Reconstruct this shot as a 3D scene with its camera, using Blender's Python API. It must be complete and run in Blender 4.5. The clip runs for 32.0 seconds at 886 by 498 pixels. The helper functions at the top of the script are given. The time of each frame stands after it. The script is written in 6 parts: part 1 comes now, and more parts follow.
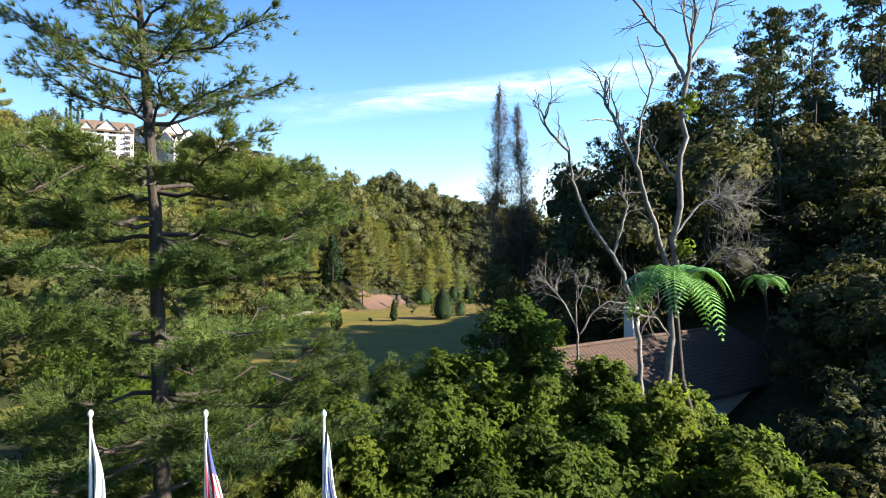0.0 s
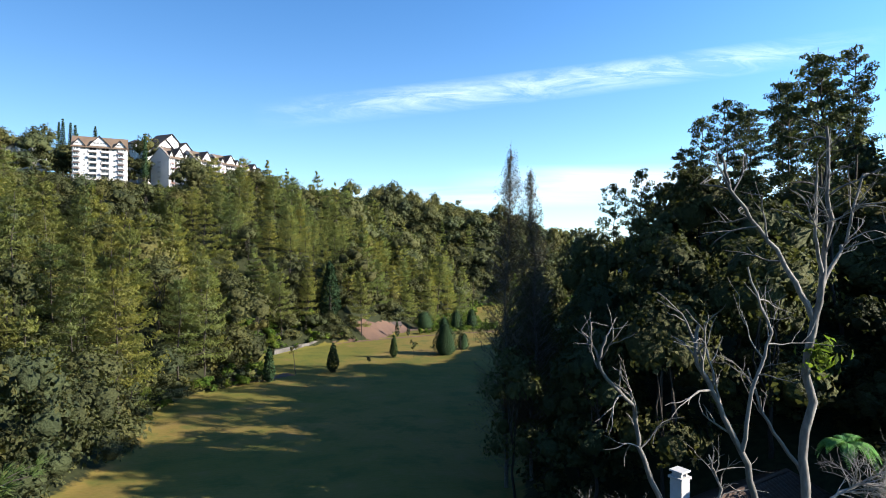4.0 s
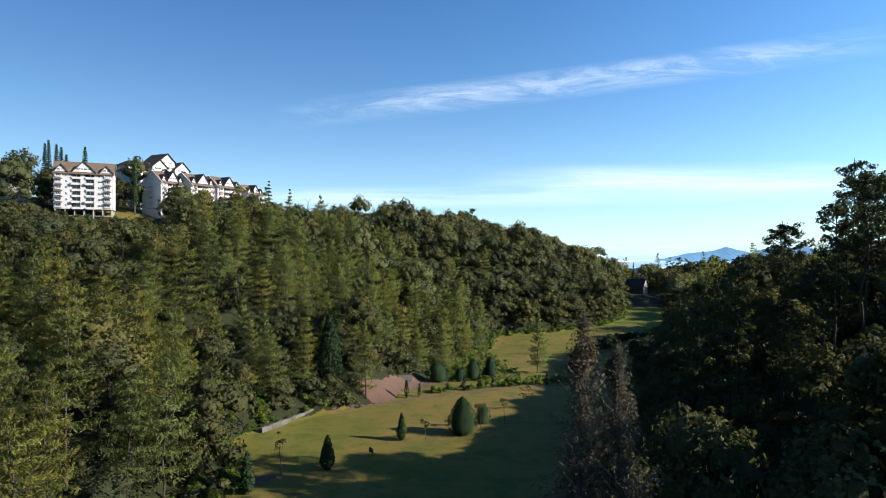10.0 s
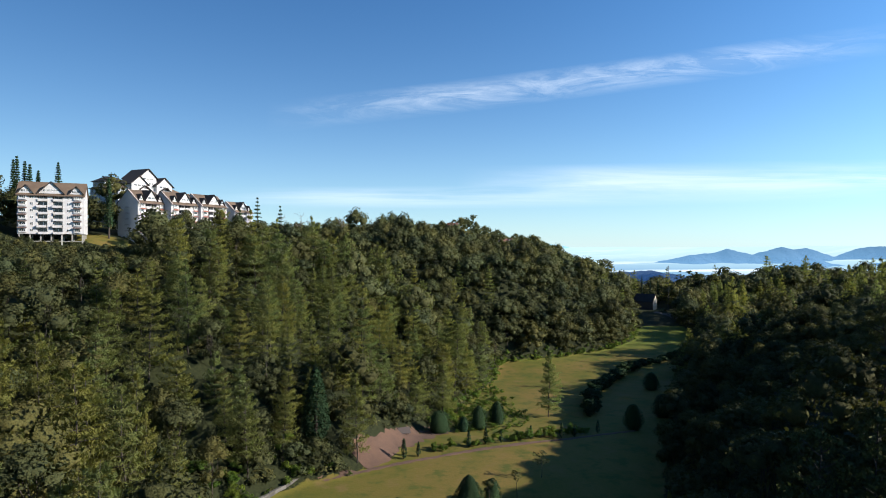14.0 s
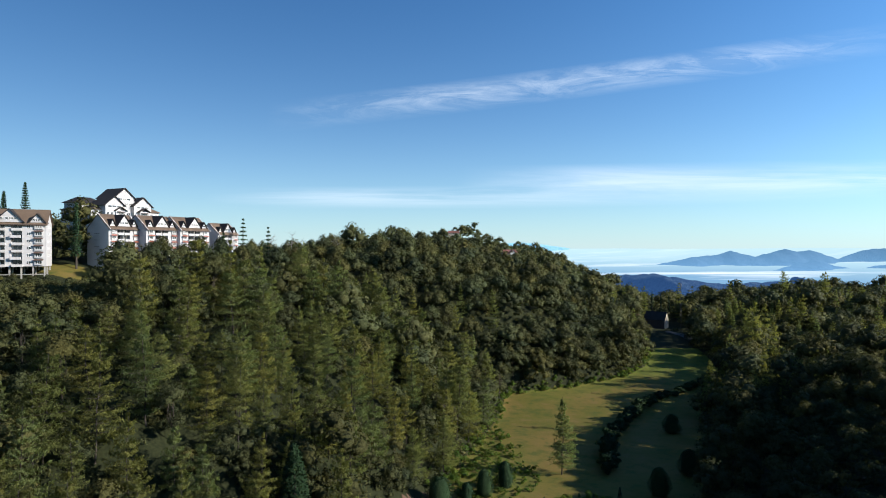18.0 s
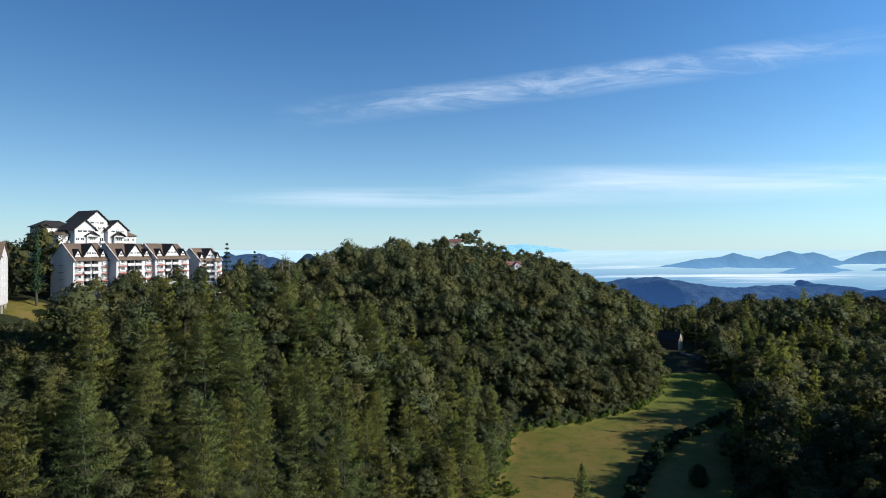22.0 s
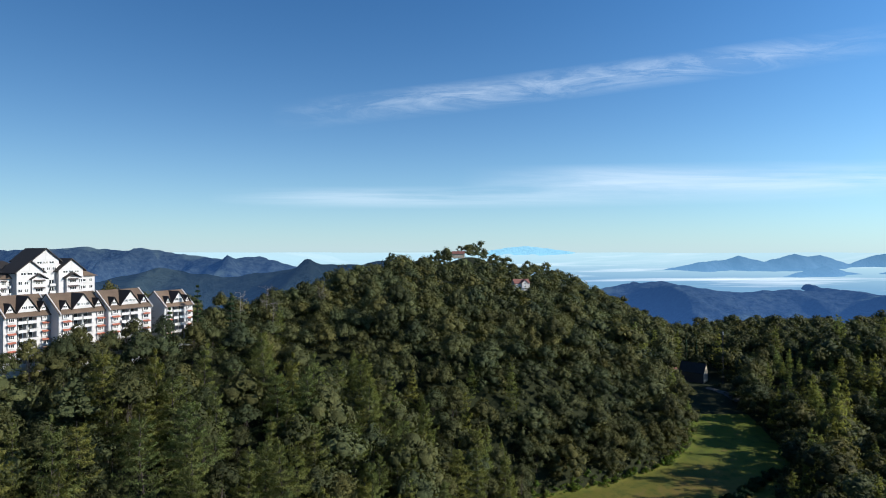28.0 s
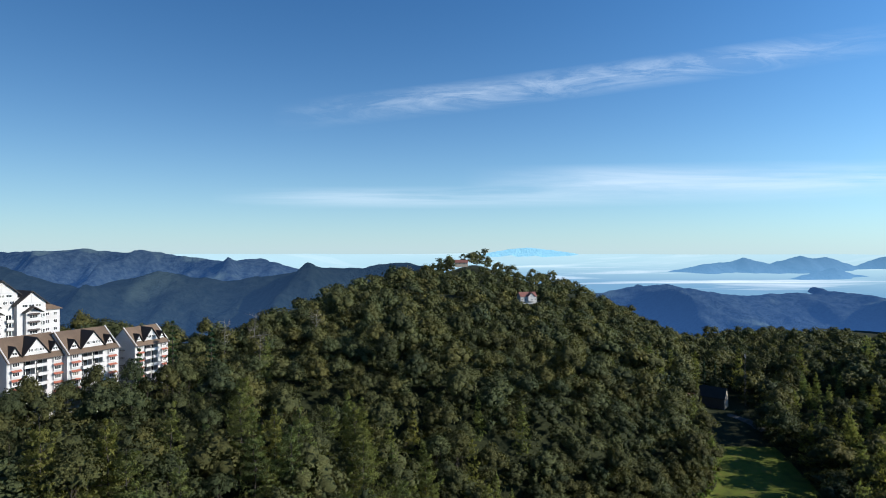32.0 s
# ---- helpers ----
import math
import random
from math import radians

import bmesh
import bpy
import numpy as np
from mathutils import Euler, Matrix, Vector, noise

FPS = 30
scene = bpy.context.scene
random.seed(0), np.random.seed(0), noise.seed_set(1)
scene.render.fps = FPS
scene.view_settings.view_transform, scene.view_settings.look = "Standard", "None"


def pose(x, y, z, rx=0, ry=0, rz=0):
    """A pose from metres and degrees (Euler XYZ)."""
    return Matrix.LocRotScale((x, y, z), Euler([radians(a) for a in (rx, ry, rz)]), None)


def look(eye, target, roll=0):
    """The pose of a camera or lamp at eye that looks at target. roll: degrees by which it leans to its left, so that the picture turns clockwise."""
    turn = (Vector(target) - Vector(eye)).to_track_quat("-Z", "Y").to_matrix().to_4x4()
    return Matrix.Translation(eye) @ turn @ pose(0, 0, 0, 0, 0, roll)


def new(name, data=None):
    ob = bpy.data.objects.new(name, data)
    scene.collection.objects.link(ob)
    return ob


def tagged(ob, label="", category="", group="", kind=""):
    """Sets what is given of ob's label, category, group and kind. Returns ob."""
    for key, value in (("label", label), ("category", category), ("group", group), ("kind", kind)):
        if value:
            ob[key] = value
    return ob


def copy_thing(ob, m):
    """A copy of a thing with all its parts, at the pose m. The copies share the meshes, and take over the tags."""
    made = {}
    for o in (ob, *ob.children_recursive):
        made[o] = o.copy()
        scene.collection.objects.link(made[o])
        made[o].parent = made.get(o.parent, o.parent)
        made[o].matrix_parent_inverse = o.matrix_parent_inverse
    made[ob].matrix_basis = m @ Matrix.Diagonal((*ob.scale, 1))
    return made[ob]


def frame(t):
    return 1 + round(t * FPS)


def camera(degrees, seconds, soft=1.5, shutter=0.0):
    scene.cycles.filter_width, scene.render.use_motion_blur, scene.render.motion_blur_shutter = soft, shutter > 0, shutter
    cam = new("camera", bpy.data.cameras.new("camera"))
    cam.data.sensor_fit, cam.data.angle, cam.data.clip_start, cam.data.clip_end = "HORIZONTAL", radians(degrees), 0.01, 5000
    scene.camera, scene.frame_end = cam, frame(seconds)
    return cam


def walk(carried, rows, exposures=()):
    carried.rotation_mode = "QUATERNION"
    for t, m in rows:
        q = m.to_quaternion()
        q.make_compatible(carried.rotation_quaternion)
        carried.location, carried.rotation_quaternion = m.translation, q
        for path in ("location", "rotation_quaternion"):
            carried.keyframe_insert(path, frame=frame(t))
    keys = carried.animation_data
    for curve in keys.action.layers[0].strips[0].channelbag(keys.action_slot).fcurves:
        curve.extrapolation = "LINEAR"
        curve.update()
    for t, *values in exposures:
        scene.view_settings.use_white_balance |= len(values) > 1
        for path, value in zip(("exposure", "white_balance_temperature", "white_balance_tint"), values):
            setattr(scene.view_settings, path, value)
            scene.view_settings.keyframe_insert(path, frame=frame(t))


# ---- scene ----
cam = camera(75.8, 32.0, soft=1.0)
PITCH, ROLL = 90.0, 0.0
# seconds, x, y, z, yaw: a level flight forward with a steady climb
ROWS = [
    (0.0, 0.00, 0.00, 14.00, -0.02),
    (0.5, -0.06, 0.21, 15.05, -0.05),
    (1.0, -0.11, 0.68, 16.14, -0.06),
    (1.5, -0.15, 1.45, 17.35, -0.08),
    (2.0, -0.16, 2.53, 18.68, -0.07),
    (2.5, -0.16, 3.86, 20.06, -0.05),
    (3.0, -0.17, 5.38, 21.46, -0.03),
    (3.5, -0.18, 7.02, 22.85, 0.02),
    (5.5, -0.43, 15.12, 28.40, 0.85),
    (6.0, -0.50, 17.25, 29.77, 1.05),
    (6.5, -0.57, 19.47, 31.14, 1.16),
    (7.0, -0.63, 21.74, 32.49, 1.24),
    (7.5, -0.71, 24.07, 33.83, 1.31),
    (8.0, -0.80, 26.45, 35.18, 1.41),
    (8.5, -0.90, 28.88, 36.52, 1.49),
    (9.0, -1.01, 31.38, 37.89, 1.53),
    (9.5, -1.14, 33.98, 39.27, 1.50),
    (10.0, -1.29, 36.66, 40.68, 1.48),
    (10.5, -1.46, 39.37, 42.13, 1.46),
    (11.0, -1.65, 42.13, 43.60, 1.43),
    (11.5, -1.86, 44.96, 45.09, 1.42),
    (12.0, -2.06, 47.82, 46.61, 1.43),
    (12.5, -2.24, 50.74, 48.16, 1.43),
    (13.0, -2.40, 53.67, 49.73, 1.42),
    (13.5, -2.54, 56.60, 51.30, 1.44),
    (14.0, -2.66, 59.55, 52.89, 1.44),
    (14.5, -2.75, 62.49, 54.50, 1.44),
    (16.5, -2.91, 74.40, 61.09, 1.49),
    (17.0, -2.99, 77.46, 62.75, 1.50),
    (17.5, -3.08, 80.52, 64.41, 1.51),
    (18.0, -3.19, 83.60, 66.07, 1.52),
    (18.5, -3.31, 86.69, 67.74, 1.53),
    (19.0, -3.43, 89.76, 69.40, 1.53),
    (19.5, -3.57, 92.84, 71.06, 1.55),
    (20.0, -3.73, 95.96, 72.71, 1.57),
    (20.5, -3.89, 99.09, 74.35, 1.59),
    (21.0, -4.06, 102.25, 75.97, 1.61),
    (21.5, -4.23, 105.41, 77.57, 1.60),
    (22.0, -4.40, 108.53, 79.13, 1.61),
    (22.5, -4.57, 111.62, 80.67, 1.64),
    (23.0, -4.75, 114.71, 82.17, 1.67),
    (23.5, -4.94, 117.80, 83.66, 1.68),
    (24.0, -5.13, 120.96, 85.12, 1.70),
    (24.5, -5.32, 124.14, 86.59, 1.70),
    (25.0, -5.52, 127.30, 88.04, 1.69),
    (25.5, -5.72, 130.40, 89.50, 1.74),
    (27.5, -6.61, 142.87, 95.37, 1.76),
    (28.0, -6.81, 146.03, 96.82, 1.77),
    (28.5, -7.00, 149.24, 98.27, 1.80),
    (29.0, -7.20, 152.47, 99.72, 1.81),
    (29.5, -7.39, 155.67, 101.16, 1.83),
    (30.0, -7.59, 158.82, 102.60, 1.85),
    (30.5, -7.78, 161.94, 104.05, 1.87),
    (31.0, -7.97, 165.05, 105.50, 1.89),
    (31.5, -8.17, 168.16, 106.96, 1.92),
    (32.0, -8.37, 171.27, 108.43, 1.98),
]
walk(cam, [(t, pose(x, y, z, PITCH, ROLL, yaw)) for t, x, y, z, yaw in ROWS],
     exposures=((0.0, 2.36, 7150, 12), (2.0, 2.14, 6800, 10), (6.0, 1.69, 6550, 10), (9.0, 1.43, 6550, 10), (13.0, 1.21, 6500, 10), (20.0, 0.97, 6300, 9), (32.0, 0.84, 6150, 8)))

# ---- world, sun ----
SUN_EL, SUN_AZ = radians(26), radians(101)      # azimuth clockwise from +y
world = bpy.data.worlds.new("sky")
scene.world = world
world.use_nodes = True


class Nodes:
    """A short way to write node trees."""

    def __init__(self, tree):
        self.t = tree
        tree.nodes.clear()

    def n(self, kind, _in=None, **props):
        node = self.t.nodes.new(kind)
        for k, v in props.items():
            setattr(node, k, v)
        for k, v in (_in or {}).items():
            sock = node.inputs[k]
            if isinstance(v, bpy.types.NodeSocket):
                self.t.links.new(v, sock)
            else:
                sock.default_value = v
        return node

    def math(self, op, a, b=0.0, c=None, clamp=False):
        node = self.n("ShaderNodeMath", {0: a, 1: b}, operation=op, use_clamp=clamp)
        if c is not None:
            if isinstance(c, bpy.types.NodeSocket):
                self.t.links.new(c, node.inputs[2])
            else:
                node.inputs[2].default_value = c
        return node.outputs[0]

    def ramp(self, fac, *stops):
        node = self.n("ShaderNodeValToRGB", {0: fac})
        el = node.color_ramp.elements
        while len(el) < len(stops):
            el.new(0.5)
        for e, (p, c) in zip(el, stops):
            e.position = p
            e.color = (*c, 1) if len(c) == 3 else c
        return node.outputs[0]

    def mix(self, fac, a, b, blend="MIX"):
        node = self.n("ShaderNodeMix", data_type="RGBA", blend_type=blend, clamp_factor=True)
        for i, v in ((0, fac), (6, a), (7, b)):
            if isinstance(v, bpy.types.NodeSocket):
                self.t.links.new(v, node.inputs[i])
            else:
                node.inputs[i].default_value = (*v, 1) if isinstance(v, tuple) and len(v) == 3 else v
        return node.outputs[2]


w = Nodes(world.node_tree)
sky = w.n("ShaderNodeTexSky", sky_type="NISHITA", sun_disc=False, sun_elevation=SUN_EL, sun_rotation=SUN_AZ,
          altitude=1200.0, air_density=1.0, dust_density=0.6, ozone_density=1.6)
way = w.n("ShaderNodeTexCoord").outputs["Generated"]
sep = w.n("ShaderNodeSeparateXYZ", {0: way})
side = w.math("DIVIDE", sep.outputs[0], w.math("MAXIMUM", sep.outputs[1], 0.05))
rise = w.math("DIVIDE", sep.outputs[2], w.math("MAXIMUM", sep.outputs[1], 0.05))
ahead = w.math("GREATER_THAN", sep.outputs[1], 0.06)
flat = w.n("ShaderNodeCombineXYZ", {0: side, 1: rise, 2: 0.0}).outputs[0]


def wisps(scale_x, scale_y, turn, seed, detail=8.0, rough=0.62, warp=0.6):
    m = w.n("ShaderNodeMapping", {0: flat, 1: (seed, seed * 0.7, 0), 2: (0, 0, turn), 3: (scale_x, scale_y, 1)})
    return w.n("ShaderNodeTexNoise", {0: m.outputs[0], "Scale": 1.0, "Detail": detail, "Roughness": rough, "Distortion": warp}).outputs[0]


def band(centre, slope, curve, width_low, width_high, x0, x1, soft):
    """A soft streak of cirrus along a bent line, from x0 to x1."""
    line = w.math("ADD", w.math("MULTIPLY_ADD", side, slope, centre), w.math("MULTIPLY", w.math("MULTIPLY", side, side), curve))
    off = w.math("SUBTRACT", rise, line)
    up = w.math("SUBTRACT", 1.0, w.math("DIVIDE", w.math("MAXIMUM", off, 0.0), width_high), clamp=True)
    dn = w.math("SUBTRACT", 1.0, w.math("DIVIDE", w.math("MAXIMUM", w.math("MULTIPLY", off, -1.0), 0.0), width_low), clamp=True)
    a = w.math("DIVIDE", w.math("SUBTRACT", side, x0), soft, clamp=True)
    b = w.math("DIVIDE", w.math("SUBTRACT", x1, side), soft, clamp=True)
    return w.math("MULTIPLY", w.math("MULTIPLY", up, dn), w.math("MULTIPLY", a, b))


fine = w.ramp(wisps(6.0, 30.0, -0.16, 3.1, 10.0, 0.7, 1.1), (0.40, (0, 0, 0)), (0.70, (1, 1, 1)))
broad = w.ramp(wisps(1.6, 24.0, 0.0, 5.2), (0.38, (0, 0, 0)), (0.66, (1, 1, 1)))
streak = w.math("MULTIPLY", band(0.272, 0.113, 0.02, 0.034, 0.026, -0.34, 0.80, 0.32), w.math("MULTIPLY_ADD", fine, 0.95, 0.14))
veil = w.math("MULTIPLY", band(0.112, 0.012, 0.0, 0.042, 0.035, 0.0, 2.2, 0.22), w.math("MULTIPLY_ADD", broad, 0.75, 0.18))
low = w.math("MULTIPLY", band(0.092, 0.0, 0.0, 0.022, 0.02, -0.45, 0.25, 0.3), w.math("MULTIPLY", broad, 0.7))
cover = w.math("MULTIPLY", w.math("ADD", w.math("ADD", w.math("MULTIPLY", streak, 0.62), w.math("MULTIPLY", veil, 0.85)), low), ahead, clamp=True)
toward = w.math("MULTIPLY_ADD", sep.outputs[0], 0.42, 0.965)      # haze brightens the sky towards the sun's side
tint = w.mix(1.0, sky.outputs[0], (0.585, 0.935, 1.15), "MULTIPLY")
tint = w.mix(1.0, tint, w.n("ShaderNodeCombineColor", {0: toward, 1: toward, 2: toward}).outputs[0], "MULTIPLY")
tint = w.mix(w.math("DIVIDE", w.math("SUBTRACT", sep.outputs[2], 0.10), 0.32, clamp=True), tint, w.mix(1.0, tint, (0.80, 0.95, 1.07), "MULTIPLY"))      # a deeper blue overhead
mist_low = w.math("POWER", 2.718, w.math("MULTIPLY", w.math("MAXIMUM", sep.outputs[2], 0.0), -11.0))
tint = w.mix(w.math("MULTIPLY", mist_low, 0.66), tint, (5.8, 6.9, 7.35))
cloudy = w.mix(w.math("MULTIPLY", cover, 0.8), tint, (8.2, 9.0, 9.9))
back = w.n("ShaderNodeBackground", {0: cloudy, 1: 0.065})
w.t.links.new(back.outputs[0], w.n("ShaderNodeOutputWorld").inputs[0])

sun = new("sun", bpy.data.lights.new("sun", "SUN"))
sun.data.energy, sun.data.angle, sun.data.color = 4.2, radians(0.5), (1.0, 0.93, 0.82)
sun.matrix_world = look((0, 0, 0), (-math.sin(SUN_AZ) * math.cos(SUN_EL), -math.cos(SUN_AZ) * math.cos(SUN_EL), -math.sin(SUN_EL)))


# ---- materials ----
def material(name, build):
    m = bpy.data.materials.new(name)
    m.use_nodes = True
    k = Nodes(m.node_tree)
    shader = build(k)
    k.t.links.new(shader, k.n("ShaderNodeOutputMaterial").inputs[0])
    return m


def foliage(name, dark, mid, light, gloss=0.65, through_light=0.15, per_object=0.5, grain_scale=2.2):
    """Leaves: colour by clump and by tree, a little light through the leaf."""
    def build(k):
        rnd = k.n("ShaderNodeNewGeometry").outputs["Random Per Island"]
        own = k.n("ShaderNodeAttribute", attribute_name="tone").outputs["Fac"]
        tree = k.math("FRACT", k.math("ADD", k.n("ShaderNodeObjectInfo").outputs["Random"], own))
        place = k.n("ShaderNodeNewGeometry").outputs["Position"]
        big = k.n("ShaderNodeTexNoise", {0: place, "Scale": 0.16, "Detail": 2.0}).outputs[0]
        grain = k.n("ShaderNodeTexNoise", {0: place, "Scale": grain_scale, "Detail": 4.0, "Roughness": 0.7}).outputs[0]
        f = k.math("ADD", k.math("MULTIPLY", rnd, 0.20), k.math("MULTIPLY_ADD", tree, per_object, k.math("MULTIPLY_ADD", big, 0.8, -0.33)), clamp=True)
        col = k.ramp(f, (0.05, dark), (0.5, mid), (0.97, light))
        col = k.mix(k.ramp(grain, (0.34, (0.5, 0.5, 0.5)), (0.52, (0, 0, 0))), col, tuple(c * 0.7 for c in dark))
        hue = k.math("FRACT", k.math("MULTIPLY", tree, 7.31))      # some trees yellower, some bluer, a few browner
        col = k.mix(k.ramp(hue, (0.62, (0, 0, 0)), (0.86, (0.9, 0.9, 0.9))), col, k.mix(1.0, col, (1.15, 1.03, 0.86), "MULTIPLY"))
        col = k.mix(k.ramp(hue, (0.10, (0.9, 0.9, 0.9)), (0.34, (0, 0, 0))), col, k.mix(1.0, col, (0.88, 1.0, 1.14), "MULTIPLY"))
        bm = k.n("ShaderNodeBump", {"Strength": 1.0, "Distance": 0.5, "Height": grain}).outputs[0]
        p = k.n("ShaderNodeBsdfPrincipled", {"Base Color": col, "Roughness": gloss, "Specular IOR Level": 0.12, "Normal": bm})
        t = k.n("ShaderNodeBsdfTranslucent", {0: k.mix(1.0, col, (1.15, 1.2, 0.7), "MULTIPLY")})
        return k.n("ShaderNodeMixShader", {0: through_light, 1: p.outputs[0], 2: t.outputs[0]}).outputs[0]
    return material(name, build)


def rough(name, a, b, scale=3.0, roughness=0.8, bump=0.3, metallic=0.0, stain=None, stretch=(1, 1, 1)):
    """A matt surface with grain and stains at two scales and relief."""
    def build(k):
        at = k.n("ShaderNodeMapping", {0: k.n("ShaderNodeTexCoord").outputs["Object"], 3: stretch}).outputs[0]
        fine_n = k.n("ShaderNodeTexNoise", {0: at, "Scale": scale * 6, "Detail": 6.0}).outputs[0]
        big_n = k.n("ShaderNodeTexNoise", {0: at, "Scale": scale * 0.35, "Detail": 4.0}).outputs[0]
        rnd = k.n("ShaderNodeObjectInfo").outputs["Random"]
        f = k.math("ADD", k.math("MULTIPLY_ADD", fine_n, 0.6, -0.1), k.math("MULTIPLY_ADD", big_n, 0.7, k.math("MULTIPLY_ADD", rnd, 0.25, -0.3)), clamp=True)
        col = k.ramp(f, (0.25, a), (0.8, b))
        if stain:
            col = k.mix(k.ramp(big_n, (0.52, (0, 0, 0)), (0.72, (0.8, 0.8, 0.8))), col, stain)
        bm = k.n("ShaderNodeBump", {"Strength": bump, "Distance": 0.05, "Height": fine_n}).outputs[0]
        return k.n("ShaderNodeBsdfPrincipled", {"Base Color": col, "Roughness": roughness, "Metallic": metallic, "Normal": bm}).outputs[0]
    return material(name, build)


M_PINE = foliage("pine_needles", (0.130, 0.148, 0.050), (0.196, 0.212, 0.071), (0.262, 0.268, 0.090), through_light=0.46, per_object=0.42)
# darker copy of the needles: the right hill's shade is in their colour
M_PINE_SHADED = foliage("shaded_pine_needles", (0.043, 0.055, 0.023), (0.070, 0.084, 0.031), (0.117, 0.127, 0.042), through_light=0.15)
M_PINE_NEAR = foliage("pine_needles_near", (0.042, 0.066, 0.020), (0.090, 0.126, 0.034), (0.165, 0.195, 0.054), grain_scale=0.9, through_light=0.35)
M_LEAF = foliage("broad_leaves", (0.041, 0.047, 0.021), (0.075, 0.081, 0.032), (0.126, 0.124, 0.046), per_object=0.6, through_light=0.27)
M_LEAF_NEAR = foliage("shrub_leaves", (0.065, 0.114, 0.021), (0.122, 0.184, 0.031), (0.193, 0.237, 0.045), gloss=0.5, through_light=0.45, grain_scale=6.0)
M_CYPRESS = foliage("cypress_leaves", (0.015, 0.034, 0.014), (0.027, 0.055, 0.022), (0.049, 0.084, 0.029), through_light=0.1)
M_DRY = foliage("dry_twigs", (0.070, 0.056, 0.042), (0.130, 0.105, 0.078), (0.230, 0.185, 0.140), through_light=0.3)
M_FERN = foliage("fern_fronds", (0.062, 0.156, 0.036), (0.099, 0.240, 0.054), (0.173, 0.336, 0.072), gloss=0.35)
M_BARK = rough("bark", (0.022, 0.017, 0.013), (0.075, 0.058, 0.045), 2.0, 0.9, 0.8, stretch=(1, 1, 0.25))
M_DEAD = rough("bleached_wood", (0.10, 0.09, 0.08), (0.29, 0.265, 0.235), 1.5, 0.85, 0.5, stretch=(1, 1, 0.3))


def ground_material():
    def build(k):
        at = k.n("ShaderNodeNewGeometry").outputs["Position"]
        lawn = k.n("ShaderNodeAttribute", attribute_name="lawn").outputs["Fac"]
        dry = k.n("ShaderNodeTexNoise", {0: at, "Scale": 0.035, "Detail": 5.0, "Roughness": 0.6}).outputs[0]
        fine_n = k.n("ShaderNodeTexNoise", {0: at, "Scale": 1.3, "Detail": 6.0}).outputs[0]
        grass = k.mix(k.ramp(dry, (0.38, (0, 0, 0)), (0.66, (1, 1, 1))), (0.090, 0.086, 0.014), (0.160, 0.104, 0.031))
        lush = k.n("ShaderNodeAttribute", attribute_name="lush").outputs["Fac"]
        grass = k.mix(k.math("MULTIPLY", lush, 0.85), grass, (0.076, 0.118, 0.012))
        grass = k.mix(k.ramp(fine_n, (0.3, (0, 0, 0)), (0.75, (0.692, 0.672, 0.672))), grass, (0.106, 0.088, 0.019))
        worn = k.n("ShaderNodeTexNoise", {0: at, "Scale": 0.16, "Detail": 5.0, "Roughness": 0.65}).outputs[0]
        grass = k.mix(k.ramp(worn, (0.36, (0.865, 0.840, 0.840)), (0.5, (0, 0, 0))), grass, (0.058, 0.071, 0.014))
        grass = k.mix(k.ramp(worn, (0.56, (0, 0, 0)), (0.70, (0.692, 0.672, 0.672))), grass, (0.147, 0.099, 0.040))
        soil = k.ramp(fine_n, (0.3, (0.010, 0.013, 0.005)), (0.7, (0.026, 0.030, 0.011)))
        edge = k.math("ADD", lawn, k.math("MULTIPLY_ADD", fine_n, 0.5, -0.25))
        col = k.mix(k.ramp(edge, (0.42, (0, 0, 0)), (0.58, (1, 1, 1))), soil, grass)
        bm = k.n("ShaderNodeBump", {"Strength": 0.4, "Distance": 0.2, "Height": fine_n}).outputs[0]
        return k.n("ShaderNodeBsdfPrincipled", {"Base Color": col, "Roughness": 0.9, "Specular IOR Level": 0.15, "Normal": bm}).outputs[0]
    return material("ground", build)


M_GROUND = ground_material()


# ---- the lie of the land ----
def lerp(y, *knots):
    ys, vs = zip(*knots)
    return np.interp(y, ys, vs)


def left_edge(y):
    return lerp(y, (-100, -40), (0, -42), (60, -45), (95, -47), (120, -58), (136, -57), (152, -47), (162, -50), (175, -61), (188, -60), (197, -53), (211, -43), (217, -32), (231, -22), (260, -14), (290, -4), (360, 16), (402, 23), (412, 47), (420, 65), (432, 84), (442, 100), (466, 121), (500, 135), (570, 160), (750, 215), (1000, 312), (1400, 400))


def right_edge(y):
    return lerp(y, (-100, 30), (0, 24), (40, 21), (70, 8), (110, 16), (186, 42), (247, 67), (310, 97), (365, 116), (410, 140), (455, 170), (500, 174), (570, 174), (750, 225), (1000, 340), (1400, 430))


def floor_level(y):
    return lerp(y, (-150, 3), (30, 2), (60, -3), (100, -7), (160, -9.5), (215, -9.6), (245, -9.8), (290, -13.5), (365, -17), (480, -12), (560, -1), (640, 0), (800, -14), (1100, -44), (1600, -130))


def bumps(x, y, s, seed):
    """Smooth uneven ground from a few sines."""
    return (np.sin(x / s + seed) * np.cos(y / (s * 1.3) + seed * 2.1) + 0.6 * np.sin(x / (s * 0.53) - y / (s * 0.61) + seed * 3.3)
            + 0.35 * np.sin(x / (s * 0.27) + y / (s * 0.31) + seed)) / 1.95


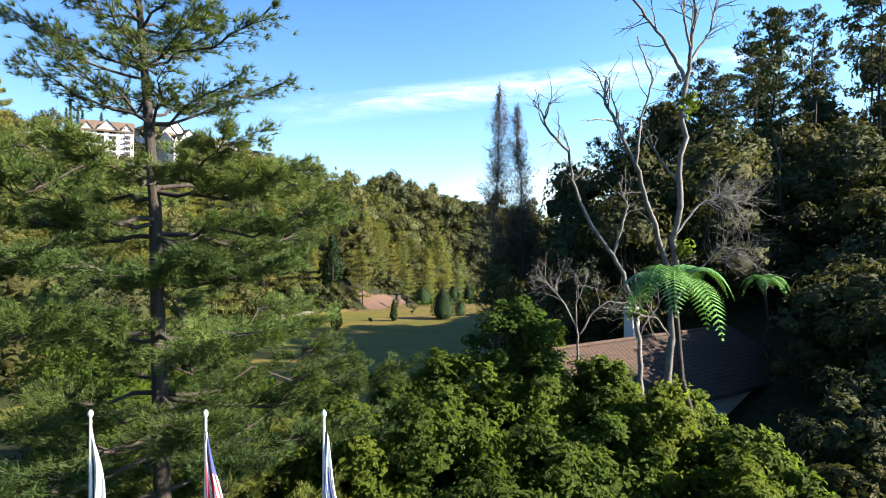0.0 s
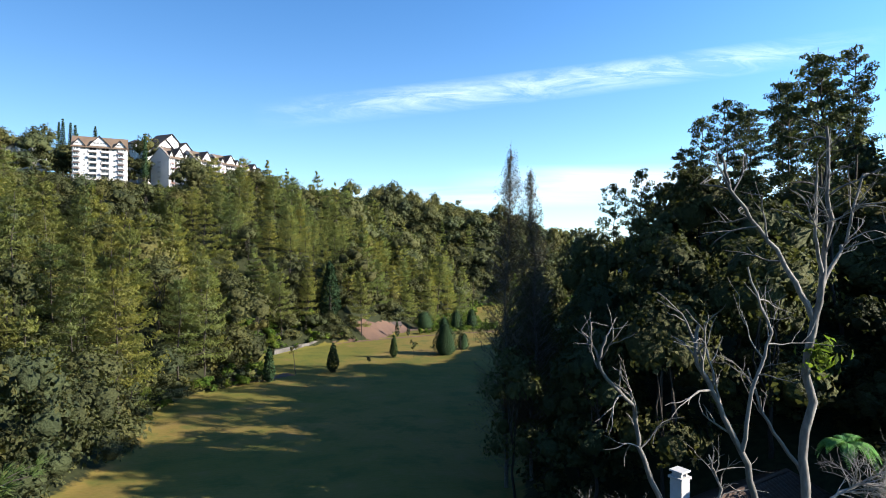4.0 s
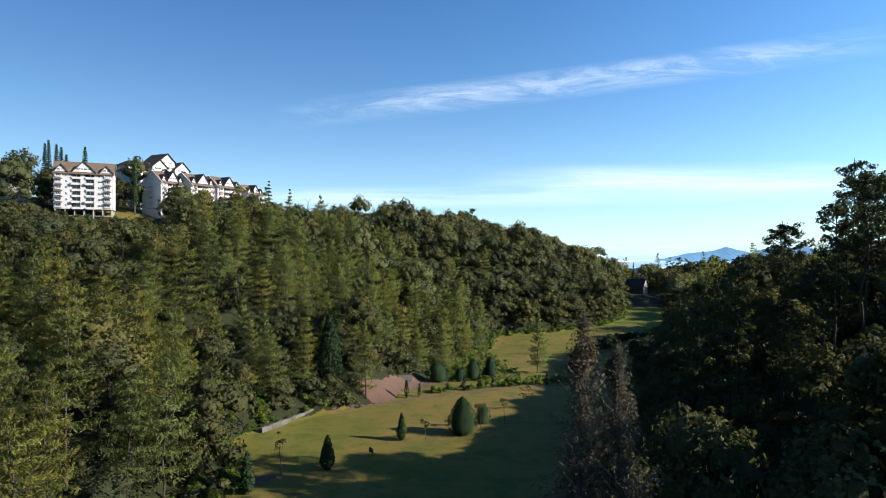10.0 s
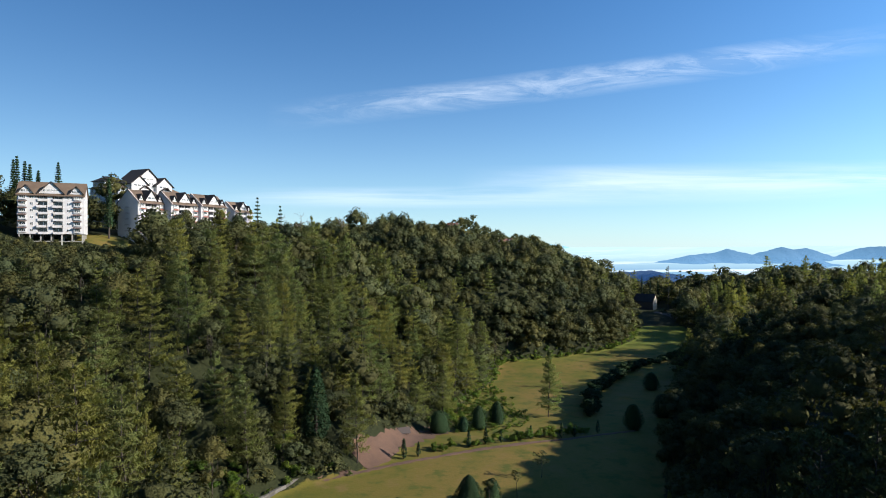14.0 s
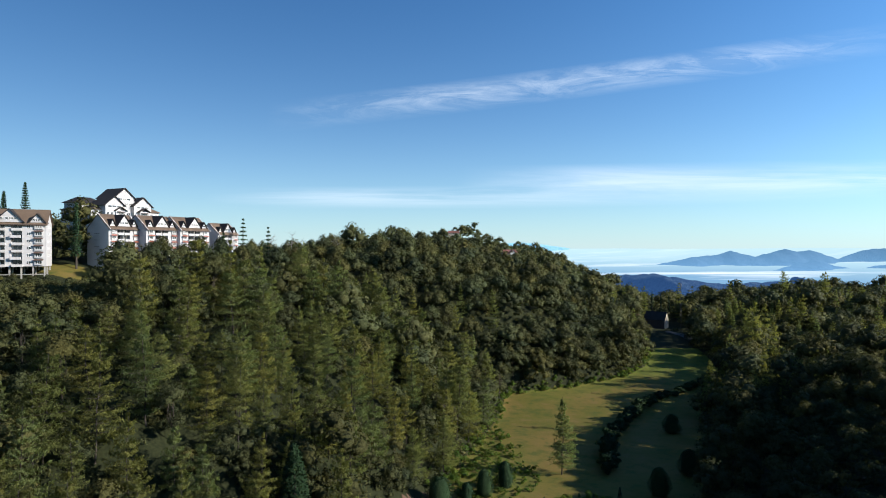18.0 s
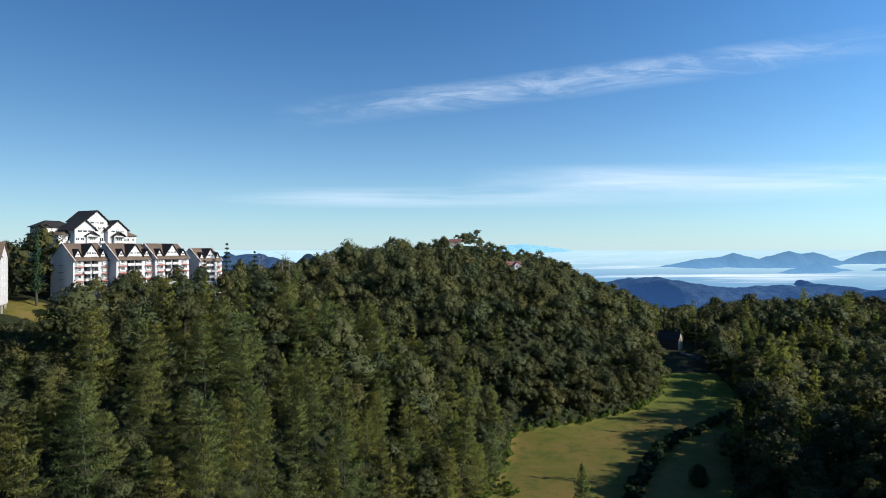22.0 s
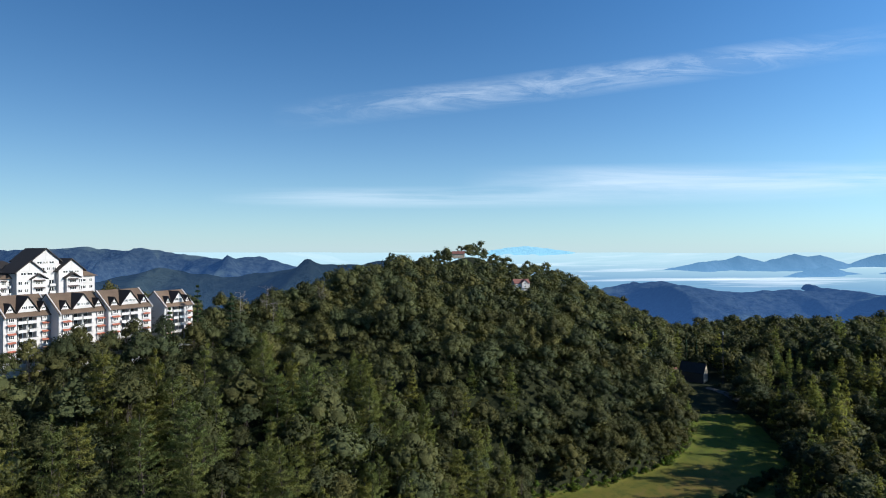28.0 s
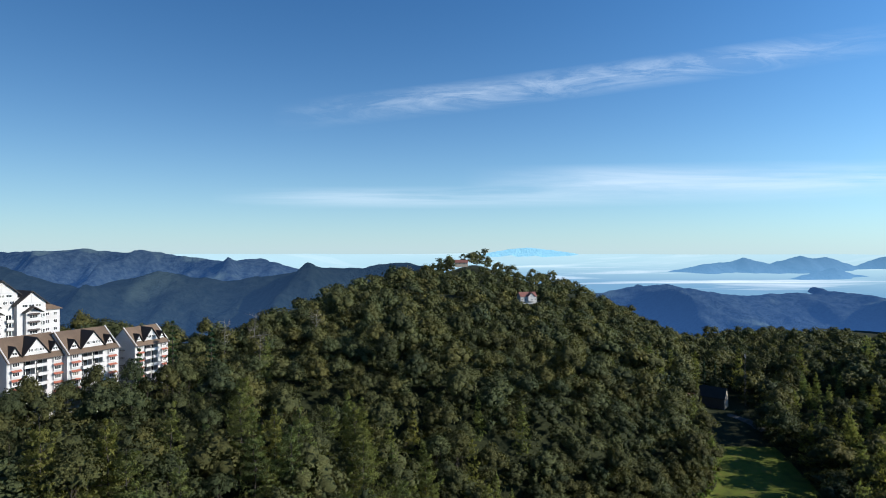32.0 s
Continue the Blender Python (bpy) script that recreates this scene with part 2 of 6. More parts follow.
def land(x, y):
    x, y = np.asarray(x, float), np.asarray(y, float)
    base = floor_level(y)
    dl = np.maximum(left_edge(y) - x, 0)
    dr = np.maximum(x - right_edge(y), 0)
    hl = lerp(y, (-100, 60), (100, 62), (200, 76), (260, 84), (310, 85), (380, 90), (430, 76), (500, 66), (560, 56), (650, 60), (750, 82), (1000, 99), (1150, 96), (1600, 40))
    hl = hl * np.tanh(dl / lerp(y, (100, 120), (400, 125), (600, 150), (1000, 200)))
    # the ridge falls away behind its crest
    crest = lerp(y, (0, -260), (330, -300), (430, -200), (500, -120), (600, -95), (750, -80), (1013, -90), (1400, 60))
    hl = hl - np.maximum(crest - x, 0) * 0.4
    hill = 32 * np.exp(-(((x - 10) / 58) ** 2 + ((y - 1010) / 95) ** 2)) + 17 * np.exp(-(((x - 128) / 52) ** 2 + ((y - 1000) / 90) ** 2))
    hr = lerp(y, (-100, 6), (25, 6), (40, 10), (70, 18), (85, 27), (105, 40), (140, 42), (200, 41), (260, 40), (330, 33), (420, 18), (600, 16), (900, 18), (1400, 20)) * np.tanh(dr / lerp(y, (80, 26), (140, 30), (300, 60), (600, 130)))
    out = base + np.maximum(hl, -160) + hill + hr + (np.minimum(dl, 60) + np.minimum(dr, 40)) / 60 * 3.0 * bumps(x, y, 31, 1.0)
    out = out - np.maximum(x - 430, 0) * 0.12
    fold = np.clip(dl / 40, 0, 1) * np.clip((y - 380) / 60, 0, 1) * (1 - np.exp(-(((x - 15) / 130) ** 2 + ((y - 1000) / 150) ** 2)))
    out = out + 5.5 * fold * bumps(x, y, 52, 4.2)      # spurs and gullies of the wooded hill
    out = out - 16 * np.exp(-(((x + 160) / 45) ** 2 + ((y - 255) / 42) ** 2)) - 5 * np.exp(-(((x + 118) / 36) ** 2 + ((y - 325) / 45) ** 2))   # hollows below the flats
    out = out + 42 * np.exp(-(((x - 108) / 22) ** 2 + ((y - 62) / 15) ** 2))      # an unseen knoll, added to the east to shade the near wood
    # far country: a hazy plain that lifts towards the horizon
    far = np.hypot(x, y - 100)
    t = np.clip((far - 1250) / 500, 0, 1)
    t = t * t * (3 - 2 * t)
    plain = -190.0
    return out * (1 - t) + plain * t


def is_lawn(x, y):
    return np.clip(np.minimum(x - left_edge(y) + 1.5, right_edge(y) - x + 1.5) / 3.0, 0, 1) * (y > 48) * (y < 512) + (np.hypot((x + 164) / 15, (y - 314) / 8) < 1)


def mesh_from(name, verts, faces, mats=(), smooth=False, mat_index=None):
    """A mesh from arrays: verts (n, 3), faces (m, 3 or 4)."""
    me = bpy.data.meshes.new(name)
    verts, faces = np.asarray(verts, np.float32), np.asarray(faces, np.int32)
    me.vertices.add(len(verts))
    me.vertices.foreach_set("co", np.ascontiguousarray(verts[:, :3]).ravel())
    k = faces.shape[1]
    me.loops.add(faces.size)
    me.loops.foreach_set("vertex_index", faces.ravel())
    me.polygons.add(len(faces))
    me.polygons.foreach_set("loop_start", np.arange(0, faces.size, k, dtype=np.int32))
    me.polygons.foreach_set("loop_total", np.full(len(faces), k, np.int32))
    me.polygons.foreach_set("use_smooth", np.full(len(faces), bool(smooth)))
    for m in mats:
        me.materials.append(m)
    if mat_index is not None:
        me.polygons.foreach_set("material_index", np.asarray(mat_index, np.int32))
    me.update(calc_edges=True)
    if verts.shape[1] == 6:      # leaves lean with the mass of their crown
        me.polygons.foreach_set("use_smooth", np.ones(len(faces), bool))
        me.normals_split_custom_set_from_vertices(verts[:, 3:].tolist())
    return me


def grid_faces(nx, ny):
    i = np.arange(nx * ny).reshape(ny, nx)
    return np.stack([i[:-1, :-1], i[:-1, 1:], i[1:, 1:], i[1:, :-1]], -1).reshape(-1, 4)


def spread(lo, hi, step, reach, grow=1.22):
    inner = list(np.arange(lo, hi + 0.1, step))
    d, s = [], step
    a = 0.0
    while a < reach:
        s *= grow
        a += s
        d.append(a)
    return np.array([lo - v for v in d[::-1]] + inner + [hi + v for v in d])


gx, gy = spread(-250, 260, 3.0, 4700), spread(-60, 640, 3.0, 4300)
X, Y = np.meshgrid(gx, gy)
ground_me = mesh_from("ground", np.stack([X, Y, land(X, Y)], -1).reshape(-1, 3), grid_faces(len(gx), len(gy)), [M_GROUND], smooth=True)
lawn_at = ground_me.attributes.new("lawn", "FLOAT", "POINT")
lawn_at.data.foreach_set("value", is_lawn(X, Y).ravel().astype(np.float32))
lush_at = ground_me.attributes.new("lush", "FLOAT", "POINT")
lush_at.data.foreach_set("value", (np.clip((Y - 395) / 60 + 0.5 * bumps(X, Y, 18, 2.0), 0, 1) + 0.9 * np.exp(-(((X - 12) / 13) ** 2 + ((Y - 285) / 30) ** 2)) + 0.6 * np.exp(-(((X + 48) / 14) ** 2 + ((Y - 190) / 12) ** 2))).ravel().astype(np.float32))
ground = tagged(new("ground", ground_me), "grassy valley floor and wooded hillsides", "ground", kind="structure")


# ---- trees ----
rng = np.random.default_rng(7)


def sprays(at, out, size, flat=0.35, wide=0.55, r=None, stray=0.42, stray_axis=0.6):
    """Leaf sprays: one folded rhomb at each place, its face turned outwards with some disorder. Returns verts with normals, and triangles."""
    r = r or rng
    n = len(at)
    on = out / (np.linalg.norm(out, axis=1, keepdims=True) + 1e-9)
    face = on + r.normal(0, stray, (n, 3))
    face /= np.linalg.norm(face, axis=1, keepdims=True) + 1e-9
    d = on * 0.5 + r.normal(0, stray_axis, (n, 3)) + [0, 0, 0.35 - flat]
    d -= face * (d * face).sum(1, keepdims=True)
    d /= np.linalg.norm(d, axis=1, keepdims=True) + 1e-9
    s = np.cross(d, face)
    nor = on + r.normal(0, 0.14, (n, 3)) + face * 0.25
    nor /= np.linalg.norm(nor, axis=1, keepdims=True) + 1e-9
    L = (size * r.uniform(0.6, 1.4, n))[:, None]
    W = L * wide * r.uniform(0.7, 1.3, (n, 1))
    v = np.stack([at - d * L * 0.5, at - s * W * 0.5 + face * L * 0.10, at + d * L * 0.5 - face * L * 0.12, at + s * W * 0.5 + face * L * 0.10], 1).reshape(-1, 3)
    k = np.arange(n)[:, None] * 4
    f = np.concatenate([k + [0, 2, 1], k + [0, 3, 2]], 0)
    return np.concatenate([v, np.repeat(nor, 4, 0)], 1), f


PHI = (1 + 5 ** 0.5) / 2
BALL_V = np.array([(s_ * a, t_ * b, 0) for s_ in (-1, 1) for t_ in (-1, 1) for a, b in ((1, PHI),)] + [(0, s_, t_ * PHI) for s_ in (-1, 1) for t_ in (-1, 1)] + [(t_ * PHI, 0, s_) for s_ in (-1, 1) for t_ in (-1, 1)], float)
BALL_V /= np.linalg.norm(BALL_V[0])
BALL_F = np.array([(i, j, k) if np.dot(np.cross(BALL_V[j] - BALL_V[i], BALL_V[k] - BALL_V[i]), BALL_V[i]) > 0 else (i, k, j)
                   for i in range(12) for j in range(i + 1, 12) for k in range(j + 1, 12)
                   if max(np.linalg.norm(BALL_V[i] - BALL_V[j]), np.linalg.norm(BALL_V[j] - BALL_V[k]), np.linalg.norm(BALL_V[i] - BALL_V[k])) < 1.1])


def core(centre, radii, r, lean=(0, 0, 0.2)):
    """The close inner mass of a crown: an uneven lump."""
    v = BALL_V * r.uniform(0.6, 1.15, (len(BALL_V), 1)) * radii
    return np.concatenate([v + centre, BALL_V * 0.7 + lean], 1), BALL_F


def tube(points, radii, n=6):
    """A tapered tube along points. Returns verts and triangles."""
    p = np.asarray(points, float)
    t = np.gradient(p, axis=0)
    t /= np.linalg.norm(t, axis=1, keepdims=True) + 1e-9
    ref = np.where(np.abs(t[:, 2:3]) > 0.9, [[1.0, 0, 0]], [[0, 0, 1.0]])
    a = np.cross(t, ref)
    a /= np.linalg.norm(a, axis=1, keepdims=True) + 1e-9
    b = np.cross(t, a)
    ang = np.arange(n) / n * 2 * np.pi
    ring = a[:, None] * np.cos(ang)[None, :, None] + b[:, None] * np.sin(ang)[None, :, None]
    v = (p[:, None] + ring * np.asarray(radii, float)[:, None, None]).reshape(-1, 3)
    i = np.arange(len(p) * n).reshape(len(p), n)
    j = np.roll(i, -1, 1)
    q = np.stack([i[:-1], j[:-1], j[1:], i[1:]], -1).reshape(-1, 4)
    return v, np.concatenate([q[:, [0, 1, 2]], q[:, [0, 2, 3]]], 0)


def merge(pieces):
    vs, fs, o = [], [], 0
    six = any(v.shape[1] == 6 for v, f in pieces)
    for v, f in pieces:
        if six and v.shape[1] == 3:
            v = np.concatenate([v, np.zeros_like(v)], 1)
        vs.append(v)
        fs.append(f + o)
        o += len(v)
    return np.concatenate(vs), np.concatenate(fs)


def bent(a, b, r, wob=0.06, n=5):
    """Points from a to b with a slight wander."""
    a, b = np.asarray(a, float), np.asarray(b, float)
    t = np.linspace(0, 1, n)[:, None]
    w_ = r.normal(0, wob * np.linalg.norm(b - a), (n, 3)) * (np.sin(t * np.pi))
    return a + (b - a) * t + w_


def whorl_form(height, radius, bare, n_branch, per, size, r, top_round=0.75, limb_n=14, droop=0.1, depth=(0.35, 1.0), solid=0.9):
    """A pine: straight trunk, tiers of level branches, tufts along their outer part."""
    top = np.array([r.normal(0, 0.006) * height, r.normal(0, 0.006) * height, height])
    spine = bent((0, 0, -1.5), top, r, 0.012, 8)
    parts = [tube(spine, np.linspace(height * 0.007, height * 0.001, 8), 6)]
    tiers_n = max(6, n_branch // 5)
    u = np.sort(np.clip((np.floor(r.uniform(0, 1, n_branch) ** 0.9 * tiers_n) + 0.5) / tiers_n + r.normal(0, 0.008, n_branch), 0, 1))
    at, out = [], []
    az = r.uniform(0, 2 * np.pi)
    lumps = []
    lean = r.uniform(0.7, 1.2, tiers_n + 1)
    for k, q in enumerate(u):
        az += 2.4 + r.normal(0, 0.3)
        z = (bare + (0.985 - bare) * q) * height
        prof = (1 - q) ** top_round * (0.6 + 0.4 * min(1, q * 4 + 0.35))
        ln = radius * max(prof, 0.08) * r.uniform(0.65, 1.2) * lean[int(q * tiers_n)]
        c = np.array([np.interp(z, spine[:, 2], spine[:, 0]), np.interp(z, spine[:, 2], spine[:, 1]), z])
        dirn = np.array([np.cos(az), np.sin(az), 0.22 * (1 - q) - droop + 0.5 * q])
        end = c + dirn * ln
        if k % max(1, n_branch // limb_n) == 0 and ln > radius * 0.3:
            parts.append(tube(bent(c, end, r, 0.05, 4), np.linspace(height * 0.0011, height * 0.0004, 4), 3))
        if solid:
            lumps.append(core(c + dirn * ln * 0.58, np.array([ln * 0.36, ln * 0.36, ln * 0.13 + 0.3]) * solid, r))
        m = max(4, int(per * (0.4 + ln / radius)))
        t = r.uniform(depth[0] ** 1.4, depth[1], m) ** 0.7
        side_v = np.array([-np.sin(az), np.cos(az), 0])
        p = c + dirn * (ln * t)[:, None] + side_v * (r.normal(0, 0.19, m) * ln * (0.35 + t))[:, None]
        p[:, 2] += r.normal(0, 0.012 * height, m) - 0.10 * ln * t ** 2
        at.append(p)
        out.append(np.tile(dirn, (m, 1)) * 0.8 + side_v * ((p - c) @ side_v)[:, None] * 0.25 + np.array([0, 0, 0.45]))
    return merge(parts), merge(lumps + [sprays(np.concatenate(at), np.concatenate(out), size, 0.2, 0.42, r)])


def pine_form(height, radius, bare, tiers, per, size, r, top_round=0.7, limb_step=2, gap=0.0):
    """A pine: a straight trunk and tiers of upswept branches, each a flat plume of needle sprays."""
    top = np.array([r.normal(0, 0.012) * height, r.normal(0, 0.012) * height, height])
    spine = bent((0, 0, -1.5), top, r, 0.010, 7)
    parts = [tube(spine, np.linspace(height * 0.0085, height * 0.0015, 7), 6)]
    at, out = [], []
    az, count = r.uniform(0, 6.28), 0
    lean = r.uniform(0, 6.28)
    for k in range(tiers):
        q = ((k + r.uniform(0.25, 0.75)) / tiers) ** 0.9
        full = min(1.0, 0.72 + 1.3 * q) * max(1 - q, 0.0) ** top_round * r.uniform(0.8, 1.15)
        for i in range(int(r.integers(5, 8)) if q < 0.8 else 5):
            az += 2 * np.pi / 6 + r.normal(0, 0.35)
            if r.uniform() < gap:
                continue
            ln = radius * max(full, 0.07) * r.uniform(0.6, 1.15) * (1 + 0.18 * np.cos(az - lean))
            z = (bare + (0.975 - bare) * q) * height + r.normal(0, 0.18)
            c = np.array([np.interp(z, spine[:, 2], spine[:, 0]), np.interp(z, spine[:, 2], spine[:, 1]), z])
            d = np.array([np.cos(az), np.sin(az), -0.06 + 0.42 * q])
            side_v = np.array([-np.sin(az), np.cos(az), 0])
            count += 1
            if count % limb_step == 0 and q < 0.9:
                parts.append(tube([c - [0, 0, 0.05 * ln], c + d * ln * 0.5 - [0, 0, 0.05 * ln], c + d * ln * 0.95], [height * 0.0026, height * 0.0018, height * 0.0008], 3))
            m = max(5, int(per * (0.25 + ln / radius)))
            t = r.uniform(0.12, 1.0, m) ** 0.72
            sw = r.normal(0, 0.19, m) * ln * (0.3 + np.sin(np.pi * t * 0.85))
            up = r.normal(0, 0.22, m)
            p = c + d * (ln * t)[:, None] + side_v * sw[:, None]
            p[:, 2] += ln * (0.10 * t ** 2 - 0.12 * np.sin(np.pi * t)) + up - 0.22 * np.abs(sw)
            at.append(p)
            out.append(d * [0.55, 0.55, 0.2] + side_v * (sw / ln)[:, None] * 0.8 + np.stack([0 * up, 0 * up, 0.42 + 1.7 * up], 1) + r.normal(0, 0.15, (m, 3)))
    return merge(parts), sprays(np.concatenate(at), np.concatenate(out), size, -0.1, 0.26, r, 0.6, 0.4)


def open_pine_form(height, radius, bare, n_limb, per, size, r):
    """An old pine: a long bare trunk, rising limbs and loose tufts of needles with the sky between them."""
    top = np.array([r.normal(0, 0.03) * height, r.normal(0, 0.03) * height, height])
    spine = bent((0, 0, -1.5), top, r, 0.018, 8)
    parts = [tube(spine, np.linspace(height * 0.0085, height * 0.0015, 8), 6)]
    at, out = [], []
    az = r.uniform(0, 6.28)
    for k in range(n_limb):
        q = (k + r.uniform(0, 1)) / n_limb
        az += 2.4 + r.normal(0, 0.5)
        ln = radius * (0.45 + 0.55 * min(1, q * 3)) * (1 - q) ** 0.45 * r.uniform(0.5, 1.15) + 0.4
        z = (bare + (0.95 - bare) * q) * height
        c = np.array([np.interp(z, spine[:, 2], spine[:, 0]), np.interp(z, spine[:, 2], spine[:, 1]), z])
        d = np.array([np.cos(az), np.sin(az), 0.25 + 0.5 * q])
        parts.append(tube(bent(c, c + d * ln, r, 0.06, 4), np.linspace(height * 0.0028, height * 0.0009, 4), 4))
        for j in range(int(r.integers(2, 5))):
            t = r.uniform(0.45, 1.08)
            cc = c + d * ln * t + r.normal(0, 0.16, 3) * ln * [1, 1, 0.5]
            w_ = r.uniform(0.65, 1.25)
            g = r.normal(0, 1, (per, 3))
            g /= np.linalg.norm(g, axis=1, keepdims=True)
            at.append(cc + g * r.uniform(0.3, 1.0, (per, 1)) ** 0.5 * [w_, w_, w_ * 0.55])
            out.append(g * [1, 1, 0.8] + d * 0.3 + [0, 0, 0.35])
    return merge(parts), sprays(np.concatenate(at), np.concatenate(out), size, 0.0, 0.4, r, 0.7)


def canopy_form(height, radius, lobes, per, size, r, bare=0.3, skirt=4, solid=0.66, limbs=5, stray=0.5):
    """A rounded forest tree: close lobes of leaf sprays heaped into an uneven dome over a forked trunk."""
    fork = np.array([r.normal(0, 0.02) * height, r.normal(0, 0.02) * height, height * bare])
    parts = [tube(bent((0, 0, -1.5), fork, r, 0.03, 4), np.linspace(height * 0.013, height * 0.008, 4), 6)]
    cs, ss = [], []
    a0 = r.uniform(0, 6.28)
    dome = height * (1 - bare)
    for k in range(lobes):
        rr = radius * 0.66 * np.sqrt(k / max(lobes - 1, 1)) * r.uniform(0.8, 1.15)
        a = a0 + k * 2.4 + r.normal(0, 0.25)
        s_ = radius * r.uniform(0.30, 0.46)
        z = height - s_ * 0.8 - dome * 0.52 * (rr / radius) ** 1.6 - r.uniform(0, 0.12) * dome
        cs.append((fork[0] + np.cos(a) * rr, fork[1] + np.sin(a) * rr, z))
        ss.append(s_)
    for k in range(skirt):
        a = a0 + k * 2 * np.pi / skirt + r.normal(0, 0.3)
        rr, s_ = radius * r.uniform(0.42, 0.62), radius * r.uniform(0.32, 0.42)
        cs.append((fork[0] + np.cos(a) * rr, fork[1] + np.sin(a) * rr, height * bare + dome * r.uniform(0.05, 0.2)))
        ss.append(s_)
    cs, ss = np.array(cs), np.array(ss)
    mid = np.array([fork[0], fork[1], height * bare + dome * 0.4])
    at, out, cores = [], [], []
    for k, (c, s_) in enumerate(zip(cs, ss)):
        if k < limbs:
            parts.append(tube(bent(fork, c, r, 0.06, 4), np.linspace(height * 0.006, height * 0.002, 4), 4))
        m = int(per * (s_ / (radius * 0.38)) ** 2)
        g = r.normal(0, 1, (m, 3))
        g /= np.linalg.norm(g, axis=1, keepdims=True)
        g[:, 2] = np.where(g[:, 2] < -0.5, -g[:, 2], g[:, 2])
        wave = 1 + 0.14 * np.sin(g @ r.normal(0, 3.5, 3) + 1.0) + 0.10 * np.sin(g @ r.normal(0, 6, 3))
        p = c + g * (s_ * wave * r.uniform(0.86, 1.13, m))[:, None] * [1, 1, 0.86]
        far_in = (np.linalg.norm((p[:, None] - cs[None]) / (ss[None, :, None] * [1, 1, 0.86]), axis=2) < 0.78).sum(1)
        keep = far_in == 0
        at.append(p[keep])
        out.append((g * 0.85 + (p - mid) / radius * 0.35 + [0, 0, 0.1])[keep])
        if solid:
            cores.append(core(c, np.array([s_, s_, s_ * 0.86]) * solid, r, (c - mid) / radius * 0.4 + [0, 0, 0.1]))
    return merge(parts), merge(cores + [sprays(np.concatenate(at), np.concatenate(out), size, 0.1, 0.62, r, stray)])


BALL2_V = np.concatenate([BALL_V, *[((BALL_V[f[a]] + BALL_V[f[b]]) / np.linalg.norm(BALL_V[f[a]] + BALL_V[f[b]]))[None] for f in BALL_F for a, b in ((0, 1), (1, 2), (2, 0))]])
BALL2_F = np.concatenate([[(f[0], 12 + 3 * n, 14 + 3 * n), (12 + 3 * n, f[1], 13 + 3 * n), (14 + 3 * n, 13 + 3 * n, f[2]), (12 + 3 * n, 13 + 3 * n, 14 + 3 * n)] for n, f in enumerate(BALL_F)])


def lump(centre, radii, r, fine=True):
    """A leafy mass: a ball pushed in and out by a few waves."""
    base, faces = (BALL2_V, BALL2_F) if fine else (BALL_V, BALL_F)
    a = r.uniform(0, 6.28, 6)
    w_ = 1 + 0.13 * np.sin(base[:, 0] * 4 + a[0] + base[:, 1] * 2) + 0.12 * np.sin(base[:, 1] * 5 + a[1] - base[:, 2] * 3) + 0.10 * np.sin(base[:, 2] * 6 + a[2] + base[:, 0] * 4)
    return np.concatenate([base * w_[:, None] * radii + centre, base * 0.9 + [0, 0, 0.15]], 1), faces


def broad_form(height, radius, bare, n_blob, per, size, r, limb_n=7, squash=0.8, solid=0.78, fine_lumps=True, loose=False, thick=0.014, low=-0.8):
    """A broadleaf: forked trunk and a crown of uneven leaf masses with gaps."""
    fork = np.array([r.normal(0, 0.04) * height, r.normal(0, 0.04) * height, height * bare])
    parts = [tube(bent((0, 0, -1.5), fork, r, 0.03, 5), np.linspace(height * thick, height * thick * 0.6, 5), 6)]
    mid = np.array([fork[0], fork[1], height * (bare + 1) / 2 * 0.98])
    half = height * (1 - bare) / 2
    at, out, cores = [], [], []
    for k in range(n_blob):
        th, ph = r.uniform(0, 2 * np.pi), np.arccos(r.uniform(low, 1))
        rr = np.sqrt(r.uniform(0.12, 0.78)) if k else 0.0
        c = mid + np.array([np.cos(th) * np.sin(ph) * radius, np.sin(th) * np.sin(ph) * radius, np.cos(ph) * half]) * rr
        s = radius * (r.uniform(0.22, 0.40) * (9 / max(n_blob, 9)) ** 0.3 if k else 0.55) * (0.95 if loose else 1.0)
        if k < limb_n:
            parts.append(tube(bent(fork, c, r, 0.07, 5), np.linspace(height * thick * 0.35, height * 0.0015, 5), 5))
        g = r.normal(0, 1, (per, 3))
        g /= np.linalg.norm(g, axis=1, keepdims=True)
        g[:, 2] = np.where(g[:, 2] < -0.4, -g[:, 2], g[:, 2])
        p = c + g * s * (r.uniform(0.2, 1.75, (per, 1)) if loose else r.uniform(0.74, 1.24, (per, 1))) * np.array([1, 1, squash])
        at.append(p)
        out.append(g * 0.8 + (c - mid) / radius * 1.0 + [0, 0, 0.2])
        if solid:
            cores.append(lump(c, np.array([s, s, s * squash]) * solid, r) if fine_lumps else core(c, np.array([s, s, s * squash]) * solid, r, (c - mid) / radius * 0.9 + [0, 0, 0.2]))
    return merge(parts), merge(cores + [sprays(np.concatenate(at), np.concatenate(out), size, 0.1, 0.6, r)])


def part(name, data, parent, label="", kind=""):
    ob = new(name, data)
    ob.parent = parent
    return tagged(ob, label, kind=kind)


def tree_thing(name, form, leaf, bark, label, m, crown_name="crown"):
    """A tree: an empty at its foot, with trunk and crown as meshes under it."""
    (tv, tf), (lv, lf) = form
    root = new(name)
    root.matrix_basis = m
    part("trunk", mesh_from("trunk", tv, tf, [bark], smooth=True), root)
    part(crown_name, mesh_from("crown", lv, lf, [leaf]), root)
    return tagged(root, label, "tree")


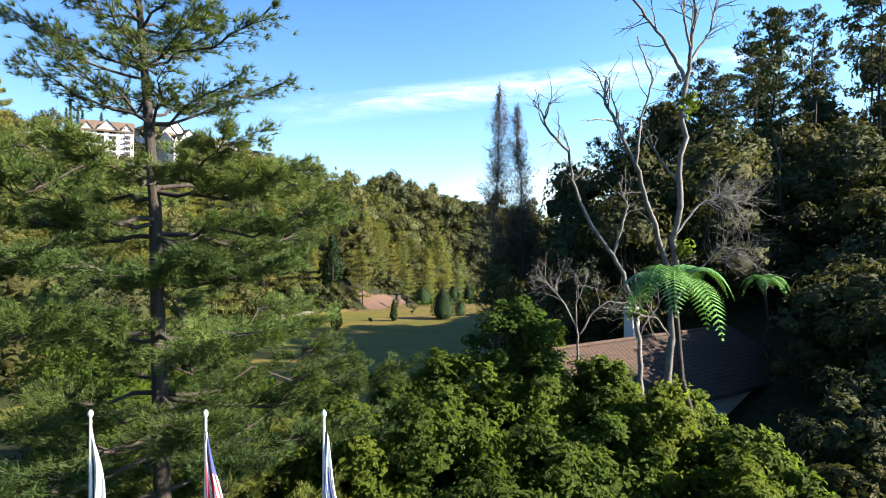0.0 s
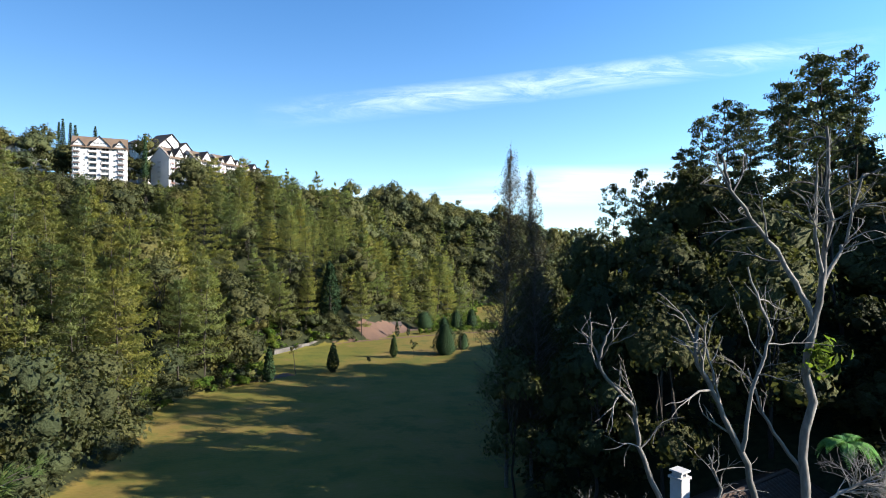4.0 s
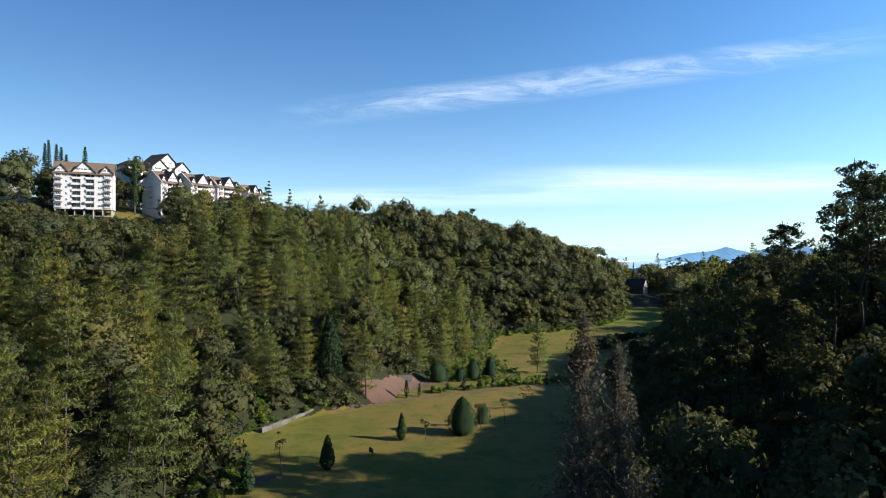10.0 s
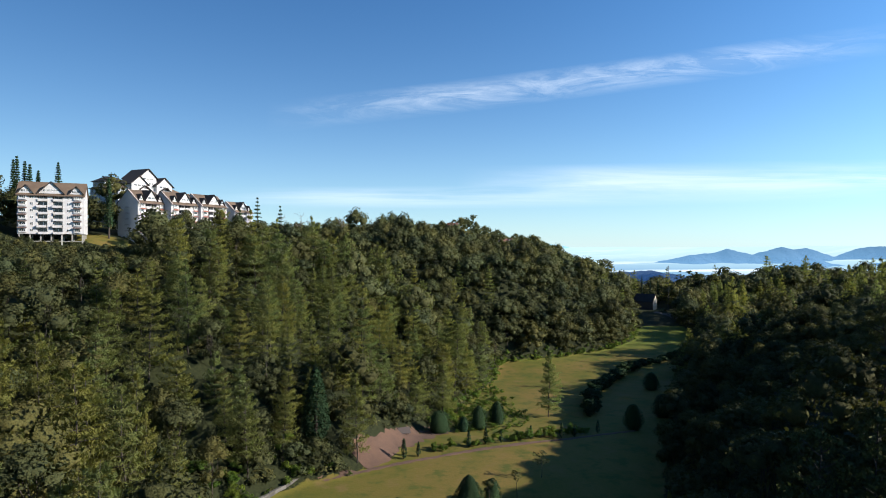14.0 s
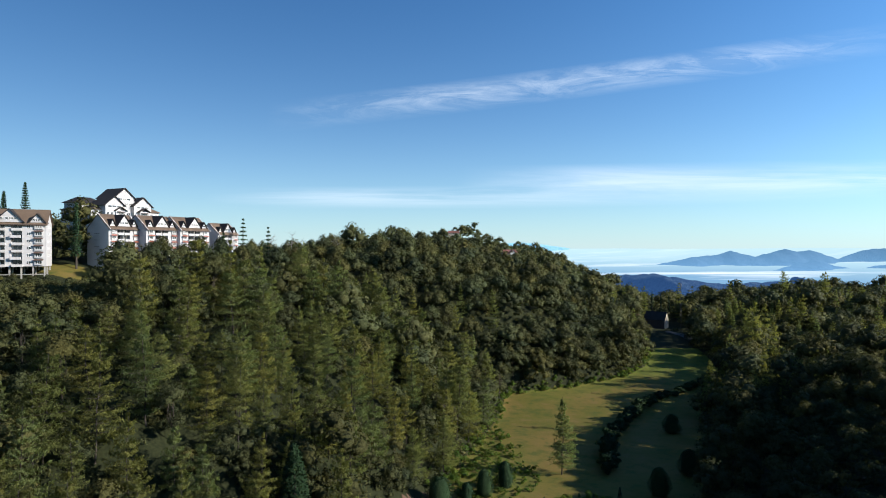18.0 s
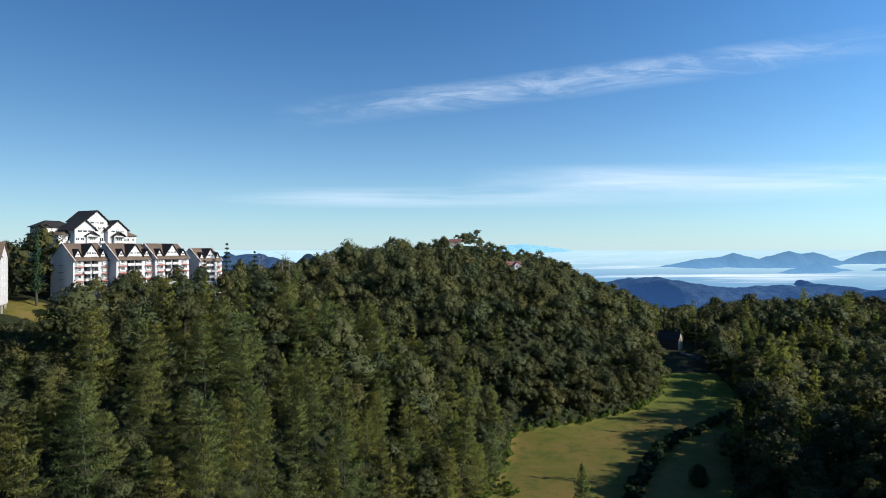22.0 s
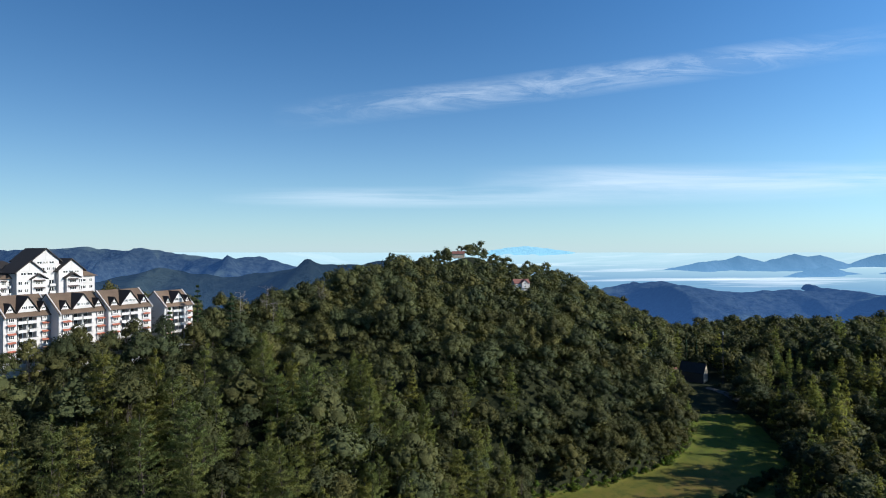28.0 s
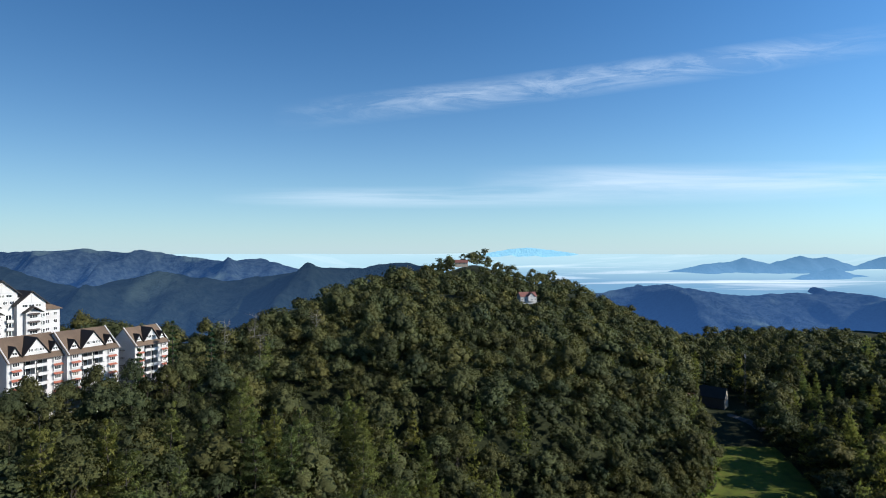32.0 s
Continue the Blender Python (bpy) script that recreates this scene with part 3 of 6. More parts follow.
def scatter(x0, x1, y0, y1, gap, r, ok):
    """Jittered places on a grid, kept where ok says so."""
    xs, ys = np.meshgrid(np.arange(x0, x1, gap), np.arange(y0, y1, gap))
    xs = xs + (np.arange(xs.shape[0]) % 2)[:, None] * gap * 0.5
    p = np.stack([xs.ravel(), ys.ravel()], 1) + r.uniform(-0.42, 0.42, (xs.size, 2)) * gap
    return p[ok(p[:, 0], p[:, 1])]


KEEP_OUT = [(-190, 294, -163, 308, 9), (-156, 324, -130, 382, 10), (-186, 360, -172, 392, 18), (6, 41, 27, 54, 10), (156, 562, 172, 580, 18), (150, 525, 178, 552, 11), (52, 728, 60, 748, 10), (-12, 925, -8, 948, 10), (-174, 315, -154, 313, 7), (-27, 228, -10, 256, 7), (150, 540, 160, 566, 11), (44, 700, 56, 735, 9), (142, 508, 156, 545, 7)]   # clearings: a line and its reach


def wooded(x, y):
    ok = (x < left_edge(y) - 0.5) | (x > right_edge(y) + 0.5) | (y > 560)
    for x0, y0, x1, y1, rad in KEEP_OUT:
        t = np.clip(((x - x0) * (x1 - x0) + (y - y0) * (y1 - y0)) / ((x1 - x0) ** 2 + (y1 - y0) ** 2), 0, 1)
        ok &= np.hypot(x - x0 - t * (x1 - x0), y - y0 - t * (y1 - y0)) > rad
    return ok & ~((y < 60) & (x > -60) & (x < 24))


def reach_of(x, y, x0, y0, x1, y1):
    t = np.clip(((x - x0) * (x1 - x0) + (y - y0) * (y1 - y0)) / ((x1 - x0) ** 2 + (y1 - y0) ** 2), 0, 1)
    return np.hypot(x - x0 - t * (x1 - x0), y - y0 - t * (y1 - y0))


def room(x, y):
    """How tall a tree may stand: low below the apartment fronts."""
    g = land(x, y)
    out = np.full(np.shape(x), 99.0)
    out = np.where((reach_of(x, y, -186, 285, -140, 235) < 40) & (x > -194), np.minimum(out, np.maximum(lerp(reach_of(x, y, -188, 297, -165, 308), (8, 55.0), (70, 52.0)) - g, 5.0)), out)
    out = np.where(reach_of(x, y, -140, 308, -112, 366) < 24, np.minimum(out, np.maximum(68.0 + 4 * bumps(x, y, 7, 1.0) - g, 5.0)), out)
    out = np.where(reach_of(x, y, -172, 308, -150, 312) < 12, np.minimum(out, np.maximum(55 - g, 3.0)), out)
    out = np.where((x < -186) & (y > 322), np.minimum(out, np.maximum(82 - g, 4.0)), out)
    out = np.where((x < -60) & (y > 372) & (y < 480), np.minimum(out, 17.0), out)
    out = np.where((x > 24) & (y > 20) & (y < 56), np.minimum(out, np.maximum(6.5 + 0.48 * (x - 17) - g, 4.0)), out)      # the sun reaches the tiled roof
    out = np.where(reach_of(x, y, 38, 600, 55, 738) < 10, np.minimum(out, np.maximum(57 + 0.10 * (746 - y) - g, 3.0)), out)      # the villa and the club house look out over the trees below them
    out = np.where(reach_of(x, y, 132, 488, 160, 556) < 10, np.minimum(out, np.maximum(1 + 0.26 * np.hypot(x - 166, y - 574) - g, 3.0)), out)
    lit = lerp(y + 0.19 * (x - 10), (185, 0), (200, 4), (212, 13), (226, 14), (236, 24), (285, 36), (320, 46))      # how far the morning sun reaches over the fairway
    out = np.where((x > right_edge(y)) & (y > 158) & (y < 300), np.minimum(out, np.maximum(-9.6 + 0.488 * (x - lit) - g, 4.5)), out)
    right_cap = lerp(x - right_edge(y), (4, 24), (16, 33), (24, 38), (27, 48), (40, 57), (60, 64)) - g
    return np.where((x > right_edge(y) + 4) & (y > 56) & (y < 160), np.minimum(out, np.maximum(right_cap, 6.0)), out)


r1 = np.random.default_rng(11)
pine_share = lambda x, y: lerp(y, (60, 0.92), (330, 0.88), (385, 0.7), (408, 0.2)) * lerp(x - left_edge(y), (-130, 0.35), (-85, 0.62), (-60, 1.0))
near = scatter(-190, 40, 60, 410, 9.4, r1, lambda x, y: wooded(x, y) & (x < left_edge(y)) & (x > left_edge(y) - 107))
near = np.concatenate([near, scatter(0, 130, 34, 290, 8.9, r1, lambda x, y: wooded(x, y) & (x > right_edge(y)) & (x < right_edge(y) + 65))])
up_high = pose(0, 0, -500)
pine_kinds = [tree_thing("pine_tree", pine_form(h, rad * 1.12, bare, tiers, 86, 0.66, r1, tr), M_PINE, M_BARK, "green pine with soft tiers of upswept needle plumes", up_high)
              for h, rad, bare, tiers, tr in ((24, 6.2, 0.14, 10, 0.74), (27, 6.4, 0.24, 10, 0.62), (20, 5.8, 0.10, 9, 0.78), (26, 5.6, 0.34, 8, 0.5), (23, 6.6, 0.20, 9, 0.6), (25, 5.8, 0.14, 11, 0.85), (17, 5.4, 0.08, 8, 0.7))]
tall_kinds = [tree_thing("tall_pine", open_pine_form(h, rad, bare, nb, 30, 0.55, r1), M_PINE_SHADED, M_BARK, "tall old pine with a bare trunk and an open ragged head", up_high)
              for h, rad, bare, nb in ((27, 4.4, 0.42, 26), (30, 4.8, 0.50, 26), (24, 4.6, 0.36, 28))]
broad_kinds = [tree_thing("broadleaf_tree", canopy_form(h, rad, nb, 150, 0.62, r1, bare), M_LEAF, M_BARK, "dense dark green broadleaf tree with a lumpy crown", up_high)
               for h, rad, bare, nb in ((17, 5.6, 0.16, 11), (21, 6.4, 0.24, 13), (13, 5.0, 0.10, 9), (22, 5.6, 0.30, 12), (16, 6.6, 0.16, 13))]
kind_tall = {"p": (24, 27, 20, 26, 23, 25, 17), "t": (27, 30, 24), "b": (17, 21, 13, 22, 16)}
used = {}


def stature(x, y):
    """Stands of taller and lower trees."""
    return 1 + 0.26 * bumps(x, y, 13, 5.0) + 0.12 * bumps(x, y, 37, 2.0)


left_over = []
for (x, y) in near[np.argsort(np.hypot(near[:, 0], near[:, 1] - 90))]:
    on_left = x < left_edge(y)
    edge = (left_edge(y) - x) if on_left else (x - right_edge(y))
    u = r1.uniform()
    if on_left:
        word = "p" if u < float(pine_share(x, y)) else "b"
    else:
        word = ("t" if u < 0.9 and y < 150 else "b") if edge > 17 and y > 66 else ("b" if u < 0.9 else "p")
    if not on_left and edge > 17 and 75 < y < 150 and r1.uniform() < 0.42:
        continue
    kinds = {"p": pine_kinds, "b": broad_kinds, "t": tall_kinds}[word]
    i = int(r1.integers(len(kinds)))
    if used.get(word, 0) >= 298:
        left_over.append((x, y, word))
        continue
    cap = float(room(x, y)) / (kind_tall[word][i] * 1.1)
    if cap < 0.16:
        continue
    used[word] = used.get(word, 0) + 1
    s = (r1.uniform(0.66, 1.22) if word == "p" else r1.uniform(0.7, 1.05)) if on_left else r1.uniform(0.5, 0.85)
    s = r1.uniform(0.85, 1.2) if word == "t" else s * float(stature(x, y))
    s = min(s, cap) if on_left or word != "b" or edge < 17 or not 75 < y < 150 else min(s, cap, 0.5)
    m = Matrix.LocRotScale((x, y, float(land(x, y)) - 0.3), Euler((r1.normal(0, 0.03), r1.normal(0, 0.03), r1.uniform(0, 6.28))), None)
    t = copy_thing(kinds[i], m)
    t.scale = (s * r1.uniform(0.9, 1.12), s, s * r1.uniform(0.9, 1.12))
    t["group"] = "trees of the valley wood"
for x, y, top, wide_ in ((30.8, 113.5, 37.0, 0.8), (35.6, 112.0, 39.5, 0.75), (43.0, 104.0, 47.0, 0.85), (49.0, 108.0, 51.0, 0.85), (58.0, 106.0, 53.5, 0.9)):     # the pines that stand out on the hill
    g = float(land(x, y))
    s = (top - g) / 27.0
    t = copy_thing(tall_kinds[0], Matrix.LocRotScale((x, y, g - 0.3), Euler((0, 0, r1.uniform(0, 6.28))), None))
    t.scale = (wide_, wide_, s)
    t["group"] = "trees of the valley wood"
for i, (x, y, top, wide_) in enumerate(((14, 63, 18, 0.8), (19, 59, 22, 0.85), (23, 66, 27, 0.9), (29, 60, 27, 0.95), (17, 73, 22, 0.8), (33, 69, 32, 0.95), (25, 77, 30, 0.9), (11, 84, 19, 0.8), (14, 94, 24, 0.85), (20, 86, 29, 0.9), (8, 74, 14, 0.7), (31, 79, 36, 0.9))):     # dark trees behind the house that shade the near lawn
    g = float(land(x, y))
    t = copy_thing(broad_kinds[(3, 1)[i % 2]], Matrix.LocRotScale((x, y, g - 0.3), Euler((0, 0, r1.uniform(0, 6.28))), None))
    t.scale = (wide_, wide_, (top - g) / (22, 21)[i % 2])
    t["group"] = "trees of the valley wood"
for k in range(15):        # a screen of trees close below the row of flats
    q = k / 14
    x, y = -154 + 36 * q + 10.0 + r1.uniform(-1.5, 2.5), 318 + 62 * q - 4.5 + r1.uniform(-2, 2)
    g = float(land(x, y))
    s = (float(r1.uniform(65, 70.5)) - g) / 19.0
    t = copy_thing(broad_kinds[(1, 3, 0)[k % 3]], Matrix.LocRotScale((x, y, g - 0.3), Euler((0, 0, r1.uniform(0, 6.28))), None))
    t.scale = (s * 0.75, s * 0.75, s)
    t["group"] = "trees of the valley wood"
for k in pine_kinds + broad_kinds + tall_kinds:
    for o in (*k.children_recursive, k):
        bpy.data.objects.remove(o)


# the wood further off: one piece of its own, too many to count
def far_wood(name, places, protos, mat, label, r):
    vs, fs, tones, o = [], [], [], 0
    for x, y in places:
        v, f = protos[int(r.integers(len(protos)))]
        a, s = r.uniform(0, 6.28), (r.uniform(0.55, 1.0) if r.uniform() < 0.6 else r.uniform(0.95, 1.5)) * float(stature(x, y)) * (1.25 if x > right_edge(y) and 280 < y < 540 and x < right_edge(y) + 30 else 1.0) * float(lerp(y, (330, 0.95), (380, 0.82), (520, 0.9), (620, 0.98), (700, 0.98), (950, 0.82)))
        s = min(s, float(room(x, y)) / max(float(v[:, 2].max()), 9.0))
        if s < 0.2:
            continue
        c, q = np.cos(a), np.sin(a)
        p = np.stack([(v[:, 0] * c - v[:, 1] * q) * s + x, (v[:, 0] * q + v[:, 1] * c) * s + y, v[:, 2] * s * (r.uniform(0.82, 1.12) if r.uniform() < 0.85 or x > right_edge(y) or y < 330 or y > 560 else r.uniform(1.12, 1.3)) + float(land(x, y)),
                      v[:, 3] * c - v[:, 4] * q, v[:, 3] * q + v[:, 4] * c, v[:, 5]], 1)
        vs.append(p)
        fs.append(f + o)
        tones.append(np.full(len(p), r.uniform(0, 1), np.float32))
        o += len(p)
    me = mesh_from(name, np.concatenate(vs), np.concatenate(fs), [mat])
    me.attributes.new("tone", "FLOAT", "POINT").data.foreach_set("value", np.concatenate(tones))      # each tree's own shade of green
    return tagged(new(name, me), label, "trees", kind="stuff")


r2 = np.random.default_rng(23)


def joined(form):
    return form[1]


far_pines = [joined(pine_form(h, 4.9, 0.10, 12, 14, 1.05, r2, tr)) for h, tr in ((19, 0.6), (22, 0.55), (25, 0.65))]
mid_broad = [joined(canopy_form(h, rad, nb, 60, 0.86, r2, bare, 3, limbs=1)) for h, rad, bare, nb in ((16, 6.4, 0.15, 10), (18, 7.4, 0.2, 12), (20, 6.0, 0.3, 10), (14, 5.6, 0.1, 8), (18, 8.0, 0.2, 12), (21, 6.8, 0.3, 11), (13, 5.0, 0.1, 7))]
far_broad = [joined(canopy_form(h, rad, nb, 27, 1.4, r2, bare, 3, limbs=1)) for h, rad, bare, nb in ((16, 7.0, 0.15, 8), (18, 8.2, 0.2, 10), (20, 6.6, 0.3, 8), (14, 6.2, 0.1, 7), (18, 9.0, 0.2, 10))]
young_forms = [joined(canopy_form(h, rad, 7, 62, 0.5, r2, 0.05, 3, limbs=1)) for h, rad in ((8.0, 3.7), (9.0, 4.2), (7.0, 3.4))]
rest = scatter(-420, 700, 30, 1150, 10.0, r2, lambda x, y: wooded(x, y) & ~(((x < left_edge(y)) & (x > left_edge(y) - 108) | (x > right_edge(y)) & (x < right_edge(y) + 67) & (y < 290)) & (y < 411) & ((y > 60) | (x > 0)))
               & (np.abs(x) < 40 + (y + 20) * 0.85) & ((y < 700) | ((x > -170) & (x < 640))) & (x > np.where(y < 430, -300, -190)) & ((x < 120) | (y > 150)) & ((y < 1030) | (x > 130)) & (x < 480))
rest = rest[r2.uniform(0, 1, len(rest)) < np.where(rest[:, 1] > 640, 0.52, np.where(rest[:, 0] > 130, 0.85, 0.97))]
split = r2.uniform(0, 1, len(rest)) < np.where((rest[:, 0] > 120) & (rest[:, 1] > 280) & (rest[:, 1] < 600), 0.46, np.where(rest[:, 1] > 420, 0.0, np.where(rest[:, 0] < -20, 0.05, 0.25)))
under = scatter(14, 125, 40, 290, 6.6, r2, lambda x, y: wooded(x, y) & (x > right_edge(y) + 1) & (x < right_edge(y) + 62))
planted = np.array([(o.location.x, o.location.y) for o in scene.objects if o.parent is None and o.name.split(".")[0] in ("pine_tree", "broadleaf_tree", "tall_pine")])
planted = np.concatenate([planted, rest, np.array([(x, y) for x, y, k in left_over])]) if left_over else np.concatenate([planted, rest])
gaps = []
for p in scatter(-200, 330, 62, 640, 5.4, r2, lambda x, y: wooded(x, y) & (np.abs(x) < 30 + y * 0.8) & ((y < 520) | (x < 330))):
    if np.min(np.hypot(*(planted - p).T)) > (6.0 if p[1] < 330 or p[0] > 150 else 5.3):
        gaps.append(p)
        planted = np.concatenate([planted, [p]])
# unseen trees, added east of the garden to shade its right side
gaps += list(scatter(50, 94, -16, 36, 9.0, r2, lambda x, y: x > 48))
bank_x = r2.uniform(26, 112, 60)
gaps += list(np.stack([bank_x, np.interp(bank_x, [23, 47, 65, 84, 100, 121], [402, 412, 420, 432, 442, 466]) + r2.uniform(3, 14, 60)], 1))
rest = np.concatenate([rest, gaps])
split = np.concatenate([split, np.zeros(len(gaps), bool)])
young = scatter(-150, 0, 70, 345, 11.0, r2, lambda x, y: wooded(x, y) & (x < left_edge(y) - 3) & (x > left_edge(y) - 100))
under = np.concatenate([under, young])
fine_forms = [joined(canopy_form(h, rad, 9, 110, 0.62, r2, 0.1, 4, limbs=1)) for h, rad in ((15, 6.0), (18, 6.8), (13, 5.6))]
close = (rest[:, 1] < 135) & (rest[:, 0] > 0) & (rest[:, 0] < 95)
close_under = (under[:, 1] < 135) & (under[:, 0] > 0)
far_wood("hillside_trees", list(rest[close]), [(v * [0.8, 0.8, 0.6, 1, 1, 1], f) for v, f in fine_forms], M_LEAF, "dark leafy trees packed on the near hillside", r2)
# tall trees out of view, added to throw shadow over the near lawn
far_wood("crest_trees", scatter(86, 112, 57, 118, 6.0, r2, lambda x, y: x > 0), [(v * [1.1, 1.1, 2.4, 1, 1, 1], f) for v, f in young_forms], M_LEAF, "unseen trees added on the near hill to shade the lawn", r2)
far_wood("hillside_shrubs", list(under[close_under]), young_forms, M_LEAF, "dark shrubs under the pines of the near hillside", r2)
far_wood("house_thicket", scatter(29, 62, 24, 64, 4.6, r2, lambda x, y: reach_of(x, y, 6, 41, 27, 54) > 8), [(v * [0.7, 0.7, 0.6, 1, 1, 1], f) for v, f in fine_forms], M_LEAF, "dark low trees crowding round the back of the house", r2)
rest, split, under = rest[~close], split[~close], under[~close_under]
below = scatter(-205, -128, 248, 312, 3.9, r2, lambda x, y: wooded(x, y) & (room(x, y) < 11))
far_wood("slope_shrubs", below, mid_broad, M_LEAF, "low dark trees crowding the slope below the apartment block", r2)
far_wood("understorey", under, young_forms, M_LEAF, "dark young trees crowding the slope under the pines", r2)
far_wood("far_pines", list(rest[split]) + [(x, y) for x, y, k in left_over if k == "p"], far_pines, M_PINE, "pines standing among the wooded hills", r2)
broad = np.array(list(rest[~split]) + [(x, y) for x, y, k in left_over if k != "p"])
in_mid = (broad[:, 1] < 540) & (broad[:, 0] < 320)
on_slope = in_mid & (broad[:, 1] < 275)
far_wood("slope_trees", broad[on_slope], fine_forms, M_LEAF, "leafy trees filling the near slope between the pines", r2)
far_wood("middle_woods", broad[in_mid & ~on_slope], mid_broad, M_LEAF, "lumpy broadleaf crowns on the wooded slope", r2)
far_wood("far_woods", broad[~in_mid], far_broad, M_LEAF, "dense broadleaf forest over the hills", r2)


# ---- undergrowth along the wood's edge ----
r3 = np.random.default_rng(31)


def low_clump(r, n, wide, tall, size):
    g = r.normal(0, 1, (n, 3))
    g /= np.linalg.norm(g, axis=1, keepdims=True)
    g[:, 2] = np.abs(g[:, 2])
    return sprays(g * [wide, wide, tall] * r.uniform(0.5, 1.05, (n, 1)), g + [0, 0, 0.4], size, 0.1, 0.6, r)


clumps = [low_clump(r3, 46, 2.0, 2.2, 0.85), low_clump(r3, 46, 2.6, 1.6, 0.9), low_clump(r3, 46, 1.6, 3.2, 0.8)]
ys = r3.uniform(62, 560, 900)
off = np.abs(r3.normal(0, 4.5, 900))
ys = np.where((ys > 180) & (ys < 216), ys + 60, ys)
rim = np.concatenate([np.stack([left_edge(ys[:560]) - 0.5 - off[:560], ys[:560]], 1), np.stack([right_edge(ys[560:]) + 0.5 + off[560:], ys[560:]], 1)])
slope = np.stack([r3.uniform(30, 95, 260), r3.uniform(36, 130, 260)], 1)
slope = slope[wooded(slope[:, 0], slope[:, 1])]
hillside = np.stack([r3.uniform(-110, -20, 620), r3.uniform(90, 330, 620)], 1)
rim = rim[reach_of(rim[:, 0], rim[:, 1], -28, 226, -11, 258) > 8]
hillside = hillside[wooded(hillside[:, 0], hillside[:, 1])]
behind = np.stack([r3.uniform(0, 1, 70), r3.uniform(1.5, 14, 70)], 1)
behind = np.stack([-58 + 17 * behind[:, 0] - behind[:, 1] * 0.83, 187 + 24 * behind[:, 0] + behind[:, 1] * 0.55], 1)
far_wood("undergrowth", np.concatenate([rim, slope, hillside]), clumps, M_LEAF, "tangled green undergrowth at the foot of the trees", r3)


edge_forms = [broad_form(3.4, 2.2, 0.0, 6, 26, 0.6, r3, limb_n=1, fine_lumps=False, solid=0.6)[1] for _ in range(4)]
ys = r3.uniform(120, 540, 360)
bushes = np.stack([left_edge(ys) + r3.normal(-0.8, 1.6, 360), ys], 1)
bank_x = r3.uniform(24, 118, 90)
bank = np.stack([bank_x, np.interp(bank_x, [23, 47, 65, 84, 100, 121], [402, 412, 420, 432, 442, 466]) + r3.normal(0.5, 1.8, 90)], 1)
bushes = bushes[reach_of(bushes[:, 0], bushes[:, 1], -28, 226, -11, 258) > 8]
q = r3.uniform(0.2, 1, 60)
hedge = np.stack([-24 + 66 * q, 228 + 27 * q + r3.uniform(0.5, 5, 60)], 1)
low = np.stack([r3.uniform(-16, 25, 520), r3.uniform(256, 345, 520)], 1)
low = low[(low[:, 0] > left_edge(low[:, 1]) - 2) & (low[:, 0] < lerp(low[:, 1], (256, 16), (268, 24), (290, 24), (345, 15)) + r3.normal(0, 1.2, 520))]
low = low[reach_of(low[:, 0], low[:, 1], -28, 226, -11, 258) > 8]
far_wood("bank_shrubs", low, [(v * [0.6, 0.6, 0.42, 1, 1, 1], f) for v, f in edge_forms], M_LEAF_NEAR, "low yellow-green scrub covering the bank above the path", r3)
far_wood("edge_shrubs", np.concatenate([bushes[wooded(bushes[:, 0] - 3, bushes[:, 1]) & (np.abs(bushes[:, 1] - 198) > 14)], hedge, bank, behind[:36]]), [(v * [0.8, 0.8, 0.75, 1, 1, 1], f) for v, f in edge_forms], M_LEAF_NEAR, "yellow-green bushes along the edge of the fairway", r3)


# ---- small building tools ----
def flat_material(name, colour, roughness=0.7, metallic=0.0):
    return rough(name, tuple(c * 0.85 for c in colour), tuple(min(1, c * 1.12) for c in colour), 1.0, roughness, 0.08, metallic)


M_WALL = rough("white_render", (0.427, 0.410, 0.405), (0.550, 0.529, 0.524), 0.5, 0.8, 0.05, stain=(0.357, 0.336, 0.322))
M_PARTY = rough("grey_party_wall", (0.403, 0.391, 0.391), (0.545, 0.529, 0.517), 0.5, 0.85, 0.05)
M_GREY = flat_material("grey_render", (0.42, 0.41, 0.40))
M_ROOF = rough("brown_roof", (0.080, 0.052, 0.034), (0.150, 0.100, 0.064), 0.8, 0.75, 0.5)
M_ROOF_DARK = rough("dark_brown_roof", (0.012, 0.009, 0.008), (0.030, 0.022, 0.018), 0.8, 0.75, 0.4)
M_FASCIA = flat_material("dark_fascia", (0.06, 0.045, 0.04))
M_AWN = flat_material("orange_awning", (0.32, 0.10, 0.06))
M_AWN_BROWN = flat_material("brown_awning", (0.095, 0.055, 0.045))
M_FRAME = flat_material("white_frame", (0.75, 0.75, 0.74))
M_CONC = rough("stained_concrete", (0.20, 0.19, 0.17), (0.40, 0.38, 0.34), 0.8, 0.9, 0.3)
M_RAIL = flat_material("dark_rail", (0.05, 0.05, 0.055), 0.5)


def pane_material():
    def build(k):
        rnd = k.n("ShaderNodeObjectInfo").outputs["Random"]
        col = k.ramp(rnd, (0.0, (0.010, 0.012, 0.015)), (0.75, (0.035, 0.038, 0.042)), (1.0, (0.22, 0.21, 0.19)))
        return k.n("ShaderNodeBsdfPrincipled", {"Base Color": col, "Roughness": 0.12, "Specular IOR Level": 0.6}).outputs[0]
    return material("window_glass", build)


M_PANE = pane_material()
CACHE = {}


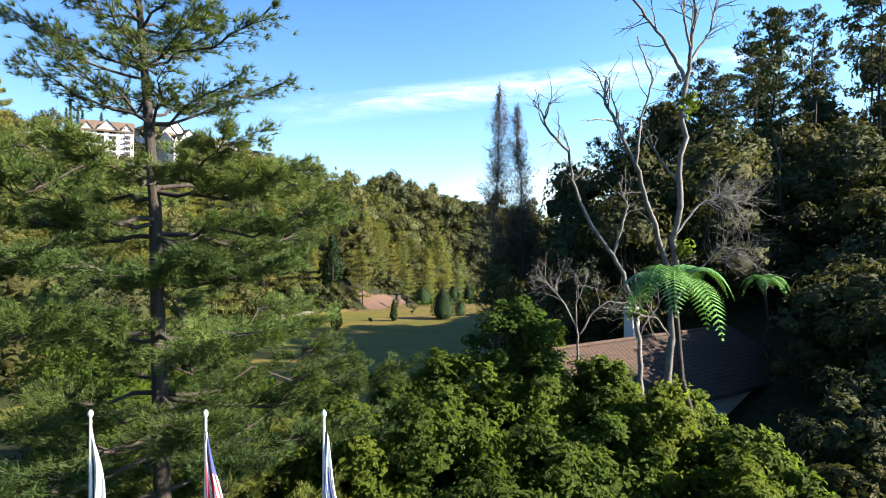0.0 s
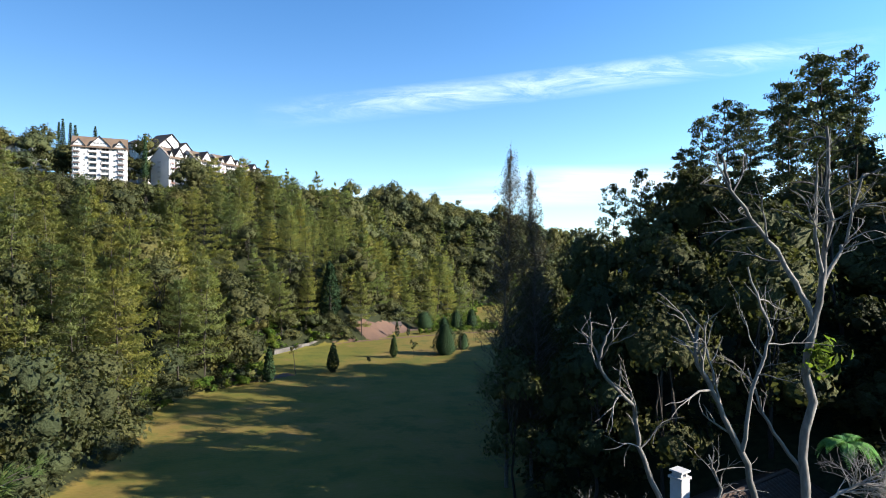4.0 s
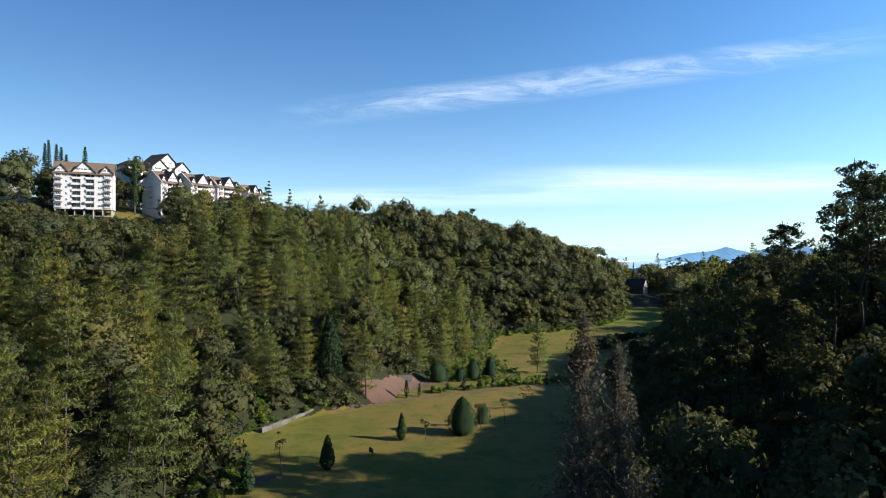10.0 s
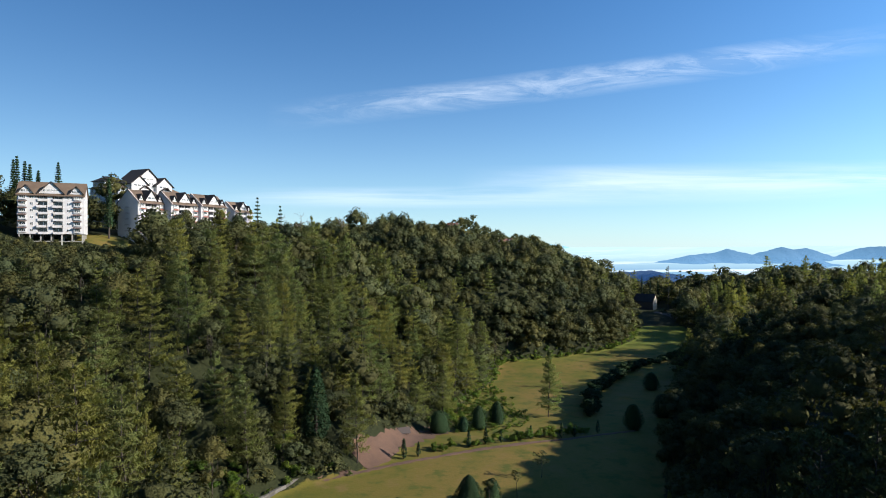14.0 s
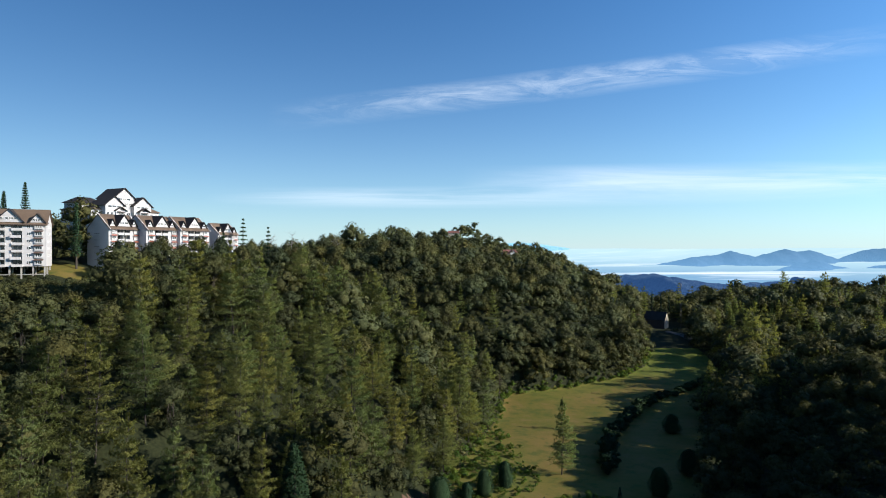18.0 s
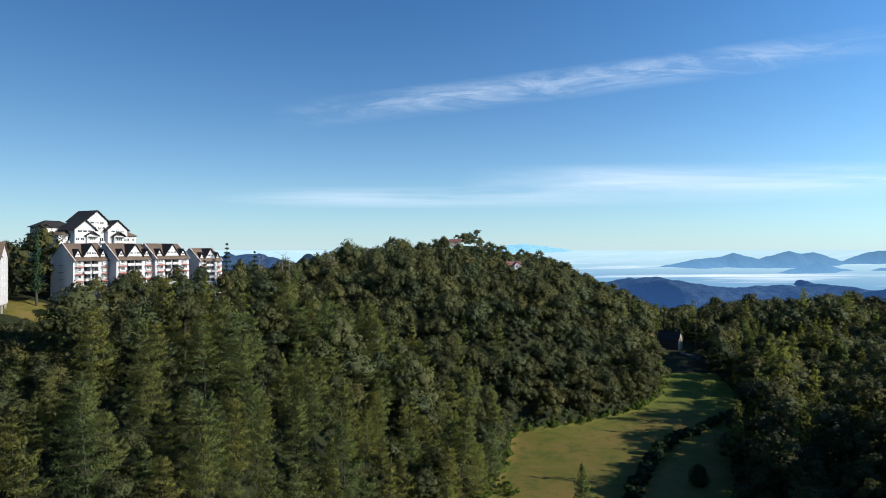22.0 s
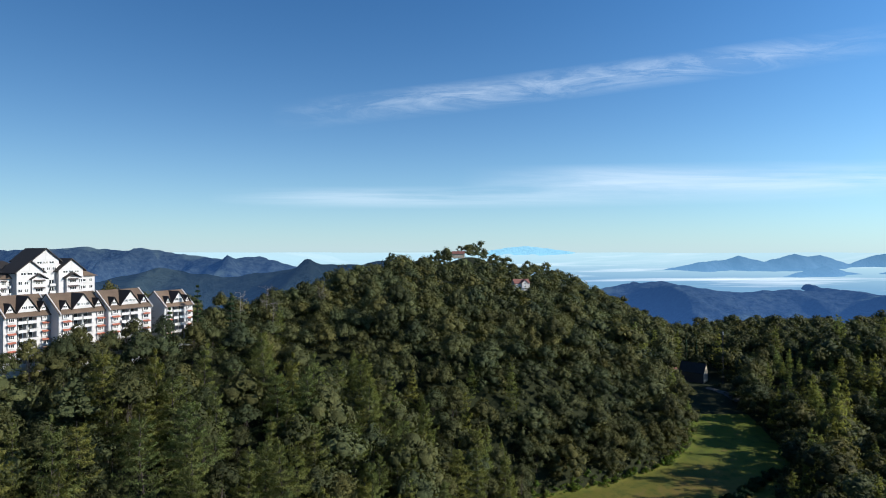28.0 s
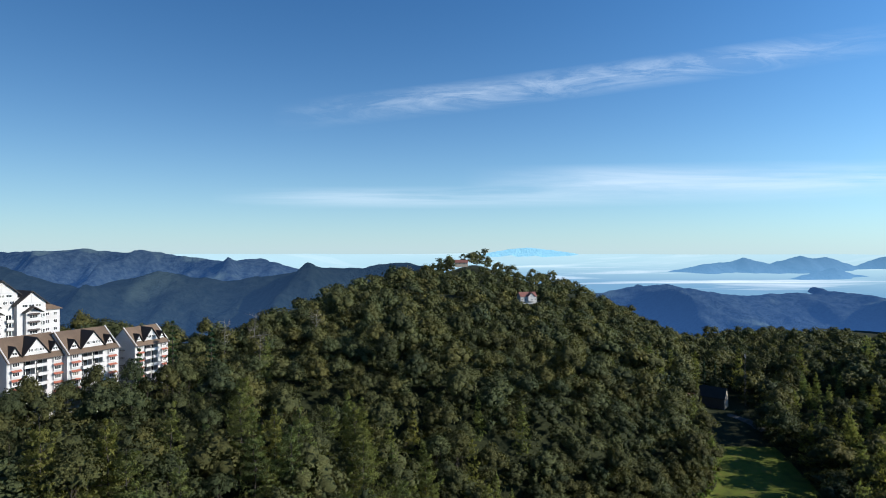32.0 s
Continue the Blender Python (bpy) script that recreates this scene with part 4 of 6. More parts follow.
def boxes(items):
    """Verts and quads of boxes (x0, x1, y0, y1, z0, z1)."""
    vs, fs = [], []
    for k, (a, b, c, d, e, f) in enumerate(items):
        vs += [(a, c, e), (b, c, e), (b, d, e), (a, d, e), (a, c, f), (b, c, f), (b, d, f), (a, d, f)]
        o = k * 8
        fs += [(o, o + 3, o + 2, o + 1), (o + 4, o + 5, o + 6, o + 7), (o, o + 1, o + 5, o + 4), (o + 1, o + 2, o + 6, o + 5), (o + 2, o + 3, o + 7, o + 6), (o + 3, o, o + 4, o + 7)]
    return np.array(vs, float), np.array(fs)


def box_part(name, parent, mat, *items, label="", at=None):
    """Boxes as one mesh part; equal boxes share their mesh."""
    key = (name, mat.name, items)
    if key not in CACHE:
        v, f = boxes(items)
        CACHE[key] = mesh_from(name, v, f, [mat])
    ob = part(name, CACHE[key], parent, label)
    if at:
        ob.location = at
    return ob


def prism(name, parent, mat, outline, y0, y1, label="", axis="y"):
    """A plate: an outline in x and z (or y and z), drawn out from y0 to y1."""
    n = len(outline)
    bm = bmesh.new()
    put = (lambda p, d: (p[0], d, p[1])) if axis == "y" else (lambda p, d: (d, p[0], p[1]))
    a = [bm.verts.new(put(p, y0)) for p in outline]
    b = [bm.verts.new(put(p, y1)) for p in outline]
    bm.faces.new(a)
    bm.faces.new(b[::-1])
    for i in range(n):
        bm.faces.new((a[i], a[(i + 1) % n], b[(i + 1) % n], b[i]))
    bmesh.ops.recalc_face_normals(bm, faces=bm.faces)
    me = bpy.data.meshes.new(name)
    bm.to_mesh(me)
    bm.free()
    me.materials.append(mat)
    me.polygons.foreach_set("use_smooth", np.zeros(len(me.polygons), bool))
    return part(name, me, parent, label)


def gable_roof(name, parent, mat, x0, x1, y0, y1, eave, ridge, over=0.5, thick=0.22, along="x", label=""):
    """A saddle roof as a bent slab with overhang; the ridge runs along x or y."""
    if along == "x":
        m, lo, hi, a, b = (y0 + y1) / 2, y0 - over, y1 + over, x0 - over * 0.6, x1 + over * 0.6
    else:
        m, lo, hi, a, b = (x0 + x1) / 2, x0 - over, x1 + over, y0 - over, y1
    k = (ridge - eave) / ((hi - lo) / 2 - over)
    drop = over * k
    line = [(lo, eave - drop), (m, ridge), (hi, eave - drop), (hi, eave - drop + thick), (m, ridge + thick * 1.3), (lo, eave - drop + thick)]
    return prism(name, parent, mat, line, a, b, label, axis="x" if along == "x" else "y")


def window_part(parent, x, y, z, w_, h, bars=1, face=-1):
    """A window: a frame proud of the wall with its pane."""
    key = ("window_ring", w_, h)
    if key not in CACHE:
        rim = [(sx * (w_ / 2 - c), yy, c if low_end else h - c) for c in (0, 0.09) for yy in (-0.07, 0.02) for sx, low_end in ((-1, 1), (1, 1), (1, 0), (-1, 0))]
        CACHE[key] = mesh_from("window", np.array(rim), np.array([q for i in range(4) for j in ((i + 1) % 4,) for q in ((i, j, 8 + j, 8 + i), (4 + j, 4 + i, 12 + i, 12 + j), (j, i, 4 + i, 4 + j), (8 + i, 8 + j, 12 + j, 12 + i))]), [M_FRAME])
    fr = part("window", CACHE[key], parent)
    fr.location = (x, y, z)
    for i in range(1, bars + 1):
        box_part("mullion", fr, M_FRAME, (-0.045, 0.045, -0.065, 0.018, 0.085, h - 0.085), at=(-w_ / 2 + 0.045 + (w_ - 0.09) * i / (bars + 1), 0, 0))
    box_part("pane", fr, M_PANE, (-w_ / 2 + 0.05, w_ / 2 - 0.05, -0.03, 0.01, 0.05, h - 0.05))
    return fr


def balcony(parent, x, y, z, w_, h, deep, jut=0.55, shift=0.0):
    """A balcony: dark doors at the back, slab, a white parapet that juts past the front, a rail."""
    a, b, f = -w_ / 2 + shift, w_ / 2 + shift, -deep - jut
    ob = box_part("balcony", parent, M_WALL, (a, b, f, 0, -0.16, 0.0), (a, b, f, f + 0.12, 0, 0.85), (a, a + 0.1, f + 0.12, -deep, 0, 0.85), (b - 0.1, b, f + 0.12, -deep, 0, 0.85), at=(x, y, z))
    box_part("handrail", ob, M_RAIL, (a, b, f + 0.03, f + 0.09, 0.90, 1.02))
    box_part("pane", ob, M_PANE, (-w_ / 2 + 0.1, w_ / 2 - 0.1, -0.05, -0.01, 0.05, h - 0.4))
    box_part("door_frame", ob, M_FRAME, *[(xx - 0.06, xx + 0.06, -0.09, -0.055, 0.05, h - 0.4) for xx in (-w_ / 2 + 0.16, 0.0, w_ / 2 - 0.16)])
    return ob


def dormer(parent, x, w_, eave, apex, y, depth, name="dormer"):
    """A gable set in the front slope: white face, two slopes, a band of windows."""
    d = prism(name, parent, M_WALL, [(x - w_ / 2, eave), (x + w_ / 2, eave), (x, apex)], y, y + 0.25)
    pr = prism("dormer_roof", d, M_ROOF_DARK, [(x - w_ / 2 - 0.5, eave - 0.3), (x, apex + 0.05), (x + w_ / 2 + 0.5, eave - 0.3), (x + w_ / 2 + 0.5, eave - 0.05), (x, apex + 0.36), (x - w_ / 2 - 0.5, eave - 0.05)], y - 0.6, y + depth)
    pr["label"] = "dark brown dormer roof"
    n = max(1, int(w_ / 2.2))
    for i in range(n):
        ww = w_ * 0.62 / n
        window_part(d, x + (i - (n - 1) / 2) * ww * 1.04, y - 0.01, eave + 0.22 * (apex - eave) - 0.15, ww * 0.92, min(1.0, 0.3 * (apex - eave)), 2 if w_ > 4 else 1)
    return d


def apartment_block(origin, angle, W, D, storeys, ridge_up, name, label, awn, storey=2.8, stilts=0.0, extra=False, lower=0.0):
    """A gabled block. Local x runs along the front, y into the building, z = 0 at the eaves."""
    root = new(name)
    root.matrix_basis = pose(*origin, 0, 0, angle)
    tagged(root, label, "building")
    H = storeys * storey
    # x centres of the bays, as shares of the width
    bays = [(0.12, "w"), (0.36, "b"), (0.58, "b"), (0.86, "w")] if not extra else [(0.08, "w"), (0.21, "s"), (0.37, "b"), (0.60, "b"), (0.76, "s"), (0.90, "w")]
    bw = {"w": 0.115 * W if extra else 0.15 * W, "b": 0.145 * W if extra else 0.2 * W, "s": 0.07 * W}
    rec = 2.1
    body = [(0, W, rec, D, -H, -0.02)]
    edges = []
    for c, k in bays:
        if k == "b":
            edges += [c * W - bw["b"] / 2, c * W + bw["b"] / 2]
    cuts = [0] + edges + [W]
    for i in range(0, len(cuts), 2):
        body.append((cuts[i], cuts[i + 1], 0, rec, -H, -0.02))
    box_part("wall", root, M_WALL, *body, label="white rendered wall")
    box_part("plinth", root, M_GREY, (0.1, W - 0.1, 0.3, D - 0.2, -H - lower, -H - 0.02)) if lower else None
    for f in range(storeys):
        z0 = -(f + 1) * storey
        for c, k in bays:
            x = c * W
            if k == "b":
                balcony(root, x, rec, z0 + 0.02, bw["b"] - 0.1, storey, rec, (0.55, 1.15, 0.8)[(f + int(c * 10)) % 3], (0.0, 0.35, -0.3)[(f * 2 + int(c * 10)) % 3])
            elif k == "s":
                window_part(root, x, 0, z0 + 0.9, 1.1, 1.2)
            else:
                bay = box_part("bay", root, M_WALL, (-bw["w"] / 2, bw["w"] / 2, -0.5, 0, 0.55, 2.45), at=(x, 0, z0))
                window_part(bay, 0, -0.5, 0.95, bw["w"] * 0.8, 1.2, 2)
                if f:
                    aw = prism("awning", root, awn, [(-1.15, 2.30), (-0.3, 2.78), (-0.3, 2.86), (-1.15, 2.40)], -bw["w"] * 0.58, bw["w"] * 0.58, axis="x")
                    aw.location = (x, -0.2, z0)
    ridge = ridge_up
    gable_roof("roof", root, M_ROOF, 0, W, 0, D, 0.0, ridge, 0.9, label="brown tiled roof")
    for xx in (-0.32, W + 0.02):       # gable walls, rising past the roof between the terraces
        prism("gable_wall", root, M_WALL, [(0.0, -0.05), (D, -0.05), (D / 2, ridge - 0.1)], 0.05 if xx < 0 else W - 0.3, 0.3 if xx < 0 else W - 0.05, axis="x") if extra else prism("fire_wall", root, M_PARTY, [(0.05, -H), (D - 0.05, -H), (D - 0.05, 0.1), (D / 2, ridge + 0.5), (-0.95, -0.25), (-0.95, -0.85), (0.05, -0.6)], xx, xx + 0.3, axis="x", label="grey gable wall")
    if extra:
        dormer(root, W * 0.5, W * 0.38, 0.35, ridge * 0.97, -0.25, D * 0.52, "front_gable")
        dormer(root, W * 0.12, W * 0.21, 0.30, ridge * 0.66, -0.1, D * 0.4)
        dormer(root, W * 0.88, W * 0.21, 0.30, ridge * 0.66, -0.1, D * 0.4)
    else:
        dormer(root, W * 0.5, W * 0.44, 0.9, ridge * 0.97, 0.4, D * 0.5, "front_gable")
        dormer(root, W * 0.14, W * 0.16, 1.0, ridge * 0.62, 0.9, D * 0.35)
        dormer(root, W * 0.86, W * 0.16, 1.0, ridge * 0.62, 0.9, D * 0.35)
    box_part("fascia", root, M_FASCIA, (-0.4, W + 0.4, -1.0, -0.86, -0.72, -0.50))
    # windows and stair landings on the end walls
    for f in range(storeys - 1):
        z0 = -(f + 1) * storey + 0.9
        for yy in (D * 0.3, D * 0.62):
            e = window_part(root, -0.02, yy, z0, 0.9, 1.0)
            e.rotation_euler = (0, 0, radians(-90))
            e = window_part(root, W + 0.02, yy, z0, 0.9, 1.0)
            e.rotation_euler = (0, 0, radians(90))
        sh = box_part("canopy", root, M_FASCIA, (-1.3, -0.02, D * 0.42, D * 0.56, z0 - 0.5, z0 - 0.38))
        sh["label"] = "dark landing canopy"
    if stilts:
        for i in range(7):
            for j in range(3):
                box_part("pillar", root, M_CONC, (-0.25, 0.25, -0.25, 0.25, -stilts, 0), at=(0.6 + (W - 1.2) * i / 6, 0.7 + (D - 1.4) * j / 2, -H))
        box_part("beam", root, M_CONC, (0.3, W - 0.3, 0.5, 0.9, -stilts * 0.55, -stilts * 0.55 + 0.35), at=(0, 0, -H))
    return root


def placed_block(ridge_a, ridge_b, ridge_z, D, **kw):
    """A block whose ridge runs from one end to the other."""
    a, b = Vector(ridge_a), Vector(ridge_b)
    d = (b - a)
    W = d.length
    ang = math.degrees(math.atan2(d.y, d.x))
    n = Vector((d.y, -d.x)).normalized()
    o = a + n * D / 2
    return apartment_block((o.x, o.y, ridge_z - kw["ridge_up"]), ang, W, D, **kw)


placed_block((-188.5, 297.0), (-167.2, 307.6), 81.5, 11.0, storeys=6, ridge_up=5.4, name="apartment_block", label="white six-storey apartment block with brown gabled roof on stilts", awn=M_AWN_BROWN, stilts=6.0, extra=True)
ALONG = Vector((0.407, 0.914))      # the row and the large building stand parallel
for x, y, ln, z, deep in ((-159.1, 326.4, 14.0, 81.1, 14.5), (-148.8, 337.2, 16.0, 81.2, 14.5), (-140.3, 350.9, 16.5, 81.3, 14.5)):
    placed_block((x, y), (x + ALONG.x * ln, y + ALONG.y * ln), z, deep, storeys=6, ridge_up=6.0, name="terrace_block", label="white terrace of flats with orange awnings and brown gables", awn=M_AWN, lower=11.0)["group"] = "row of white flats"
placed_block((-132.0, 375.0), (-132.0 + ALONG.x * 13, 375.0 + ALONG.y * 13), 79.3, 13.0, storeys=6, ridge_up=5.4, name="terrace_block", label="detached end block of white flats behind araucaria trees", awn=M_AWN, lower=11.0)["group"] = "row of white flats"


def hip_roof(root, x0, x1, y0, y1, eave, up, mat, k=0.9, inset=5.0):
    bm = bmesh.new()
    e = [bm.verts.new(p) for p in ((x0 - k, y0 - k, eave), (x1 + k, y0 - k, eave), (x1 + k, y1 + k, eave), (x0 - k, y1 + k, eave))]
    if x1 - x0 > y1 - y0:
        t = [bm.verts.new((x0 + inset, (y0 + y1) / 2, eave + up)), bm.verts.new((x1 - inset, (y0 + y1) / 2, eave + up))]
        faces = ((e[0], e[1], t[1], t[0]), (e[1], e[2], t[1]), (e[2], e[3], t[0], t[1]), (e[3], e[0], t[0]))
    else:
        t = [bm.verts.new(((x0 + x1) / 2, y0 + inset, eave + up)), bm.verts.new(((x0 + x1) / 2, y1 - inset, eave + up))]
        faces = ((e[0], e[1], t[0]), (e[1], e[2], t[1], t[0]), (e[2], e[3], t[1]), (e[3], e[0], t[0], t[1]))
    for f in faces + ((e[3], e[2], e[1], e[0]),):
        bm.faces.new(f)
    me = bpy.data.meshes.new("roof")
    bm.to_mesh(me)
    bm.free()
    me.materials.append(mat)
    return part("roof", me, root, "brown hipped roof")


def hotel():
    """The large building behind: stepped wings, tall dark gables, brown hipped roofs. Local y runs into the building."""
    root = new("apartment_hotel")
    root.matrix_basis = pose(-180.7, 354.3, 85.6, 0, 0, math.degrees(math.atan2(ALONG.y, ALONG.x)))
    tagged(root, "large white gabled apartment building stepping up the ridge", "building")
    wings = [(-1.5, 7.0, 8.5, 21, 0.0), (0.0, 16.0, 0.0, 19, 0.0), (28.5, 36.5, -1.0, 13, 0.0)]
    for x0, x1, y0, y1, top in wings:
        box_part("wall", root, M_WALL, (x0, x1, y0, y1, -24, top - 0.02), label="white rendered wall")
        hip_roof(root, x0, x1, y0, y1, top - 0.2, 3.0, M_ROOF, inset=3.6)
    box_part("wall", root, M_PARTY, (13.5, 22.5, -0.6, 16, -24, 5.0), label="grey recessed wall")
    # tall gables facing the valley: centre, width, front, wall top, apex, depth
    for c, w_, y, base, apex, dep in ((16.7, 10.2, -0.8, 6.9, 11.2, 13.8), (9.4, 9.2, -3.6, 2.7, 6.5, 11.0), (25.5, 9.8, -2.8, 3.0, 7.0, 9.5)):
        low_z = 1.5 if apex > 10 else -24
        g = prism("gable", root, M_WALL, [(c - w_ / 2, low_z), (c + w_ / 2, low_z), (c + w_ / 2, base), (c, apex), (c - w_ / 2, base)], y, y + dep - 0.5)
        prism("gable_roof", g, M_ROOF_DARK, [(c - w_ / 2 - 1.0, base - 0.95), (c, apex + 0.02), (c + w_ / 2 + 1.0, base - 0.95), (c + w_ / 2 + 1.0, base - 0.6), (c, apex + 0.42), (c - w_ / 2 - 1.0, base - 0.6)], y - 0.9, y + dep)
        box_part("timber", g, M_GREY, (c - w_ / 2 + 0.2, c + w_ / 2 - 0.2, y - 0.08, y - 0.01, base - 0.1, base + 0.08), (c - 0.09, c + 0.09, y - 0.08, y - 0.01, base + 0.1, apex - 0.4))
        for i in range(3):
            window_part(g, c + (i - 1) * 2.3, y - 0.01, base - 1.6, 1.9, 1.0)
        if apex > 10:
            for i in range(4):
                window_part(g, c + (i - 1.5) * 2.2, y - 0.01, base - 4.2, 1.5, 1.2)
    hip_roof(root, -1.5, 13.0, 9.0, 20.0, 3.4, 3.2, M_ROOF_DARK, k=0.6, inset=4.0)
    box_part("wall", root, M_WALL, (-1.0, 12.5, 9.5, 19.5, -0.5, 3.38), label="white rendered wall")
    for c, y in ((12.3, -4.4), (25.3, -4.4)):
        bay = box_part("bay", root, M_WALL, (c - 2.5, c + 2.5, y, 0.4, -24, -0.3))
        prism("bay_roof", bay, M_ROOF_DARK, [(c - 3.2, -0.7), (c, 1.35), (c + 3.2, -0.7), (c + 3.2, -0.4), (c, 1.7), (c - 3.2, -0.4)], y - 0.9, 0.4)
        for f in range(7):
            window_part(bay, c, y, -2.6 - f * 2.9, 2.8, 1.3, 2)
            prism("awning", bay, M_FASCIA, [(y - 0.9, -1.35 - f * 2.9), (y, -0.85 - f * 2.9), (y, -0.77 - f * 2.9), (y - 0.9, -1.25 - f * 2.9)], c - 2.0, c + 2.0, axis="x")
    for f in range(7):
        z = -2.6 - f * 2.9
        for x in (2.2,):
            window_part(root, x, 0.0, z, 1.6, 1.3, 2)
            prism("awning", root, M_FASCIA, [(-0.7, z + 1.35), (0, z + 1.75), (0, z + 1.83), (-0.7, z + 1.45)], x - 0.9, x + 0.9, axis="x")
        for x in (6.0, 8.2):
            window_part(root, x, -3.6, z, 1.5, 1.3, 1)
        for x in (29.4, 32.0, 34.8):
            window_part(root, x, -1.0 if x > 30.4 else -2.8, z, 1.4, 1.3, 1)
        balcony(root, 21.6, -0.6, z - 1.0, 1.8, 2.8, 1.2)
        balcony(root, 19.0, -0.6, z - 1.0, 2.2, 2.8, 0.9, 0.3)
        balcony(root, 15.4, -0.6, z - 1.0, 2.0, 2.8, 0.9, 0.3)
        balcony(root, 28.6, -2.8, z - 1.0, 1.6, 2.8, 0.7, 0.3)
        balcony(root, 4.6, 0.0, z - 1.0, 1.8, 2.8, 0.7, 0.3)
        for i, y in enumerate((2.6, 6.2, 11.0, 14.5, 18.0)):
            e = window_part(root, 0.0 if y < 8.5 else -1.5, y, z, 1.0, 1.2)
            e.rotation_euler = (0, 0, radians(-90))
    return root


hotel()


# ---- the tiled house by the drive ----
M_TILE = rough("clay_tiles", (0.040, 0.022, 0.015), (0.092, 0.049, 0.032), 2.2, 0.9, 0.5, stain=(0.030, 0.022, 0.017))


def tile_mesh(w_, ln):
    xs = [-w_ / 2, -w_ / 4, 0, w_ / 4, w_ / 2]
    zs = [0.0, 0.045, 0.06, 0.045, 0.0]
    v = [(x, y, z + dz) for dz, y in ((0.035, 0), (0.0, ln)) for x, z in zip(xs, zs)] + [(x, 0, z - 0.02) for x, z in zip(xs, zs)]
    f = [(i, i + 1, i + 6, i + 5) for i in range(4)] + [(10 + i, 11 + i, 1 + i, i) for i in range(4)]
    return np.array(v, float), np.array(f)


def house():
    root = new("tiled_house")
    a, b = Vector((7.6, 41.4)), Vector((27.0, 54.2))
    d = b - a
    W, Dh, gz = d.length, 6.2, -0.8
    root.matrix_basis = pose(a.x, a.y, gz, 0, 0, math.degrees(math.atan2(d.y, d.x)))
    tagged(root, "low white house with a brown clay tile roof", "house")
    # z = 0 at the ground, ridge along x at y = 0, the valley side is -y
    ridge, eave = 7.4, 3.7
    box_part("wall", root, M_WALL, (0.6, W + 3.2, -Dh + 0.8, Dh - 0.8, -2, eave + 0.25), label="white rendered wall")
    hip = W + 3.9
    bm = bmesh.new()
    P = [(-1.6, -Dh, eave), (hip, -Dh, eave), (hip, Dh, eave), (-1.6, Dh, eave), (0, 0, ridge), (W, 0, ridge)]
    vs = [bm.verts.new(p) for p in P]
    lo = [bm.verts.new((p[0], p[1], p[2] - 0.16)) for p in P]
    for q in ((0, 1, 5, 4), (1, 2, 5), (2, 3, 4, 5), (3, 0, 4)):
        bm.faces.new([vs[i] for i in q])
        bm.faces.new([lo[i] for i in q[::-1]])
    for i, j in ((0, 1), (1, 2), (2, 3), (3, 0)):
        bm.faces.new((vs[j], vs[i], lo[i], lo[j]))
    me = bpy.data.meshes.new("roof")
    bm.to_mesh(me)
    bm.free()
    me.materials.append(M_FASCIA)
    roof = part("roof", me, root, "brown clay tile roof")
    # tiles on the slope that faces the drive; the nearest are pieces of their own
    run = math.hypot(Dh, ridge - eave)
    tw, tl = 0.44, 0.42
    rows, cols = int(run / (tl * 0.92)), int(hip / tw)
    tv, tf = tile_mesh(tw, tl * 1.1)
    tile = mesh_from("roof_tile", tv, tf, [M_TILE], smooth=True)
    slope_m = Matrix.Translation((0, -Dh, eave + 0.02)) @ Matrix.Rotation(math.atan2(ridge - eave, Dh), 4, "X")
    rest, count = [], 0
    rr = np.random.default_rng(5)
    for j in range(rows):
        y = j * tl * 0.92
        for i in range(cols):
            x = (i + 0.5) * tw
            if x > hip - 3.9 * y / run - 0.1:
                continue
            m = slope_m @ Matrix.Translation((x, y, rr.uniform(0, 0.02))) @ Matrix.Rotation(rr.normal(0, 0.02), 4, "Z")
            if j >= 5 and x < 11.5 and count < 290:
                ob = part("roof_tile", tile, roof)
                ob.matrix_basis = m
                count += 1
            else:
                mm = np.array(m)
                rest.append((tv @ mm[:3, :3].T + mm[:3, 3], tf))
    back = Matrix.Translation((0, Dh, eave + 0.02)) @ Matrix.Rotation(math.pi, 4, "Z") @ Matrix.Rotation(math.atan2(ridge - eave, Dh), 4, "X")
    side_m = Matrix.Translation((hip, 0, eave + 0.02)) @ Matrix.Rotation(math.pi / 2, 4, "Z") @ Matrix.Rotation(math.atan2(ridge - eave, 3.9), 4, "X")
    for j in range(rows):
        for i in range(cols):
            x = (i + 0.5) * tw
            if x < hip - 3.9 * j / rows:
                mm = np.array(back @ Matrix.Translation((-x, j * tl * 0.92, 0)))
                rest.append((tv @ mm[:3, :3].T + mm[:3, 3], tf))
    srun = math.hypot(3.9, ridge - eave)
    for j in range(int(srun / (tl * 0.92))):
        for i in range(int(2 * Dh / tw)):
            x = -Dh + (i + 0.5) * tw
            if abs(x) < Dh * (1 - j * tl * 0.92 / srun):
                mm = np.array(side_m @ Matrix.Translation((x, j * tl * 0.92, 0)))
                rest.append((tv @ mm[:3, :3].T + mm[:3, 3], tf))
    v, f = merge(rest)
    part("roof_tiles", mesh_from("roof_tiles", v, f, [M_TILE], smooth=True), roof, kind="stuff")
    pts = [(0, 0, ridge + 0.05), (W / 2, 0, ridge + 0.07), (W, 0, ridge + 0.05)]
    v, f = tube(pts, [0.16] * 3, 8)
    part("ridge_cap", mesh_from("ridge_cap", v, f, [M_TILE], smooth=True), roof)
    for e in (-Dh, Dh):
        v, f = tube([(W, 0, ridge + 0.05), (hip, e, eave + 0.06)], [0.14, 0.14], 8)
        part("hip_cap", mesh_from("hip_cap", v, f, [M_TILE], smooth=True), roof)
    ch = box_part("chimney", root, M_WALL, (10.2, 11.1, 0.5, 1.4, ridge - 2.0, ridge + 1.9), label="white rendered chimney")
